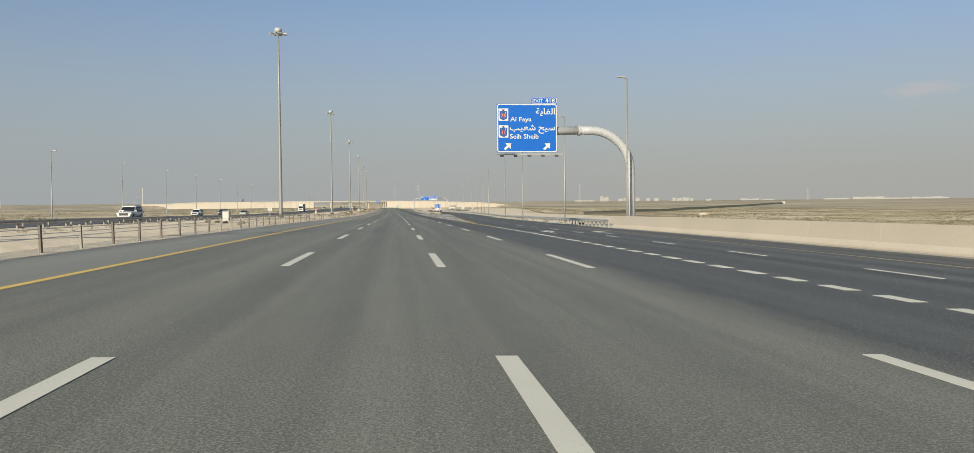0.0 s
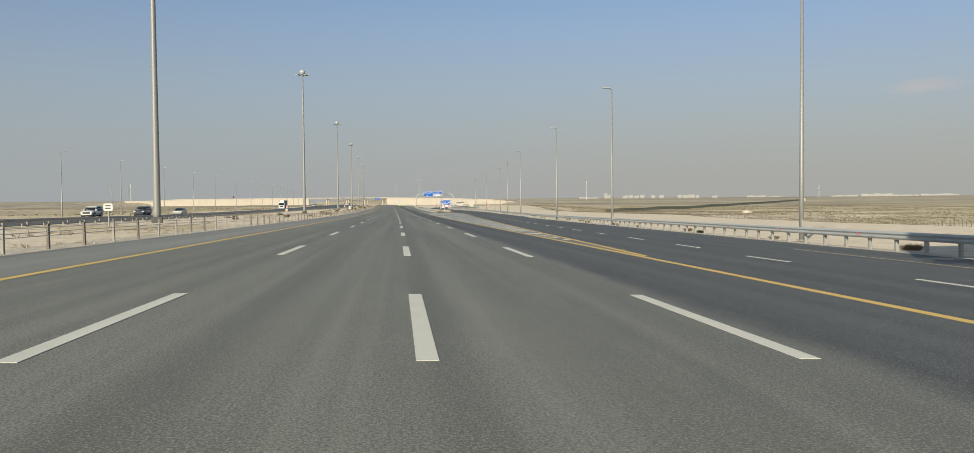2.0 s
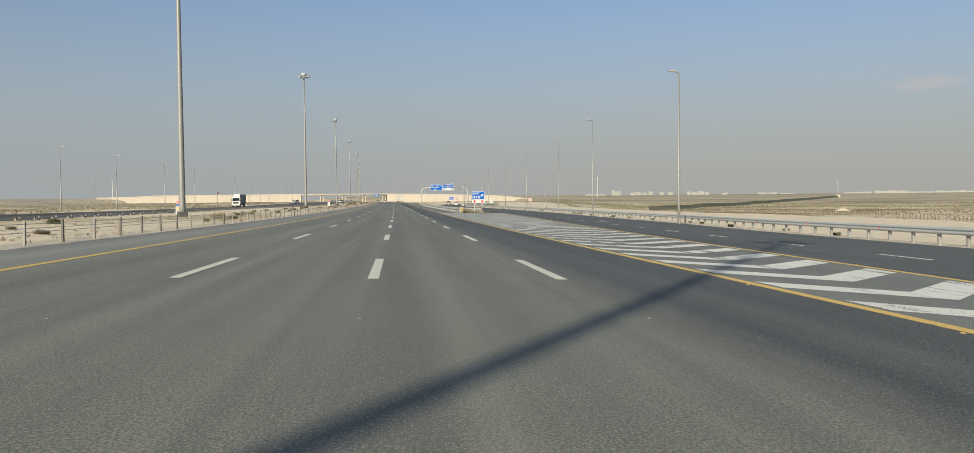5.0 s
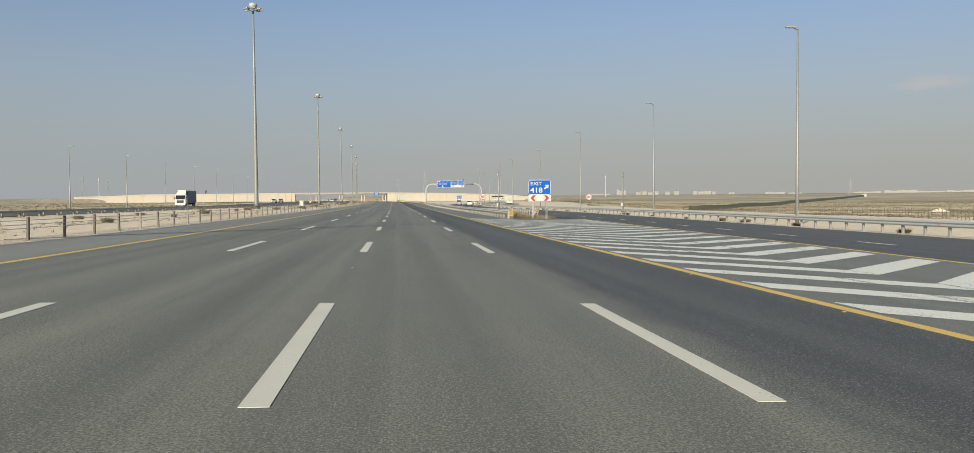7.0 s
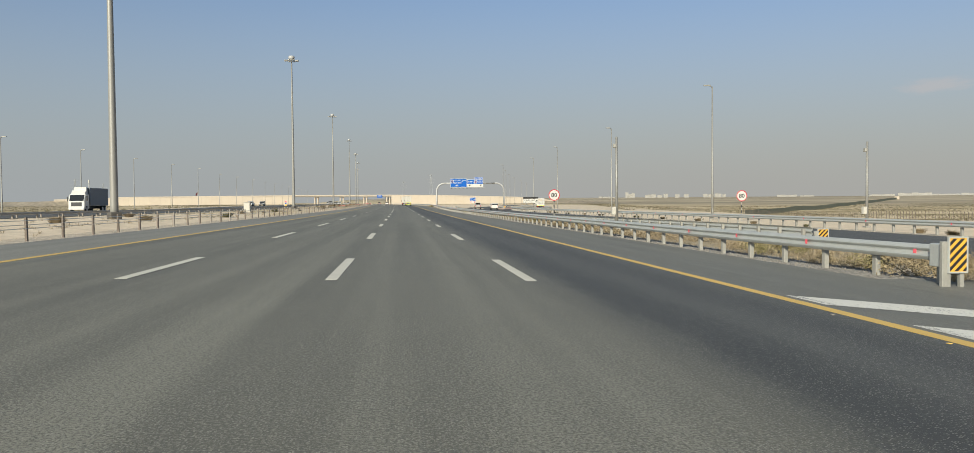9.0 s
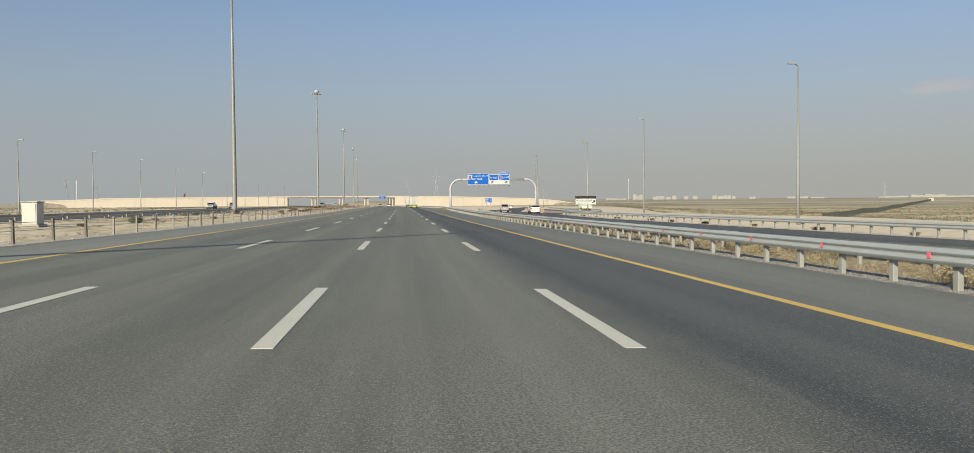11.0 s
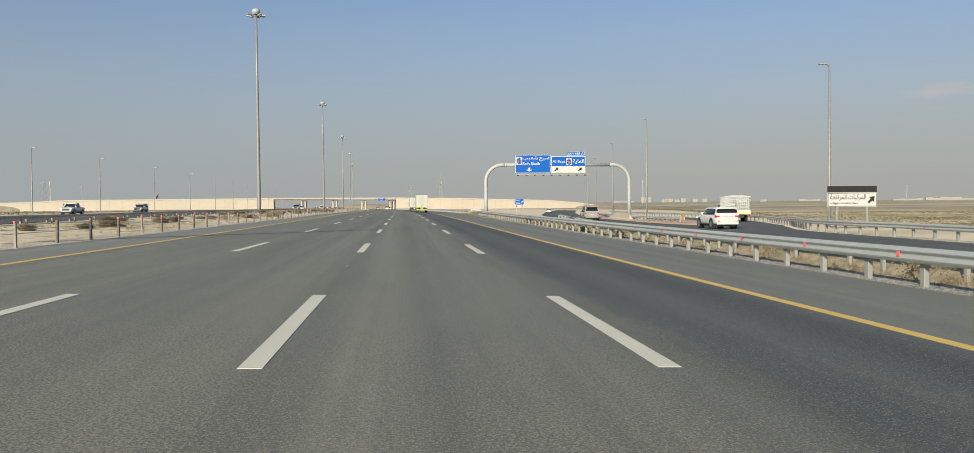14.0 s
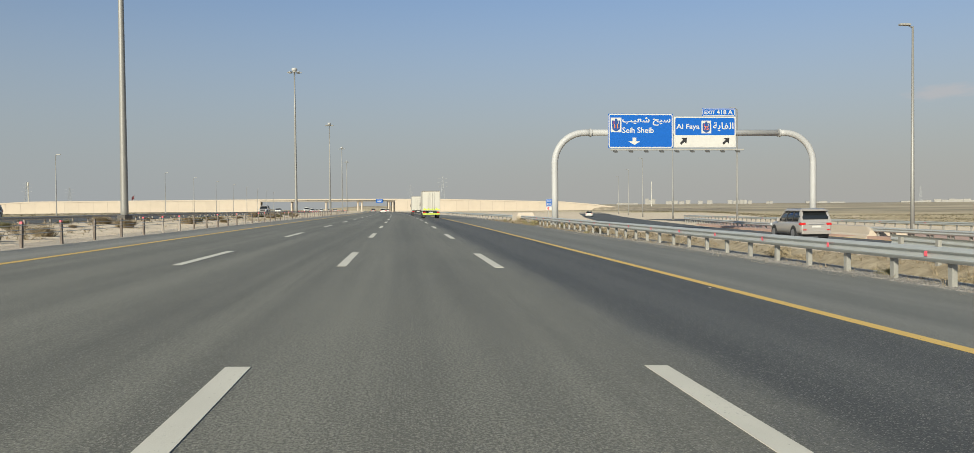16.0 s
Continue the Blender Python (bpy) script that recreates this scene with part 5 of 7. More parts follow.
def deck_top(o):
    return float(np.interp(o, (-330, -256, -232, -80, 14, 60, 140, 165, 180, 215), (6.0, 7.2, 8.5, 9.0, 8.8, 8.2, 5.9, 3.6, 1.4, 0.2)))


def wall_run(o0, o1, step):
    n = int(round((o1 - o0) / step))
    for i in range(n):
        a, b = o0 + step * i, o0 + step * (i + 1) - 0.12
        ha, hb = deck_top(a) - 0.7, deck_top(b) - 0.7
        d = 0.02 * (i % 3)
        bm = bmesh.new()
        pts = [(a, -0.5), (b, -0.5), (b, hb), (a, ha)]
        prism(bm, pts, 0.0 - d, 0.5)
        part("wall_panel", bm, CONCRETE, overpass)
        bm = prism(bmesh.new(), [(a, ha + 0.02), (b + 0.12, hb + 0.02), (b + 0.12, hb + 0.9), (a, ha + 0.9)], -0.25, 0.3)
        part("parapet", bm, CONCRETE, overpass)
        part("joint_pilaster", boxed(b - 0.02, b + 0.14, -0.06, 0.3, -0.5, min(ha, hb)), CONCRETE_GREY, overpass)


wall_run(-291.6, -80.0, 9.2)
wall_run(14.0, 183.0, 8.9)
for a, b in ((-80.0, -57.5), (-57.5, -33.5), (-33.5, -11.0), (-11.0, 14.0)):
    za, zb = deck_top(a), deck_top(b)
    bmd = prism(bmesh.new(), [(a, za - 1.55), (b, zb - 1.55), (b, zb - 0.72), (a, za - 0.72)], 0.5, 14.0)
    part("girder", bmd, CONCRETE_GREY, overpass)
    bmd = prism(bmesh.new(), [(a, za - 0.70), (b, zb - 0.70), (b, zb + 0.25), (a, za + 0.25)], -0.3, 0.5)
    part("parapet", bmd, CONCRETE, overpass)
for run in (((-262.0, 5.2, -0.4), (-280.0, 5.6, -6.0), (-310.0, 5.0, -22.0), (-345.0, 4.2, -30.0), (-430.0, 3.2, -24.0), (-560.0, 1.8, -12.0), (-700.0, 0.4, -3.0), (-760.0, -0.5, -2.0)), ((160.0, 2.6, 0.1), (172.0, 2.2, -3.0), (185.0, 1.8, -6.0), (215.0, 1.0, -4.0), (280.0, -0.3, -2.0))):
    e = bmesh.new()
    rows_ = [[e.verts.new((o, y, z)) for y, z in ((f, -0.6), (max(0.6, f * 0.05), h), (13.0, h), (14.0 - f, -0.6))] for o, h, f in run]
    for p, q in zip(rows_, rows_[1:]):
        for i in range(3):
            e.faces.new((p[i], p[i + 1], q[i + 1], q[i]))
    e.faces.new(rows_[0])
    e.faces.new(rows_[-1][::-1])
    bmesh.ops.subdivide_edges(e, edges=e.edges[:], cuts=6, use_grid_fill=True)
    for v in e.verts:
        if v.co.y < 0:
            v.co.z += 0.3 * noise.noise(v.co * 0.12)
    bmesh.ops.recalc_face_normals(e, faces=e.faces)
    part("embankment", e, EARTH, overpass, "sloping brown earth embankment")
bmd = prism(bmesh.new(), [(-254, 7.8), (-80, deck_top(-80) - 0.75), (14, deck_top(14) - 0.75), (140, deck_top(140) - 0.75), (190, 0.0), (190, -0.4), (140, deck_top(140) - 1.2), (14, deck_top(14) - 1.5), (-80, deck_top(-80) - 1.5), (-254, 6.4)], 0.52, 13.6)
part("deck", bmd, CONCRETE_GREY, overpass)
for o in (-57.5, -33.5, -11.0, 11.0):
    for y in (2.5, 7.0, 11.5):
        for dx in (-1.4, 1.4):
            part("pier", tubed([(o + dx, y, -0.4), (o + dx, y, deck_top(o) - 1.9)], 0.65, 12), CONCRETE, overpass)
    part("pier_cap", boxed(o - 2.3, o + 2.3, 1.2, 12.8, deck_top(o) - 2.0, deck_top(o) - 1.56, bevel=0.05), CONCRETE, overpass)
for o, side in ((-80.0, -1), (14.0, 1)):
    part("abutment", boxed(min(o, o + side * 2), max(o, o + side * 2), 0.52, 13.5, -0.4, deck_top(o) - 1.56), CONCRETE_GREY, overpass)
far_board = thing("bridge_sign", stand(BR_S - 0.6, 2.7, 6.2), "blue sign board fixed to the bridge parapet", "road sign", "road signs")
fb = plate("sign_panel", 4.8, 2.6, 0, 1.4, BLUE, far_board)
plate("text_bar", 3.4, 0.4, 0, 2.0, SIGN_WHITE, fb, -0.032, 0.05, 0.01)
plate("text_bar", 2.8, 0.35, 0, 0.9, SIGN_WHITE, fb, -0.032, 0.05, 0.01)
part("hanger", boxed(-2.0, 2.0, 0.01, 0.30, 1.0, 1.5), GALV_POST, far_board)


# ---- vehicles ----
def wheel(parent, x, y, r, w):
    t = part("wheel", tubed([(x - w / 2, y, r), (x - w / 2 + 0.03, y, r), (x + w / 2 - 0.03, y, r), (x + w / 2, y, r)], [r - 0.04, r, r, r - 0.04], 22), RUBBER, parent, "black tyre")
    side = 1 if x > 0 else -1
    f = x + side * (w / 2)
    rim = part("rim", tubed([(f - side * 0.02, y, r), (f + side * 0.008, y, r)], r * 0.66, 18), RIM, t, "alloy rim")
    return t, rim


def frustum(bm, low, high, z0, z1):
    """A block whose foot and top are rectangles (x0, x1, y0, y1)."""
    def rect(r, z):
        return [bm.verts.new(c) for c in ((r[0], r[2], z), (r[1], r[2], z), (r[1], r[3], z), (r[0], r[3], z))]
    a, b = rect(low, z0), rect(high, z1)
    bm.faces.new(a[::-1])
    bm.faces.new(b)
    for i in range(4):
        j = (i + 1) % 4
        bm.faces.new((a[i], a[j], b[j], b[i]))
    return bm


def layered(levels):
    """A closed shell through rounded rectangles ((x0, x1, y0, y1), z, radius), from the lowest up."""
    bm = bmesh.new()
    rings = []
    for (x0, x1, y0, y1), z, r in levels:
        outline = shifted(round_rect(x1 - x0, y1 - y0, r, 4), (x0 + x1) / 2, (y0 + y1) / 2)
        rings.append([bm.verts.new((x, y, z)) for x, y in outline])
    for p_, q_ in zip(rings, rings[1:]):
        for i in range(len(p_)):
            j = (i + 1) % len(p_)
            bm.faces.new((p_[i], p_[j], q_[j], q_[i]))
    bm.faces.new(rings[0][::-1])
    bm.faces.new(rings[-1])
    bmesh.ops.recalc_face_normals(bm, faces=bm.faces)
    return bm


def big_suv(m, paint, label, group, length=5.15, width=1.98, height=1.90, pickup=False):
    """A large off-road estate; its nose points to +y."""
    t = thing("suv_car", m, label, "car", group)
    hw, hl = width / 2, length / 2
    stations = ((0.0, 0.84, 0.52, 0.96), (0.05, 0.91, 0.45, 1.07), (0.18, 0.965, 0.41, 1.12), (0.5, 0.99, 0.38, 1.135), (1.5, 1.0, 0.36, 1.14), (length - 1.75, 1.0, 0.36, 1.14), (length - 1.3, 0.995, 0.36, 1.13), (length - 0.75, 0.98, 0.37, 1.095), (length - 0.32, 0.94, 0.38, 1.03), (length - 0.10, 0.86, 0.42, 0.93), (length, 0.76, 0.50, 0.82))
    bm = bmesh.new()
    rings = []
    for y, kw, zb, zt in stations:
        w, h = hw * kw, zt - zb
        right = [(0.0, zb), (0.82 * w, zb), (0.95 * w, zb + 0.05), (w, zb + 0.26 * h), (w, zb + 0.62 * h), (0.985 * w, zb + 0.82 * h), (0.95 * w, zt - 0.05), (0.86 * w, zt - 0.005), (0.45 * w, zt + 0.02), (0.0, zt + 0.025)]
        rings.append([bm.verts.new((x, y - hl, z)) for x, z in right + [(-x, z) for x, z in right[-2:0:-1]]])
    for p_, q_ in zip(rings, rings[1:]):
        for i in range(len(p_)):
            j = (i + 1) % len(p_)
            bm.faces.new((p_[i], p_[j], q_[j], q_[i]))
    bm.faces.new(rings[0])
    bm.faces.new(rings[-1][::-1])
    bmesh.ops.recalc_face_normals(bm, faces=bm.faces)
    part("body", bm, paint, t, smooth=True)
    cab0 = -hl + (0.10 if not pickup else 1.75)
    cabin = (-hw * 0.93, hw * 0.93, cab0, hl - 1.45)
    roof = (-hw * 0.77, hw * 0.77, cab0 + 0.32, hl - 2.30)
    part("window_glass", layered(((cabin, 1.09, 0.10), ((-hw * 0.885, hw * 0.885, cab0 + 0.10, hl - 1.82), 1.42, 0.14), (roof, height - 0.11, 0.20))), GLASS, t, "dark tinted windows", True)
    top = (roof[0] - 0.05, roof[1] + 0.05, roof[2] - 0.13, roof[3] + 0.10)
    inner = (roof[0] + 0.10, roof[1] - 0.10, roof[2] + 0.15, roof[3] - 0.25)
    part("roof", layered((((top[0] - 0.01, top[1] + 0.01, top[2] - 0.02, top[3] + 0.04), height - 0.17, 0.20), (top, height - 0.09, 0.20), ((top[0] + 0.06, top[1] - 0.06, top[2] + 0.06, top[3] - 0.10), height - 0.03, 0.22), (inner, height, 0.25))), paint, t, "", True)
    part("spoiler", boxed(roof[0] - 0.02, roof[1] + 0.02, roof[2] - 0.30, roof[2] - 0.05, height - 0.15, height - 0.08, bevel=0.025), paint, t)
    part("hatch", frustum(bmesh.new(), (-hw * 0.90, hw * 0.90, cab0 - 0.04, cab0 + 0.1), (-hw * 0.86, hw * 0.86, cab0 + 0.04, cab0 + 0.14), 1.02, 1.24), paint, t)
    for sx in (-1, 1):
        part("rear_quarter", frustum(bmesh.new(), tuple(sorted((sx * hw * 0.955, sx * hw * 0.80))) + (cab0 - 0.02, cab0 + 0.30), tuple(sorted((sx * hw * 0.795, sx * hw * 0.68))) + (cab0 + 0.26, cab0 + 0.50), 1.08, height - 0.09), paint, t)
    for sx in (-1, 1):
        part("roof_rail", tubed([(sx * hw * 0.70, roof[2] + 0.1, height), (sx * hw * 0.70, roof[3] - 0.1, height)], 0.022, 6), RIM, t)
        for y0, y1 in ((cabin[2], roof[2]), (cabin[3], roof[3]), (cab0 + 1.25, cab0 + 1.22), (cab0 + 2.25, cab0 + 2.16)):
            part("pillar", tubed([(sx * hw * 0.935, y0, 1.08), (sx * hw * 0.775, y1, height - 0.09)], 0.05, 6), paint if y0 in (cabin[2], cabin[3]) else TRIM, t)
        part("mirror", boxed(sx * (hw + 0.02) - 0.10, sx * (hw + 0.02) + 0.10, hl - 1.75, hl - 1.60, 1.08, 1.28, bevel=0.03), paint, t)
        part("tail_lamp", boxed(sx * hw * 0.79 - 0.19, sx * hw * 0.79 + 0.14, -hl - 0.005, -hl + 0.30, 0.90, 1.05, bevel=0.03), TAIL, t)
        part("headlamp", boxed(sx * hw * 0.74 - 0.2, sx * hw * 0.74 + 0.2, hl - 0.20, hl - 0.02, 0.80, 0.95, bevel=0.03), HEAD, t)
        part("sill", boxed(sx * hw - 0.12, sx * hw + 0.03, -0.95, 1.05, 0.34, 0.42, bevel=0.02), TRIM, t)
        part("window_strip", tubed([(sx * hw * 0.945, cab0 + 0.35, 1.125), (sx * hw * 0.95, hl - 1.75, 1.125)], 0.018, 6), RIM, t, "chrome strip below the windows")
        part("fog_lamp", boxed(sx * hw * 0.72 - 0.10, sx * hw * 0.72 + 0.10, -hl - 0.05, -hl + 0.06, 0.60, 0.66, bevel=0.015), TAIL, t)
        part("door_handle", boxed(sx * hw * 0.985 - 0.02, sx * hw * 0.985 + 0.02, 0.0, 0.2, 0.94, 0.98), RIM, t)
        for y in (hl - 0.95, -hl + 1.05):
            part("wheel_arch", tubed([(sx * (hw - 0.30), y, 0.41), (sx * (hw + 0.004), y, 0.41)], 0.475, 20), TRIM, t, "black wheel arch")
            wheel(t, sx * (hw - 0.11), y, 0.40, 0.27)
    part("grille", boxed(-0.55, 0.55, hl - 0.06, hl + 0.012, 0.62, 0.92, bevel=0.02), TRIM, t)
    part("rear_bumper", boxed(-hw * 0.88, hw * 0.88, -hl - 0.05, -hl + 0.15, 0.36, 0.60, bevel=0.04), TRIM if pickup else paint, t)
    part("under_tray", boxed(-hw * 0.80, hw * 0.80, -hl + 0.2, hl - 0.3, 0.22, 0.40), TRIM, t)
    part("number_plate", boxed(-0.26, 0.26, -hl - 0.02, -hl + 0.02, 0.76, 0.88), SIGN_WHITE, t)
    part("chrome_strip", boxed(-0.45, 0.45, -hl - 0.015, -hl + 0.02, 0.93, 0.97), RIM, t)
    return t


def sedan(m, paint, label, group):
    t = thing("sedan_car", m, label, "car", group)
    side = [(-2.25, 0.35), (-2.28, 0.85), (-2.1, 0.98), (1.0, 0.98), (2.15, 0.82), (2.28, 0.5), (2.2, 0.28), (-2.1, 0.28)]
    bm = side_prism(bmesh.new(), side, -0.88, 0.88)
    bmesh.ops.bevel(bm, geom=list(bm.edges), offset=0.05, segments=2, affect="EDGES", clamp_overlap=True)
    part("body", bm, paint, t)
    part("window_glass", frustum(bmesh.new(), (-0.84, 0.84, -1.75, 1.15), (-0.62, 0.62, -1.05, 0.25), 0.96, 1.42), GLASS, t)
    part("roof", boxed(-0.64, 0.64, -1.08, 0.28, 1.40, 1.47, bevel=0.03), paint, t)
    for sx in (-1, 1):
        part("tail_lamp", boxed(sx * 0.66 - 0.18, sx * 0.66 + 0.18, -2.30, -2.2, 0.70, 0.86, bevel=0.02), TAIL, t)
        part("headlamp", boxed(sx * 0.66 - 0.18, sx * 0.66 + 0.18, 2.18, 2.29, 0.58, 0.72, bevel=0.02), HEAD, t)
        for y in (1.35, -1.35):
            wheel(t, sx * 0.78, y, 0.32, 0.22)
    part("number_plate", boxed(-0.26, 0.26, -2.30, -2.27, 0.5, 0.61), SIGN_WHITE, t)
    return t


def box_truck(m, label, group, long=6.2, hivis=True):
    """A box lorry seen from behind; its nose points to +y."""
    t = thing("box_truck", m, label, "truck", group)
    body = part("cargo_box", boxed(-1.22, 1.22, -long, 0.0, 1.05, 3.70, bevel=0.03), BOX_WHITE, t, "off-white cargo box with two rear doors")
    for sx in (-1, 1):
        part("rear_door", boxed(sx * 0.60 - 0.56, sx * 0.60 + 0.56, -long - 0.03, -long - 0.002, 1.12, 3.55, bevel=0.01), BOX_WHITE, body)
        for dx in (0.18, 0.42):
            part("lock_rod", tubed([(sx * dx, -long - 0.05, 1.15), (sx * dx, -long - 0.05, 3.5)], 0.022, 6), GALV_POST, body)
        part("corner_post", boxed(sx * 1.20 - 0.03, sx * 1.20 + 0.03, -long - 0.04, -long + 0.05, 1.0, 3.72), GALV_POST, body)
        part("tail_lamp", boxed(sx * 0.95 - 0.16, sx * 0.95 + 0.16, -long - 0.04, -long + 0.03, 0.74, 0.90, bevel=0.02), TAIL, t)
        for y in (1.1, -long + 1.5):
            wheel(t, sx * 0.98, y, 0.47, 0.30)
        part("mud_flap", boxed(sx * 0.95 - 0.22, sx * 0.95 + 0.22, -long + 0.7, -long + 0.72, 0.18, 0.75), TRIM, t)
    part("top_rail", boxed(-1.24, 1.24, -long - 0.05, -long + 0.06, 3.68, 3.74), RUSTY if hivis else GALV_POST, body, "dark red-brown top edge")
    if hivis:
        part("hivis_band", boxed(-1.20, 1.20, -long - 0.036, -long - 0.031, 1.12, 1.25), HIVIS, body, "yellow-green reflective band")
        for k in range(4):
            part("hivis_bar", boxed(-1.0 + 0.55 * k, -0.8 + 0.55 * k, -long - 0.036, -long - 0.031, 1.25, 1.42), HIVIS, body)
    part("under_bar", boxed(-1.15, 1.15, -long - 0.02, -long + 0.08, 0.50, 0.68, bevel=0.02), HIVIS if hivis else TRIM, t, "rear under-run bar")
    part("chassis", boxed(-0.45, 0.45, -long + 0.1, 1.6, 0.55, 1.02), TRIM, t)
    bm = side_prism(bmesh.new(), [(0.15, 0.65), (0.15, 2.75), (0.5, 2.85), (1.55, 2.70), (1.95, 1.75), (2.0, 0.65)], -1.08, 1.08)
    bmesh.ops.bevel(bm, geom=list(bm.edges), offset=0.05, segments=2, affect="EDGES", clamp_overlap=True)
    cab = part("cab", bm, CAR_WHITE, t, "white driver's cab")
    part("windscreen", side_prism(bmesh.new(), [(1.57, 2.6), (1.60, 2.62), (1.98, 1.76), (1.94, 1.75)], -0.95, 0.95), GLASS, cab)
    for sx in (-1, 1):
        part("side_window", boxed(sx * 1.085 - 0.006, sx * 1.085 + 0.006, 0.6, 1.45, 1.75, 2.45), GLASS, cab)
        part("mirror", boxed(sx * 1.28 - 0.05, sx * 1.28 + 0.05, 1.55, 1.68, 1.75, 2.25), TRIM, cab)
    part("number_plate", boxed(-0.26, 0.26, -long - 0.055, -long - 0.04, 0.76, 0.88), SIGN_WHITE, t)
    return t


def refrigerated_lorry(m, label, group):
    """A cab-over lorry seen from the front; its nose points to +y."""
    t = thing("lorry", m, label, "truck", group)
    part("cargo_box", boxed(-1.25, 1.25, -8.0, -0.1, 1.0, 3.75, bevel=0.03), BOX_GREY, t, "dark grey cargo box")
    part("cooling_unit", boxed(-0.9, 0.9, -0.1, 0.45, 2.85, 3.85, bevel=0.06), CAR_WHITE, t, "white cooling unit over the cab")
    bm = side_prism(bmesh.new(), [(0.1, 0.55), (0.1, 2.75), (1.6, 2.78), (2.1, 1.75), (2.15, 0.5)], -1.15, 1.15)
    bmesh.ops.bevel(bm, geom=list(bm.edges), offset=0.06, segments=2, affect="EDGES", clamp_overlap=True)
    cab = part("cab", bm, CAR_WHITE, t, "white cab")
    part("windscreen", side_prism(bmesh.new(), [(1.66, 2.66), (1.70, 2.66), (2.13, 1.77), (2.09, 1.75)], -1.02, 1.02), GLASS, cab)
    part("grille", boxed(-0.75, 0.75, 2.12, 2.18, 0.95, 1.55, bevel=0.02), TRIM, cab)
    part("bumper", boxed(-1.12, 1.12, 1.95, 2.24, 0.42, 0.82, bevel=0.04), CAR_WHITE, cab)
    part("roof_fairing", side_prism(bmesh.new(), [(0.3, 2.74), (0.3, 3.35), (0.9, 3.35), (1.5, 2.76)], -1.0, 1.0), CAR_WHITE, cab)
    for sx in (-1, 1):
        part("headlamp", boxed(sx * 0.85 - 0.2, sx * 0.85 + 0.2, 2.2, 2.26, 0.55, 0.75, bevel=0.02), HEAD, cab)
        part("side_window", boxed(sx * 1.155 - 0.006, sx * 1.155 + 0.006, 0.6, 1.5, 1.75, 2.5), GLASS, cab)
        part("mirror", boxed(sx * 1.36 - 0.07, sx * 1.36 + 0.07, 1.75, 1.9, 1.7, 2.4), TRIM, cab)
        for y in (1.15, -5.6, -6.8):
            wheel(t, sx * 1.02, y, 0.50, 0.32)
    part("chassis", boxed(-0.45, 0.45, -7.8, 1.5, 0.55, 0.98), TRIM, t)
    return t


def cage_truck(m, label, group):
    t = thing("cage_truck", m, label, "truck", group)
    bed = part("bed", boxed(-1.2, 1.2, -5.2, 0.0, 1.05, 1.55, bevel=0.02), CAR_WHITE, t, "white drop-side bed")
    part("tail_board", boxed(-1.19, 1.19, -5.26, -5.205, 0.98, 1.56, bevel=0.01), SIGN_WHITE, bed)
    part("hivis_band", boxed(-1.15, 1.15, -5.275, -5.262, 1.02, 1.18), HIVIS, bed)
    cage = part("cage", boxed(-1.2, 1.2, -5.2, -5.16, 3.25, 3.32), CAR_WHITE, t, "tall white welded cage")
    def bar(a, b, r=0.017):
        part("cage_bar", tubed([a, b], r, 5), CAR_WHITE, cage)
    for z in (1.9, 2.25, 2.6, 2.95, 3.28):
        for x in (-1.19, 1.19):
            bar((x, -5.18, z), (x, -0.05, z))
        for y in (-5.18, -0.05):
            bar((-1.19, y, z), (1.19, y, z))
    for k in range(20):
        y = -5.18 + k * 5.13 / 19
        for x in (-1.19, 1.19):
            bar((x, y, 1.5), (x, y, 3.28 + (0.08 if k % 2 else 0)))
        if k % 3 == 0:
            bar((-1.19, y, 3.28), (0, y, 3.5))
            bar((0, y, 3.5), (1.19, y, 3.28))
    for k in range(10):
        x = -1.19 + k * 2.38 / 9
        for y in (-5.18, -0.05):
            bar((x, y, 1.5), (x, y, 3.28))
    for k in range(6):
        for x in (-1.19, 1.19):
            y = -5.1 + 0.85 * k
            bar((x, y, 1.6), (x, y + 0.8, 2.9))
    bm = side_prism(bmesh.new(), [(0.15, 0.65), (0.15, 2.45), (1.2, 2.45), (1.65, 1.65), (1.7, 0.6)], -1.02, 1.02)
    bmesh.ops.bevel(bm, geom=list(bm.edges), offset=0.05, segments=2, affect="EDGES", clamp_overlap=True)
    cab = part("cab", bm, CAR_WHITE, t, "white cab")
    for sx in (-1, 1):
        part("side_window", boxed(sx * 1.025 - 0.006, sx * 1.025 + 0.006, 0.5, 1.2, 1.6, 2.25), GLASS, cab)
        part("mirror", boxed(sx * 1.2 - 0.05, sx * 1.2 + 0.05, 1.3, 1.4, 1.6, 2.0), TRIM, cab)
        part("tail_lamp", boxed(sx * 0.95 - 0.15, sx * 0.95 + 0.15, -5.24, -5.15, 0.74, 0.9), TAIL, t)
        part("side_guard", boxed(sx * 1.1 - 0.02, sx * 1.1 + 0.02, -3.3, -0.4, 0.62, 0.80), HIVIS, t, "yellow-green striped side guard")
        for y in (0.85, -2.9, -4.0):
            wheel(t, sx * 0.95, y, 0.45, 0.30)
    part("chassis", boxed(-0.42, 0.42, -5.0, 1.2, 0.55, 1.03), TRIM, t)
    return t


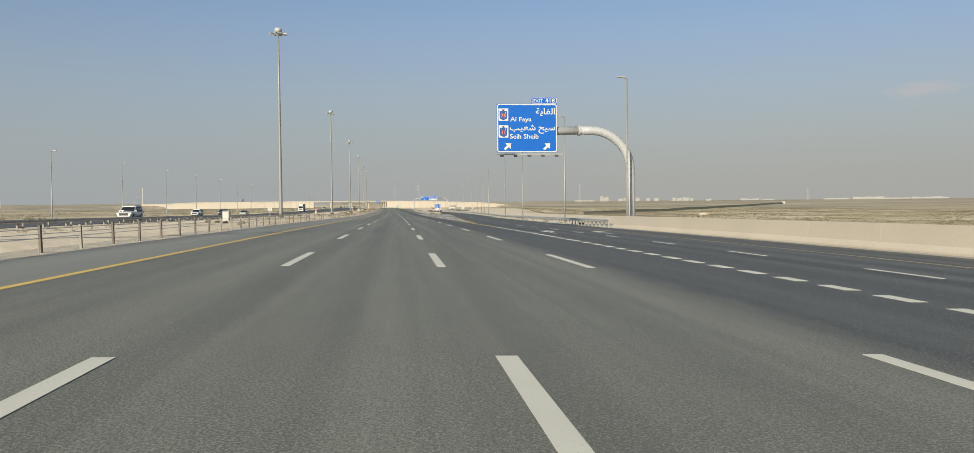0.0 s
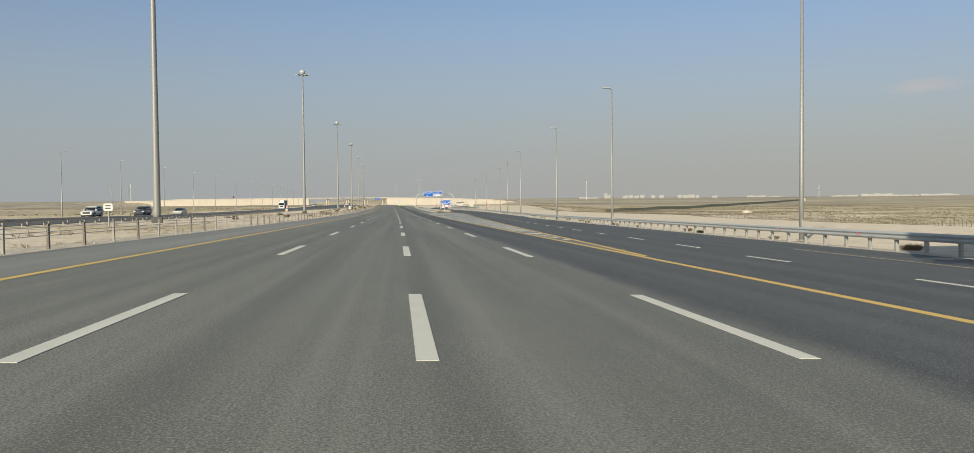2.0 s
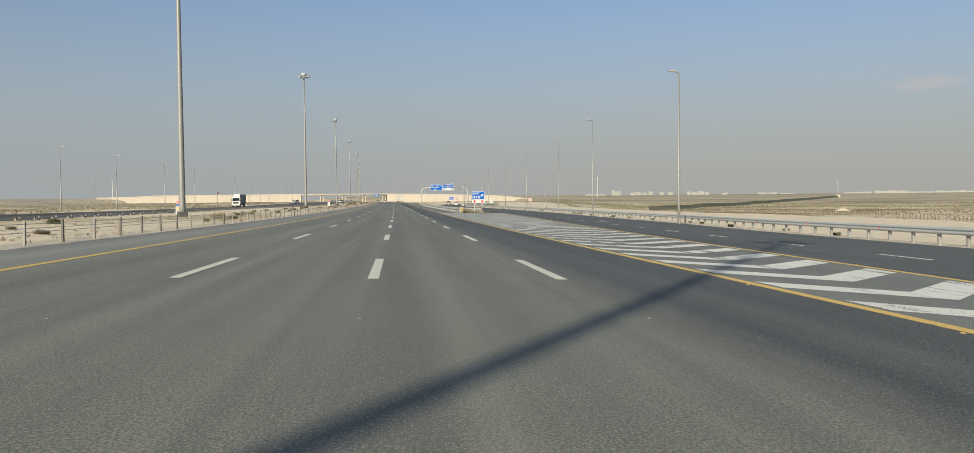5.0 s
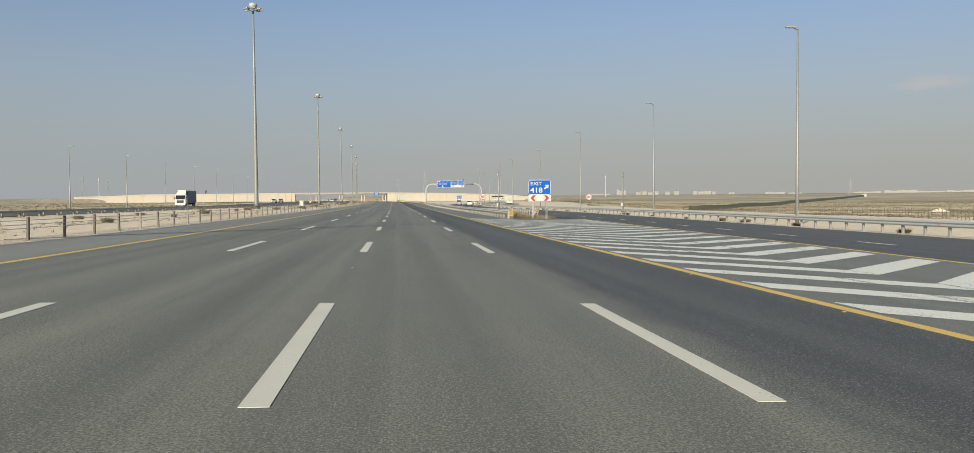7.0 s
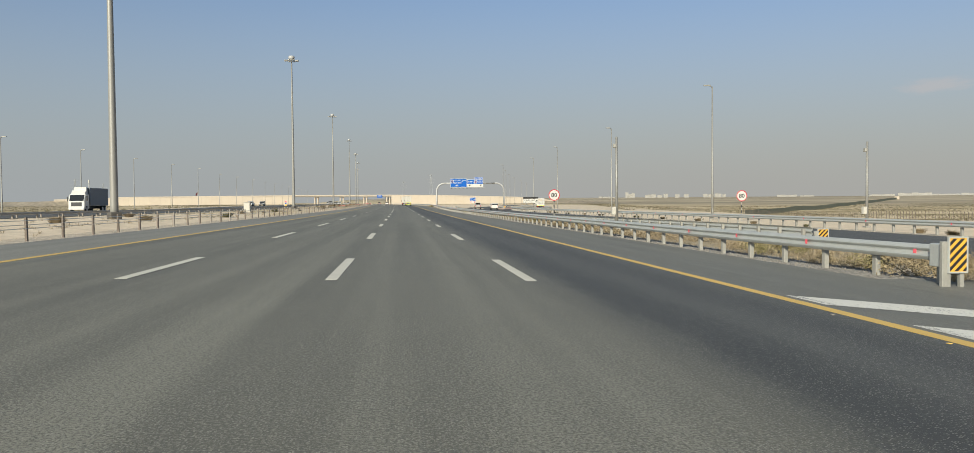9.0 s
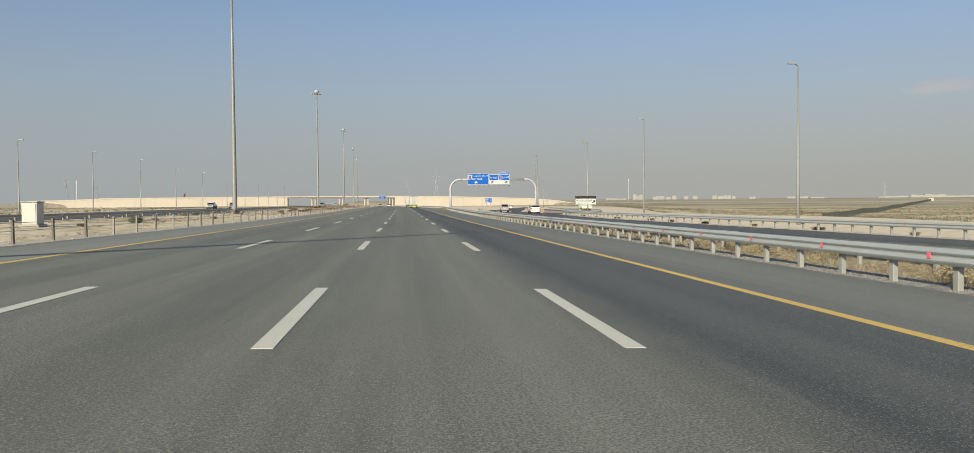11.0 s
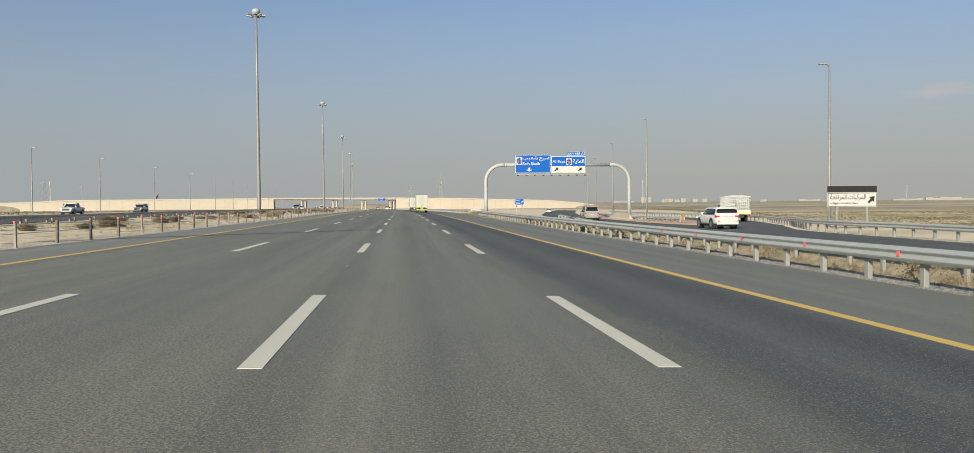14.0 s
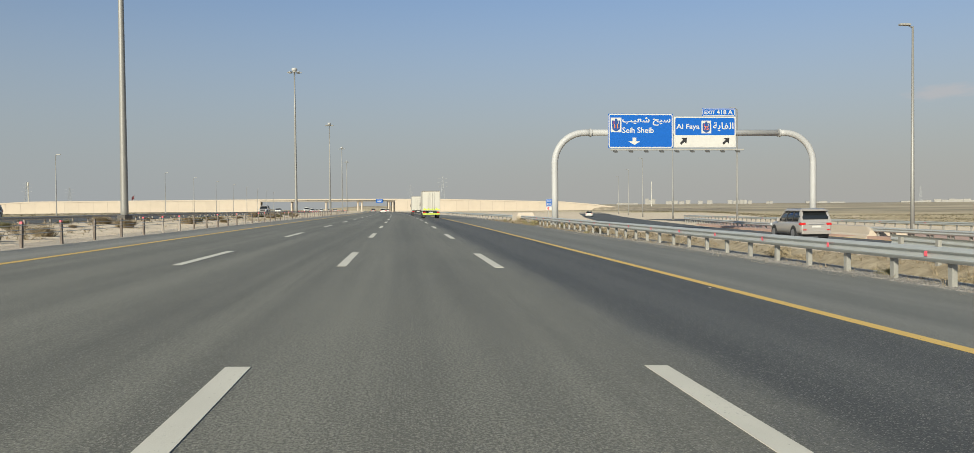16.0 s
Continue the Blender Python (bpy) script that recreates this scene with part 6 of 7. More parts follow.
big_suv(stand(545.8, 26.2, yaw=-4.5), CAR_SILVER, "silver beige estate off-roader driving on the slip road", "cars on the slip road")
big_suv(stand(499.5, 25.9, yaw=-2), CAR_WHITE, "white off-roader with dark windows on the slip road", "cars on the slip road", 4.85, 1.9, 1.70)
cage_truck(stand(546.5, 45.8, yaw=-3), "white cage truck turning onto the side slip road", "trucks")
box_truck(stand(616.0, 5.6), "white box truck with yellow-green rear markings on the motorway", "trucks")
box_truck(stand(664.0, 5.2), "plain white box truck further along the motorway", "trucks", 6.8, False)
big_suv(stand(103.0, -35.0, yaw=180), CAR_WHITE, "white off-roader driving on the opposite carriageway", "cars on the opposite carriageway", 5.05, 1.95, 1.87)
refrigerated_lorry(stand(417.0, -47.0, yaw=180), "white cab lorry with dark grey box on the opposite carriageway", "trucks")
big_suv(stand(563.0, -46.5, yaw=180) @ Matrix.Scale(0.94, 4), CAR_WHITE, "white pickup driving on the opposite carriageway", "cars on the opposite carriageway", 5.2, 1.9, 1.82, True)
big_suv(stand(604.0, -49.0, yaw=180) @ Matrix.Scale(0.94, 4), CAR_SILVER, "silver off-roader on the opposite carriageway", "cars on the opposite carriageway", 4.9, 1.9, 1.85)
big_suv(stand(196.0, -48.0, yaw=180), CAR_WHITE, "white off-roader driving on the opposite carriageway", "cars on the opposite carriageway", 5.0, 1.9, 1.8)
big_suv(stand(214.0, -45.5, yaw=180), CAR_DARK, "dark off-roader driving on the opposite carriageway", "cars on the opposite carriageway", 4.8, 1.9, 1.8)
sedan(stand(230.0, -43.0, yaw=180), CAR_SILVER, "silver saloon driving on the opposite carriageway", "cars on the opposite carriageway")
sedan(stand(760.0, -1.9), CAR_WHITE, "white saloon far ahead in the middle lane", "cars ahead")
sedan(stand(835.0, -5.4), CAR_SILVER, "silver saloon far ahead in the fast lane", "cars ahead")
sedan(stand(905.0, 1.8), CAR_WHITE, "white saloon far ahead under the bridge", "cars ahead")
sedan(stand(707.0, 51.0, yaw=-13), CAR_WHITE, "white saloon far off on the curving slip road", "cars on the slip road")
for k, (s_, o) in enumerate(((930, -27.0), (985, -42.0), (1015, -35.0), (1048, -46.0), (1062, -27.5), (1090, -38.0), (1140, -30.0), (1180, -44.0), (1230, -35.0), (700, -30.0), (760, -34.0), (820, -30.5), (905, -34.0), (965, -38.0), (1030, -31.0))):
    (big_suv if k % 2 else sedan)(stand(s_, o, yaw=180), CAR_WHITE if k % 3 else CAR_SILVER, "pale car far off on the opposite carriageway", "cars on the opposite carriageway")


# ---- median fittings ----
def cabinet(s, o, w, d, h, label):
    t = thing("utility_cabinet", stand(s, o), label, "cabinet", "utility cabinets")
    part("body", boxed(-w / 2, w / 2, -d / 2, d / 2, 0.12, h, bevel=0.02), BOX_WHITE, t)
    part("plinth", boxed(-w / 2 - 0.12, w / 2 + 0.12, -d / 2 - 0.12, d / 2 + 0.12, -0.15, 0.12, bevel=0.02), CONCRETE_GREY, t)
    part("lid", boxed(-w / 2 - 0.05, w / 2 + 0.05, -d / 2 - 0.05, d / 2 + 0.05, h, h + 0.06, bevel=0.015), GALV_POST, t)
    part("door", boxed(-w / 2 + 0.05, w / 2 - 0.05, -d / 2 - 0.025, -d / 2 - 0.002, 0.2, h - 0.08, bevel=0.008), BOX_WHITE, t)
    return t


cabinet(67.0, -15.9, 0.55, 0.75, 1.0, "off-white utility cabinet on the sandy median")


def cable_marker(s, o):
    """A narrow upright board in three colours beside a white stake."""
    t = thing("marker_board", stand(s, o), "narrow red, blue and yellow marker board beside a white stake", "marker", "marker boards")
    part("stake", boxed(-0.34, -0.22, -0.05, 0.05, -0.2, 0.95, bevel=0.01), SIGN_WHITE, t, "white stake")
    part("post", boxed(-0.05, 0.05, 0.0, 0.06, -0.2, 1.5), GALV_POST, t)
    board = part("board", boxed(-0.19, 0.19, -0.03, -0.002, 0.42, 1.72, bevel=0.01), SIGN_WHITE, t)
    for z0, z1, paint in ((1.30, 1.66, REFLECT), (0.95, 1.25, BLUE), (0.48, 0.90, YELLOW)):
        part("colour_field", boxed(-0.16, 0.16, -0.037, -0.032, z0, z1), paint, board)


cable_marker(264.0, -26.4)
cable_marker(474.0, -23.9)
cabinet(390.0, -17.6, 0.75, 0.85, 1.25, "large off-white utility cabinet on the median")



def detector_pole(s, o, label):
    t = thing("detector_pole", stand(s, o), label, "pole", "detector poles")
    part("pole", tubed([(0, 0, -0.2), (0, 0, 5.9)], [0.10, 0.08], 12), POLE, t, smooth=True)
    part("control_box", boxed(-0.32, -0.08, -0.15, 0.15, 0.9, 1.4, bevel=0.02), BOX_WHITE, t, "small white control box")
    part("detector", boxed(-0.22, -0.06, -0.12, 0.12, 5.2, 5.45, bevel=0.02), GALV_POST, t)
    part("base_plate", boxed(-0.2, 0.2, -0.2, 0.2, -0.04, 0.04), GALV_POST, t)


detector_pole(336.5, 15.1, "grey steel detector pole on the grass strip between guardrails")
detector_pole(338.7, 33.4, "grey steel detector pole behind the outer guardrail")


# ---- small median things ----
stub = thing("red_stub", stand(451.8, -11.5) @ Matrix.Scale(0.75, 4), "short red plastic marker stub on the gravel", "marker")
part("body", tubed([(0, 0, -0.03), (0, 0, 0.22), (0, 0, 0.26)], [0.075, 0.07, 0.03], 12), RED, stub)
part("cap", tubed([(0.01, 0, 0.26), (0.03, 0, 0.33)], [0.05, 0.045], 10), RED, stub)
flag = thing("flag_pole", stand(1130, -171, 6.5), "thin far pole with a dark red flag above the embankment wall", "flag pole")
part("pole", tubed([(0, 0, -7), (0, 0, 6.6)], 0.14, 8), POLE, flag)
bm = bmesh.new()
for y in (0.0, 0.05):
    rows_ = [[bm.verts.new((-0.1 - 0.4 * i, y + 0.25 * math.sin(i * 1.1), 6.4 - 0.45 * i + z)) for z in (0.0, -2.4)] for i in range(5)]
    for a, c in zip(rows_, rows_[1:]):
        bm.faces.new((a[0], a[1], c[1], c[0]))
part("flag", bm, FLAG, flag, "limp dark red flag")

# ---- sand heap ----
bm = bmesh.new()
bmesh.ops.create_grid(bm, x_segments=26, y_segments=26, size=6.0)
for v in bm.verts:
    d = v.co.length / 5.6
    v.co.z = max(-0.4, 1.25 * (1 - d) + 0.3 * noise.noise(v.co * 0.8) - 0.1 * d)
heap = tagged(new("sand_heap", mesh_of("sand_heap", bm, SAND, True)), "low heap of pale sand on the desert floor", "sand heap", kind="structure")
heap.matrix_basis = stand(497, 193, ground_lift(497, 193) - 0.1) @ Matrix.Diagonal((0.72, 0.72, 1.25, 1))

# ---- fence on the desert side ----
fence = thing("fence", stand(225, 131, ground_lift(225, 131)), "rusty wire fence on cranked posts across the desert", "fence", kind="structure")
f_inv = fence.matrix_basis.inverted()
FENCE_O = curve_fn((200, 132), (364, 132), (500, 138), (620, 147))
FPOST = mesh_of("fence_post", tubed([(0, 0, -0.2), (0, 0, 2.3), (-0.08, 0, 2.55), (-0.30, 0, 2.75)], [0.07, 0.065, 0.06, 0.05], 6), RUSTY)


def fence_foot(s):
    return at(s, FENCE_O(s), ground_lift(s, FENCE_O(s)) - 0.03)


for k in range(0, 275):
    s_ = 222.0 + 1.45 * k
    part("fence_post", FPOST, RUSTY, fence, m=f_inv @ Matrix.Translation(fence_foot(s_)) @ pose(0, 0, 0, random.uniform(-2, 2), random.uniform(-2, 2), 0))
for z in (0.3, 1.2, 2.1):
    part("wire", tube(bmesh.new(), [f_inv @ (fence_foot(s_) + Vector((0, 0, z))) for s_ in np.arange(222, 620, 6.0)], 0.014, 4), RUSTY, fence)


def plan_of(x, y):
    """The s, o of a place in the world."""
    s_ = y
    for _ in range(8):
        a = turn_at(s_)
        s_ += (y - float(np.interp(s_, STEP, LINE_Y))) * math.cos(a) - (x - float(np.interp(s_, STEP, LINE_X))) * math.sin(a)
    a = turn_at(s_)
    return s_, (x - float(np.interp(s_, STEP, LINE_X))) * math.cos(a) + (y - float(np.interp(s_, STEP, LINE_Y))) * math.sin(a)


def screen_fence():
    """A tall opaque mesh screen on posts that runs off into the desert from the fence corner."""
    t = thing("screen_fence", Matrix.Translation(fence_foot(629)), "tall dark olive mesh screen running off into the desert", "fence", kind="structure")
    inv = t.matrix_basis.inverted()
    n = 80
    first, last = Vector((140.2, 622.0, 0)), Vector((632.0, 1316.0, 0))
    feet = []
    for i in range(n + 1):
        q = first.lerp(last, (i / n) ** 1.5)
        s_, o = plan_of(q.x, q.y)
        feet.append(at(s_, o, ground_lift(s_, o) - 0.1))
    for i, (a, b) in enumerate(zip(feet, feet[1:])):
        d = (b - a) * 0.004
        h = 2.6 + 0.12 * noise.noise((i * 0.4, 0, 0))
        bm = bmesh.new()
        side = Vector((0.03, -0.03, 0))
        rows = [[bm.verts.new(inv @ q) for q in (c - side, c + side, c + side + Vector((0, 0, h)), c - side + Vector((0, 0, h)))] for c in (a + d, b - d)]
        for k in range(4):
            bm.faces.new((rows[0][k], rows[0][(k + 1) % 4], rows[1][(k + 1) % 4], rows[1][k]))
        bm.faces.new(rows[0][::-1])
        bm.faces.new(rows[1])
        part("mesh_panel", bm, MESH_GREEN, t)
        part("post", tubed([inv @ a, inv @ (a + Vector((0, 0, 2.75)))], 0.05, 6), RUSTY, t)
    end = part("end_block", boxed(-3, 3, -1, 1, -0.5, 4.0, bevel=0.05), CONCRETE, t, "small pale block at the far end of the screen")
    end.matrix_basis = inv @ Matrix.Translation(feet[-1])


screen_fence()


# ---- plants and stones ----
def tuft(bm, c, r, h, blades, rng, lean=0.8, wide=1.0):
    for _ in range(blades):
        a = rng.uniform(0, 2 * math.pi)
        d = r * rng.random() ** 0.5
        root = c + Vector((math.cos(a) * d * 0.5, math.sin(a) * d * 0.5, 0))
        a2 = a + rng.uniform(-0.7, 0.7)
        tip = root + Vector((math.cos(a2) * d * lean, math.sin(a2) * d * lean, h * rng.uniform(0.45, 1.0)))
        side = Vector((-math.sin(a2), math.cos(a2), 0)) * rng.uniform(0.012, 0.03) * (0.4 + h) * wide
        mid = (root + tip) / 2 + Vector((0, 0, h * 0.12))
        v = [bm.verts.new(q) for q in (root - side, root + side, mid + side * 0.8, mid - side * 0.8, tip)]
        bm.faces.new((v[0], v[1], v[2], v[3]))
        bm.faces.new((v[3], v[2], v[4]))


def bush_mesh(seed, r, h, blades, material):
    rng = random.Random(seed)
    bm = bmesh.new()
    for k in range(6):
        a = rng.uniform(0, 6.28)
        q = r * 0.5 * rng.random()
        tuft(bm, Vector((math.cos(a) * q, math.sin(a) * q, -0.03)), r * 0.7, h * rng.uniform(0.7, 1.05), blades // 6, rng, 1.1, 0.5)
    return mesh_of("bush", bm, material)


def shrub_mesh(seed, r, h, leaves, material):
    """A lumpy desert shrub: thin stems and many small leaf flakes in uneven clumps."""
    rg = random.Random(seed)
    bm = bmesh.new()
    clumps = [Vector((rg.gauss(0, 0.42) * r, rg.gauss(0, 0.42) * r, h * rg.uniform(0.22, 0.72))) for _ in range(9)]
    for c in clumps:
        tube(bm, [(c.x * 0.15, c.y * 0.15, -0.03), c * 0.6, c], [0.012, 0.008, 0.004], 4, cap=False)
        for _ in range(leaves // 9):
            d = Vector((rg.gauss(0, 1), rg.gauss(0, 1), rg.gauss(0, 0.75)))
            q = c + d * r * 0.2
            q.z = max(0.01, q.z)
            u = Vector((rg.uniform(-1, 1), rg.uniform(-1, 1), rg.uniform(-0.2, 1.2))).normalized() * rg.uniform(0.02, 0.07)
            w = u.cross(Vector((rg.uniform(-1, 1), rg.uniform(-1, 1), 0.3))).normalized() * rg.uniform(0.006, 0.014)
            bm.faces.new([bm.verts.new(v) for v in (q - w, q + u * 0.5 - w * 1.4, q + u, q + u * 0.5 + w * 1.4)])
    return mesh_of("bush", bm, material)


SHRUBS = [shrub_mesh(40 + k, 0.55, 0.62, 1300, (STRAW, DRY, OLIVE_STRAW, DRY_GREY, STRAW)[k]) for k in range(5)]
BUSHES = [bush_mesh(k, 0.55, 0.5, 900, (DRY_GREY, DRY, GREENISH, DRY_GREY)[k]) for k in range(4)]
rng = random.Random(12)
nose = [(299.4, 12.2, 0.9), (300.0, 12.9, 1.1), (299.7, 13.5, 0.8), (300.6, 13.9, 1.0), (301.0, 12.5, 1.2), (301.4, 13.2, 1.0), (300.2, 15.6, 0.8), (299.6, 15.9, 0.6), (302.5, 14.3, 1.1), (303.2, 12.9, 1.2), (304.0, 13.8, 1.1), (299.2, 14.3, 0.6)]
nose += [(301 + 290 * rng.random(), 12.1 + 2.3 * rng.random() ** 1.3, rng.uniform(0.45, 1.25)) for k in range(118)]
nose += [(330 + 190 * rng.random(), rng.uniform(13.5, 16.0), rng.uniform(0.5, 1.0)) for k in range(20)]
median = [(225.4, -14.1, 1.2), (225.0, -13.2, 0.7), (229.3, -14.3, 1.3), (231.0, -14.9, 0.9), (238.6, -15.8, 0.6), (246.3, -16.3, 0.7), (247.0, -15.5, 0.9), (249.0, -15.4, 0.9), (300.7, -16.7, 1.3), (504.9, -12.9, 1.0), (515.1, -12.4, 0.9), (521.4, -12.2, 1.2), (524.5, -12.4, 1.2), (528.0, -12.3, 1.3), (521.6, -11.2, 0.8), (62.0, -13.6, 0.5), (58.0, -13.2, 0.5)]
for k, (s_, o, sz) in enumerate(nose + median):
    b = new("dry_bush", SHRUBS[k % 5])
    b.matrix_basis = stand(s_, o, ground_lift(s_, o) + 0.01, rng.uniform(0, 360)) @ Matrix.Diagonal((sz, sz, sz * rng.uniform(0.7, 1.0), 1))
    tagged(b, ("straw-yellow dry shrub beside the guardrail", "pale brown dry shrub on the gravel", "olive and straw coloured desert shrub", "brown dead brush on the gravel verge", "straw-yellow dry shrub beside the guardrail")[k % 5], "bush", "dry bushes")
spots = [(20 + k * 9.5 + rng.uniform(-4, 4), rng.uniform(-21.5, -13.5), rng.uniform(0.5, 1.1)) for k in range(14, 62)]
spots += [(95 + k * 9.5 + rng.uniform(-4, 4), RAMP_RAIL(95 + k * 9.5) + rng.uniform(0.4, 1.6), rng.uniform(0.4, 0.9)) for k in range(40)]
spots += [(67.0 + rng.uniform(-1.5, 1.8), -16.0 + rng.uniform(-1.8, 1.6), 0.5) for k in range(4)]
spots += [(470 + k * 5.0 + rng.uniform(-2, 2), rng.uniform(-18, -12.5), rng.uniform(0.7, 1.4)) for k in range(34)]
for k, (s_, o, sz) in enumerate(spots):
    b = new("dry_bush", BUSHES[k % 4])
    b.matrix_basis = stand(s_, o, ground_lift(s_, o) + 0.01, rng.uniform(0, 360)) @ Matrix.Diagonal((sz, sz, sz * rng.uniform(0.7, 1.1), 1))
    tagged(b, ("brown dead brush on the gravel verge", "straw-coloured dry desert bush on the sand", "olive green desert shrub with dry twigs", "brown dead brush on the gravel verge")[k % 4], "bush", "dry bushes")
bm = bmesh.new()
rng = random.Random(5)
for k in range(11000):
    s_ = 303 + 297 * rng.random()
    o = rng.uniform(12.1, 17.6)
    if noise.noise((s_ * 0.12, o * 0.5, 2.0)) < rng.uniform(-0.5, 0.15):
        continue
    tuft(bm, at(s_, o, -0.05 + swale(s_, o)), 0.32, rng.uniform(0.08, 0.30), 18, rng, 1.1, 0.38)
tagged(new("dry_grass", mesh_of("dry_grass", bm, DRY)), "patchy straw-coloured dry grass between the two guardrails", "grass", kind="stuff")
bm = bmesh.new()
for k in range(9500):
    s_, o = 10 + 610 * rng.random(), rng.uniform(-22.5, -11.6)
    if noise.noise((s_ * 0.05, o * 0.3, 4.0)) < rng.uniform(-0.1, 0.45) - (0.25 if s_ > 430 else 0.0):
        continue
    tuft(bm, at(s_, o, ground_lift(s_, o) - 0.02), 0.18, rng.uniform(0.06, 0.22), 9, rng, 1.1, 0.8)
tagged(new("median_scrub", mesh_of("median_scrub", bm, DRY_GREY)), "thin brown tufts scattered over the sandy median", "scrub", kind="stuff")
bm = bmesh.new()
for k in range(62000):
    d = rng.random() ** 1.5
    s_, o = 180 + 760 * rng.random(), 133 + 330 * d
    g_ = noise.noise((s_ * 0.022, o * 0.045, 1.7))
    if g_ < rng.uniform(-0.5, 0.3):
        continue
    tuft(bm, at(s_, o, ground_lift(s_, o) - 0.04), rng.uniform(0.4, 1.0), rng.uniform(0.22, 0.55), 5, rng, 1.2, 5.0)
for k in range(16000):
    s_, o = 60 + 900 * rng.random(), -56 - 220 * rng.random() ** 1.3
    if noise.noise((s_ * 0.012, o * 0.04, 8.3)) < rng.uniform(-0.25, 0.35):
        continue
    tuft(bm, at(s_, o, ground_lift(s_, o) - 0.04), rng.uniform(0.35, 0.8), rng.uniform(0.2, 0.5), 4, rng, 1.2, 5.0)
tagged(new("desert_scrub", mesh_of("desert_scrub", bm, SCRUB)), "low grey-brown scrub dotted over the desert", "scrub", kind="stuff")


def stones(name, spots_, label, lo, hi, seed, material=ROCK):
    rg = random.Random(seed)
    bm = bmesh.new()
    for s_, o in spots_:
        r = lo + (hi - lo) * rg.random() ** 3
        c = at(s_, o, -0.018)
        ring = [bm.verts.new(c + Vector((r * rg.uniform(0.6, 1.2) * math.cos(a), r * rg.uniform(0.6, 1.2) * math.sin(a), 0))) for a in (0, 1.3, 2.5, 3.8, 5.1)]
        top = bm.verts.new(c + Vector((rg.uniform(-r, r) * 0.3, rg.uniform(-r, r) * 0.3, 0.02 + r * rg.uniform(0.3, 0.7))))
        for i in range(5):
            bm.faces.new((ring[i], ring[(i + 1) % 5], top))
    return tagged(new(name, mesh_of(name, bm, material)), label, "gravel", kind="stuff")


rng = random.Random(21)
stones("verge_gravel", [(303 + 245 * rng.random(), 11.05 + 1.5 * rng.random() ** 1.2 + (0.7 if k % 9 == 0 else 0)) for k in range(20000)], "grey gravel along the foot of the guardrail", 0.012, 0.045, 4)
stones("median_gravel", [(-5 + 560 * rng.random(), -10.75 - 1.6 * rng.random() ** 1.3) for k in range(4000)], "scattered sandy gravel along the edge of the median", 0.012, 0.05, 6, SAND_STONE)
stones("gore_gravel", [(300.3 + 3.5 * rng.random(), 11.6 + 5.4 * rng.random()) for k in range(900)], "broken gravel round the exit sign posts", 0.012, 0.04, 9)

# ---- far things ----
def far_building(x, y, w, h, d, floors, cols, label, z=2.0):
    """A far block made of several wings of uneven height."""
    t = thing("far_building", Matrix.Translation((x, y, z)) @ Matrix.Rotation(-math.atan2(x, y), 4, "Z"), label, "building", "far buildings")
    rg = random.Random(int(x))
    wings = max(1, min(5, int(w / 13)))
    for k in range(wings):
        x0, x1 = -w / 2 + w * k / wings, -w / 2 + w * (k + 1) / wings
        hk, yk = h * rg.uniform(0.62, 1.0), rg.uniform(0, 4)
        part("wing", boxed(x0 + 0.2, x1 - 0.2, yk, yk + d, -12, hk), FAR_WALL, t)
        part("roof", boxed(x0, x1, yk - 0.4, yk + d + 0.4, hk, hk + 0.5), FAR_WALL, t)
        n_c = max(1, int(round(cols / wings)))
        for i in range(floors):
            for j in range(n_c):
                cx = x0 + (x1 - x0) * (j + 0.5) / n_c
                cz = hk * (i + 0.55) / floors
                part("window", boxed(cx - (x1 - x0) / n_c * 0.27, cx + (x1 - x0) / n_c * 0.27, yk - 0.1, yk + 0.05, cz - hk / floors * 0.26, cz + hk / floors * 0.26), FAR_WINDOW, t)
    return t


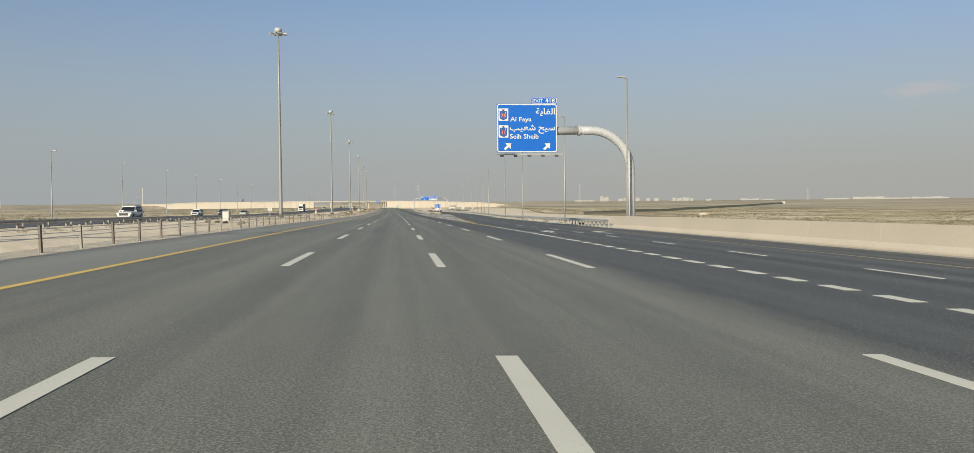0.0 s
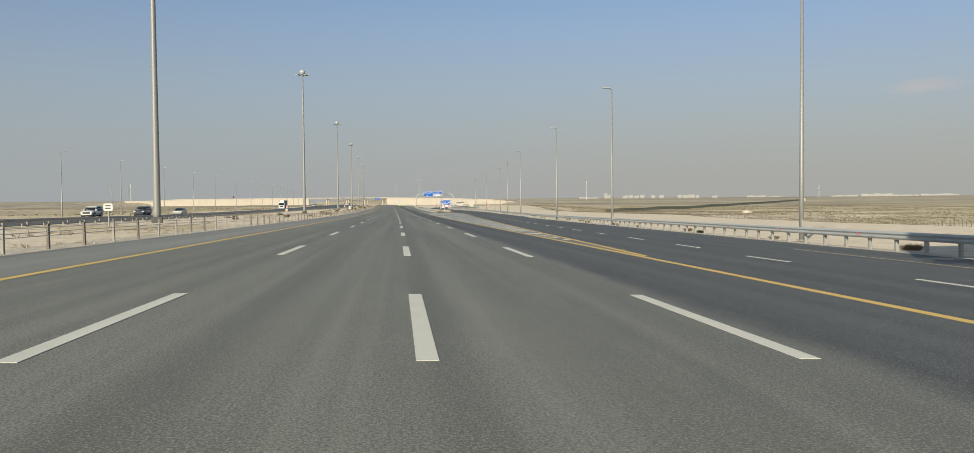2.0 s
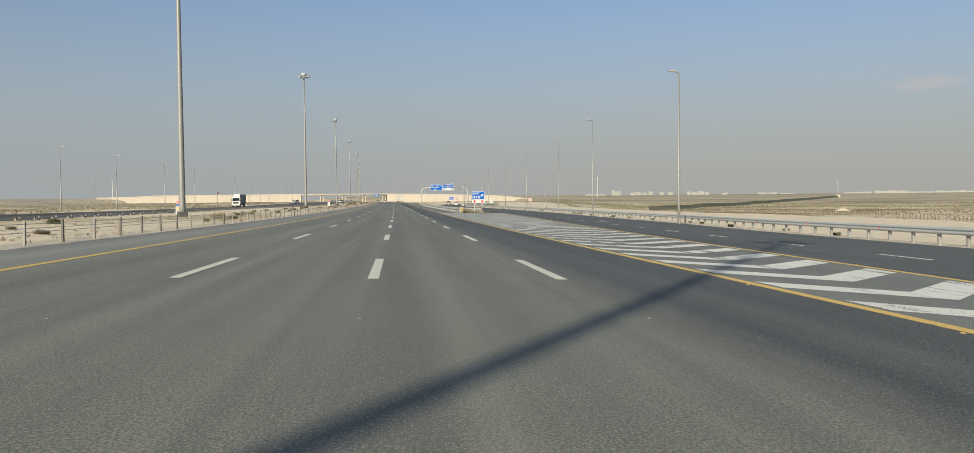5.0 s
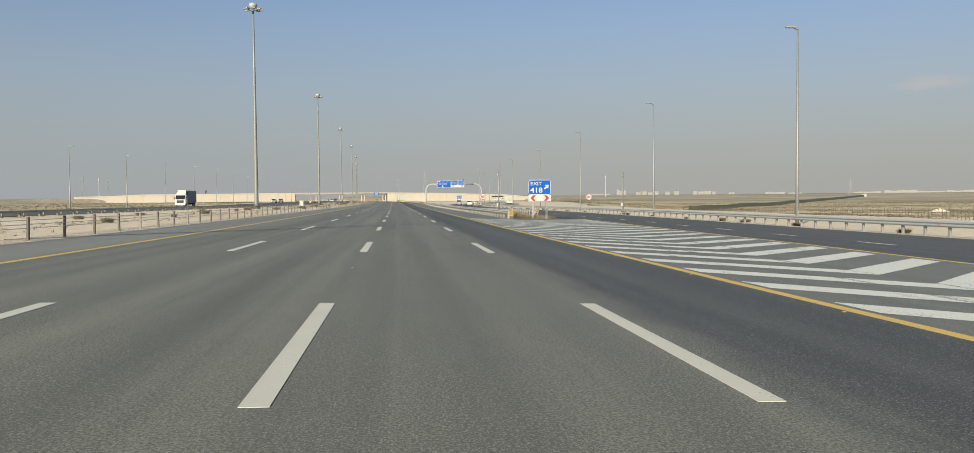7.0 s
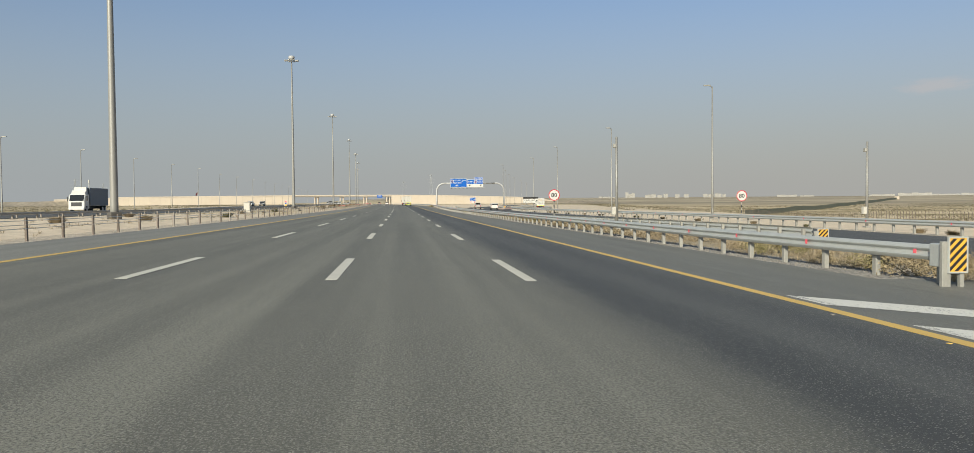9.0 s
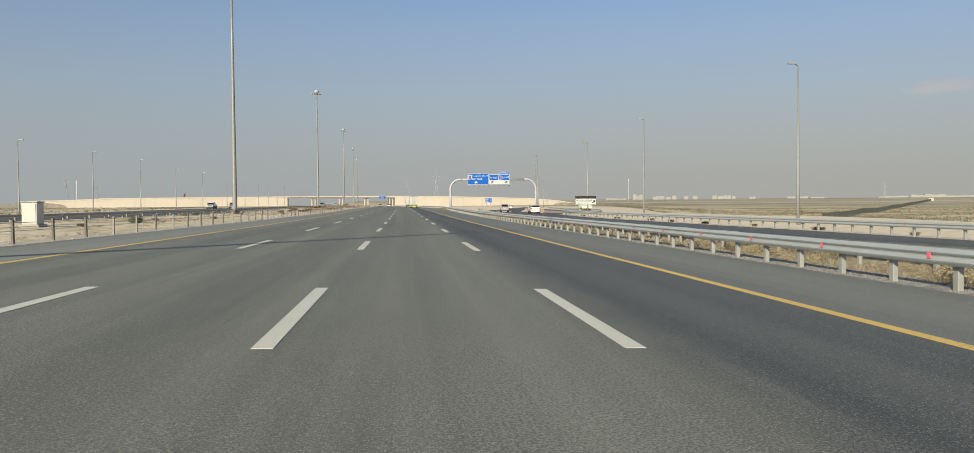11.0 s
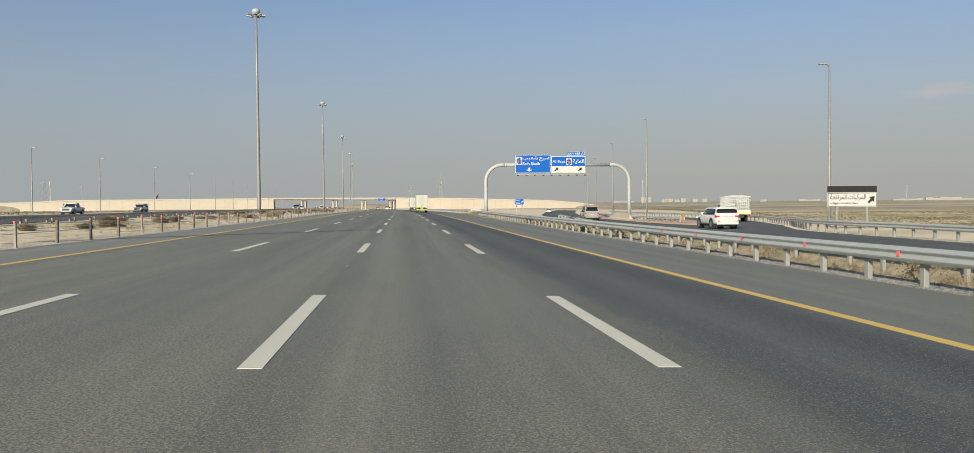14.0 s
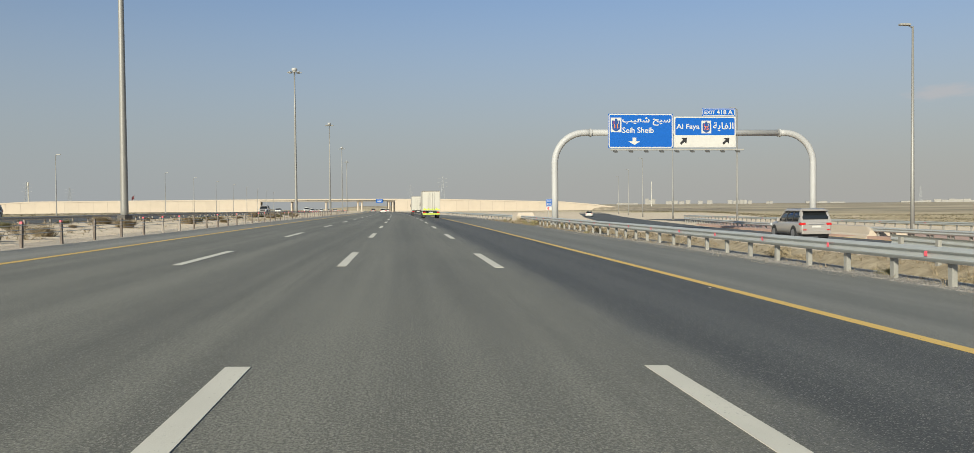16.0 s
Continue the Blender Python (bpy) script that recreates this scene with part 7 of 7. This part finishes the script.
FAR_Y = 4000.0
for x, w, h, fl_, co in ((1000, 42, 27, 8, 5), (1082, 26, 17, 5, 4), (1108, 24, 21, 6, 4), (1138, 22, 16, 5, 4), (1166, 20, 19, 6, 3), (1220, 20, 19, 6, 3), (1262, 22, 21, 6, 3), (1352, 20, 21, 6, 3), (1380, 26, 15, 4, 4), (1412, 30, 18, 5, 5), (1441, 16, 14, 4, 2), (1528, 26, 11, 3, 4)):
    far_building(x, FAR_Y, w, h, 20, fl_, co, "pale apartment block far off on the horizon", 13.5)
for x, w, h in ((1740, 88, 9), (1836, 60, 6), (2196, 120, 8), (2365, 142, 15), (2500, 150, 9), (2700, 170, 11), (900, 90, 7)):
    far_building(x, FAR_Y, w, h, 50, 1, 6, "low white warehouse far off on the horizon", 13.5)


def white_tower(x, y, z0, z1, label):
    t = thing("tower", Matrix.Translation((x, y, z0)), label, "tower", "far towers")
    part("shaft", tubed([(0, 0, -8), (0, 0, (z1 - z0) * 0.9)], [0.7, 0.5], 10), BOX_WHITE, t)
    part("head", tubed([(0, 0, (z1 - z0) * 0.88), (0, 0, z1 - z0)], [0.85, 0.85], 10), BOX_WHITE, t)


p_ = at(2050, 626)
white_tower(p_.x, p_.y, 5, 52, "slim white tower standing far off in the desert")
p_ = at(1534, -367)
white_tower(p_.x, p_.y, 1, 35, "slim white tower far off beyond the opposite carriageway")
white_tower(-860, 1900, 2, 30, "slim white tower far off against the haze")


def pylon(x, y, h, z):
    t = thing("pylon", Matrix.Translation((x, y, z)), "grey lattice power pylon in the haze", "pylon", "power pylons")
    bm = bmesh.new()
    def wd(k):
        return 4.2 * (1 - k) ** 1.3 + 0.6
    lv = [0, 0.2, 0.38, 0.54, 0.68, 0.80, 0.90, 1.0]
    cs = [(-1, -1), (1, -1), (1, 1), (-1, 1)]
    for a, b in zip(lv, lv[1:]):
        for i in range(4):
            c0, c1 = cs[i], cs[(i + 1) % 4]
            tube(bm, [(c0[0] * wd(a), c0[1] * wd(a), a * h - (6 if a == 0 else 0)), (c0[0] * wd(b), c0[1] * wd(b), b * h)], 0.13, 4)
            tube(bm, [(c0[0] * wd(a), c0[1] * wd(a), a * h), (c1[0] * wd(b), c1[1] * wd(b), b * h)], 0.08, 4)
            tube(bm, [(c1[0] * wd(a), c1[1] * wd(a), a * h), (c0[0] * wd(b), c0[1] * wd(b), b * h)], 0.08, 4)
    part("lattice", bm, HAZE_STEEL, t)
    for k in (0.68, 0.80, 0.92):
        part("cross_arm", tubed([(-8, 0, k * h), (0, 0, k * h + 1.2), (8, 0, k * h)], 0.14, 4), HAZE_STEEL, t)


for x, y, h in ((40, 1800, 52), (-12, 2150, 48), (-560, 1750, 45), (-620, 2050, 45), (1330, 2600, 50)):
    pylon(x, y, h, 0)
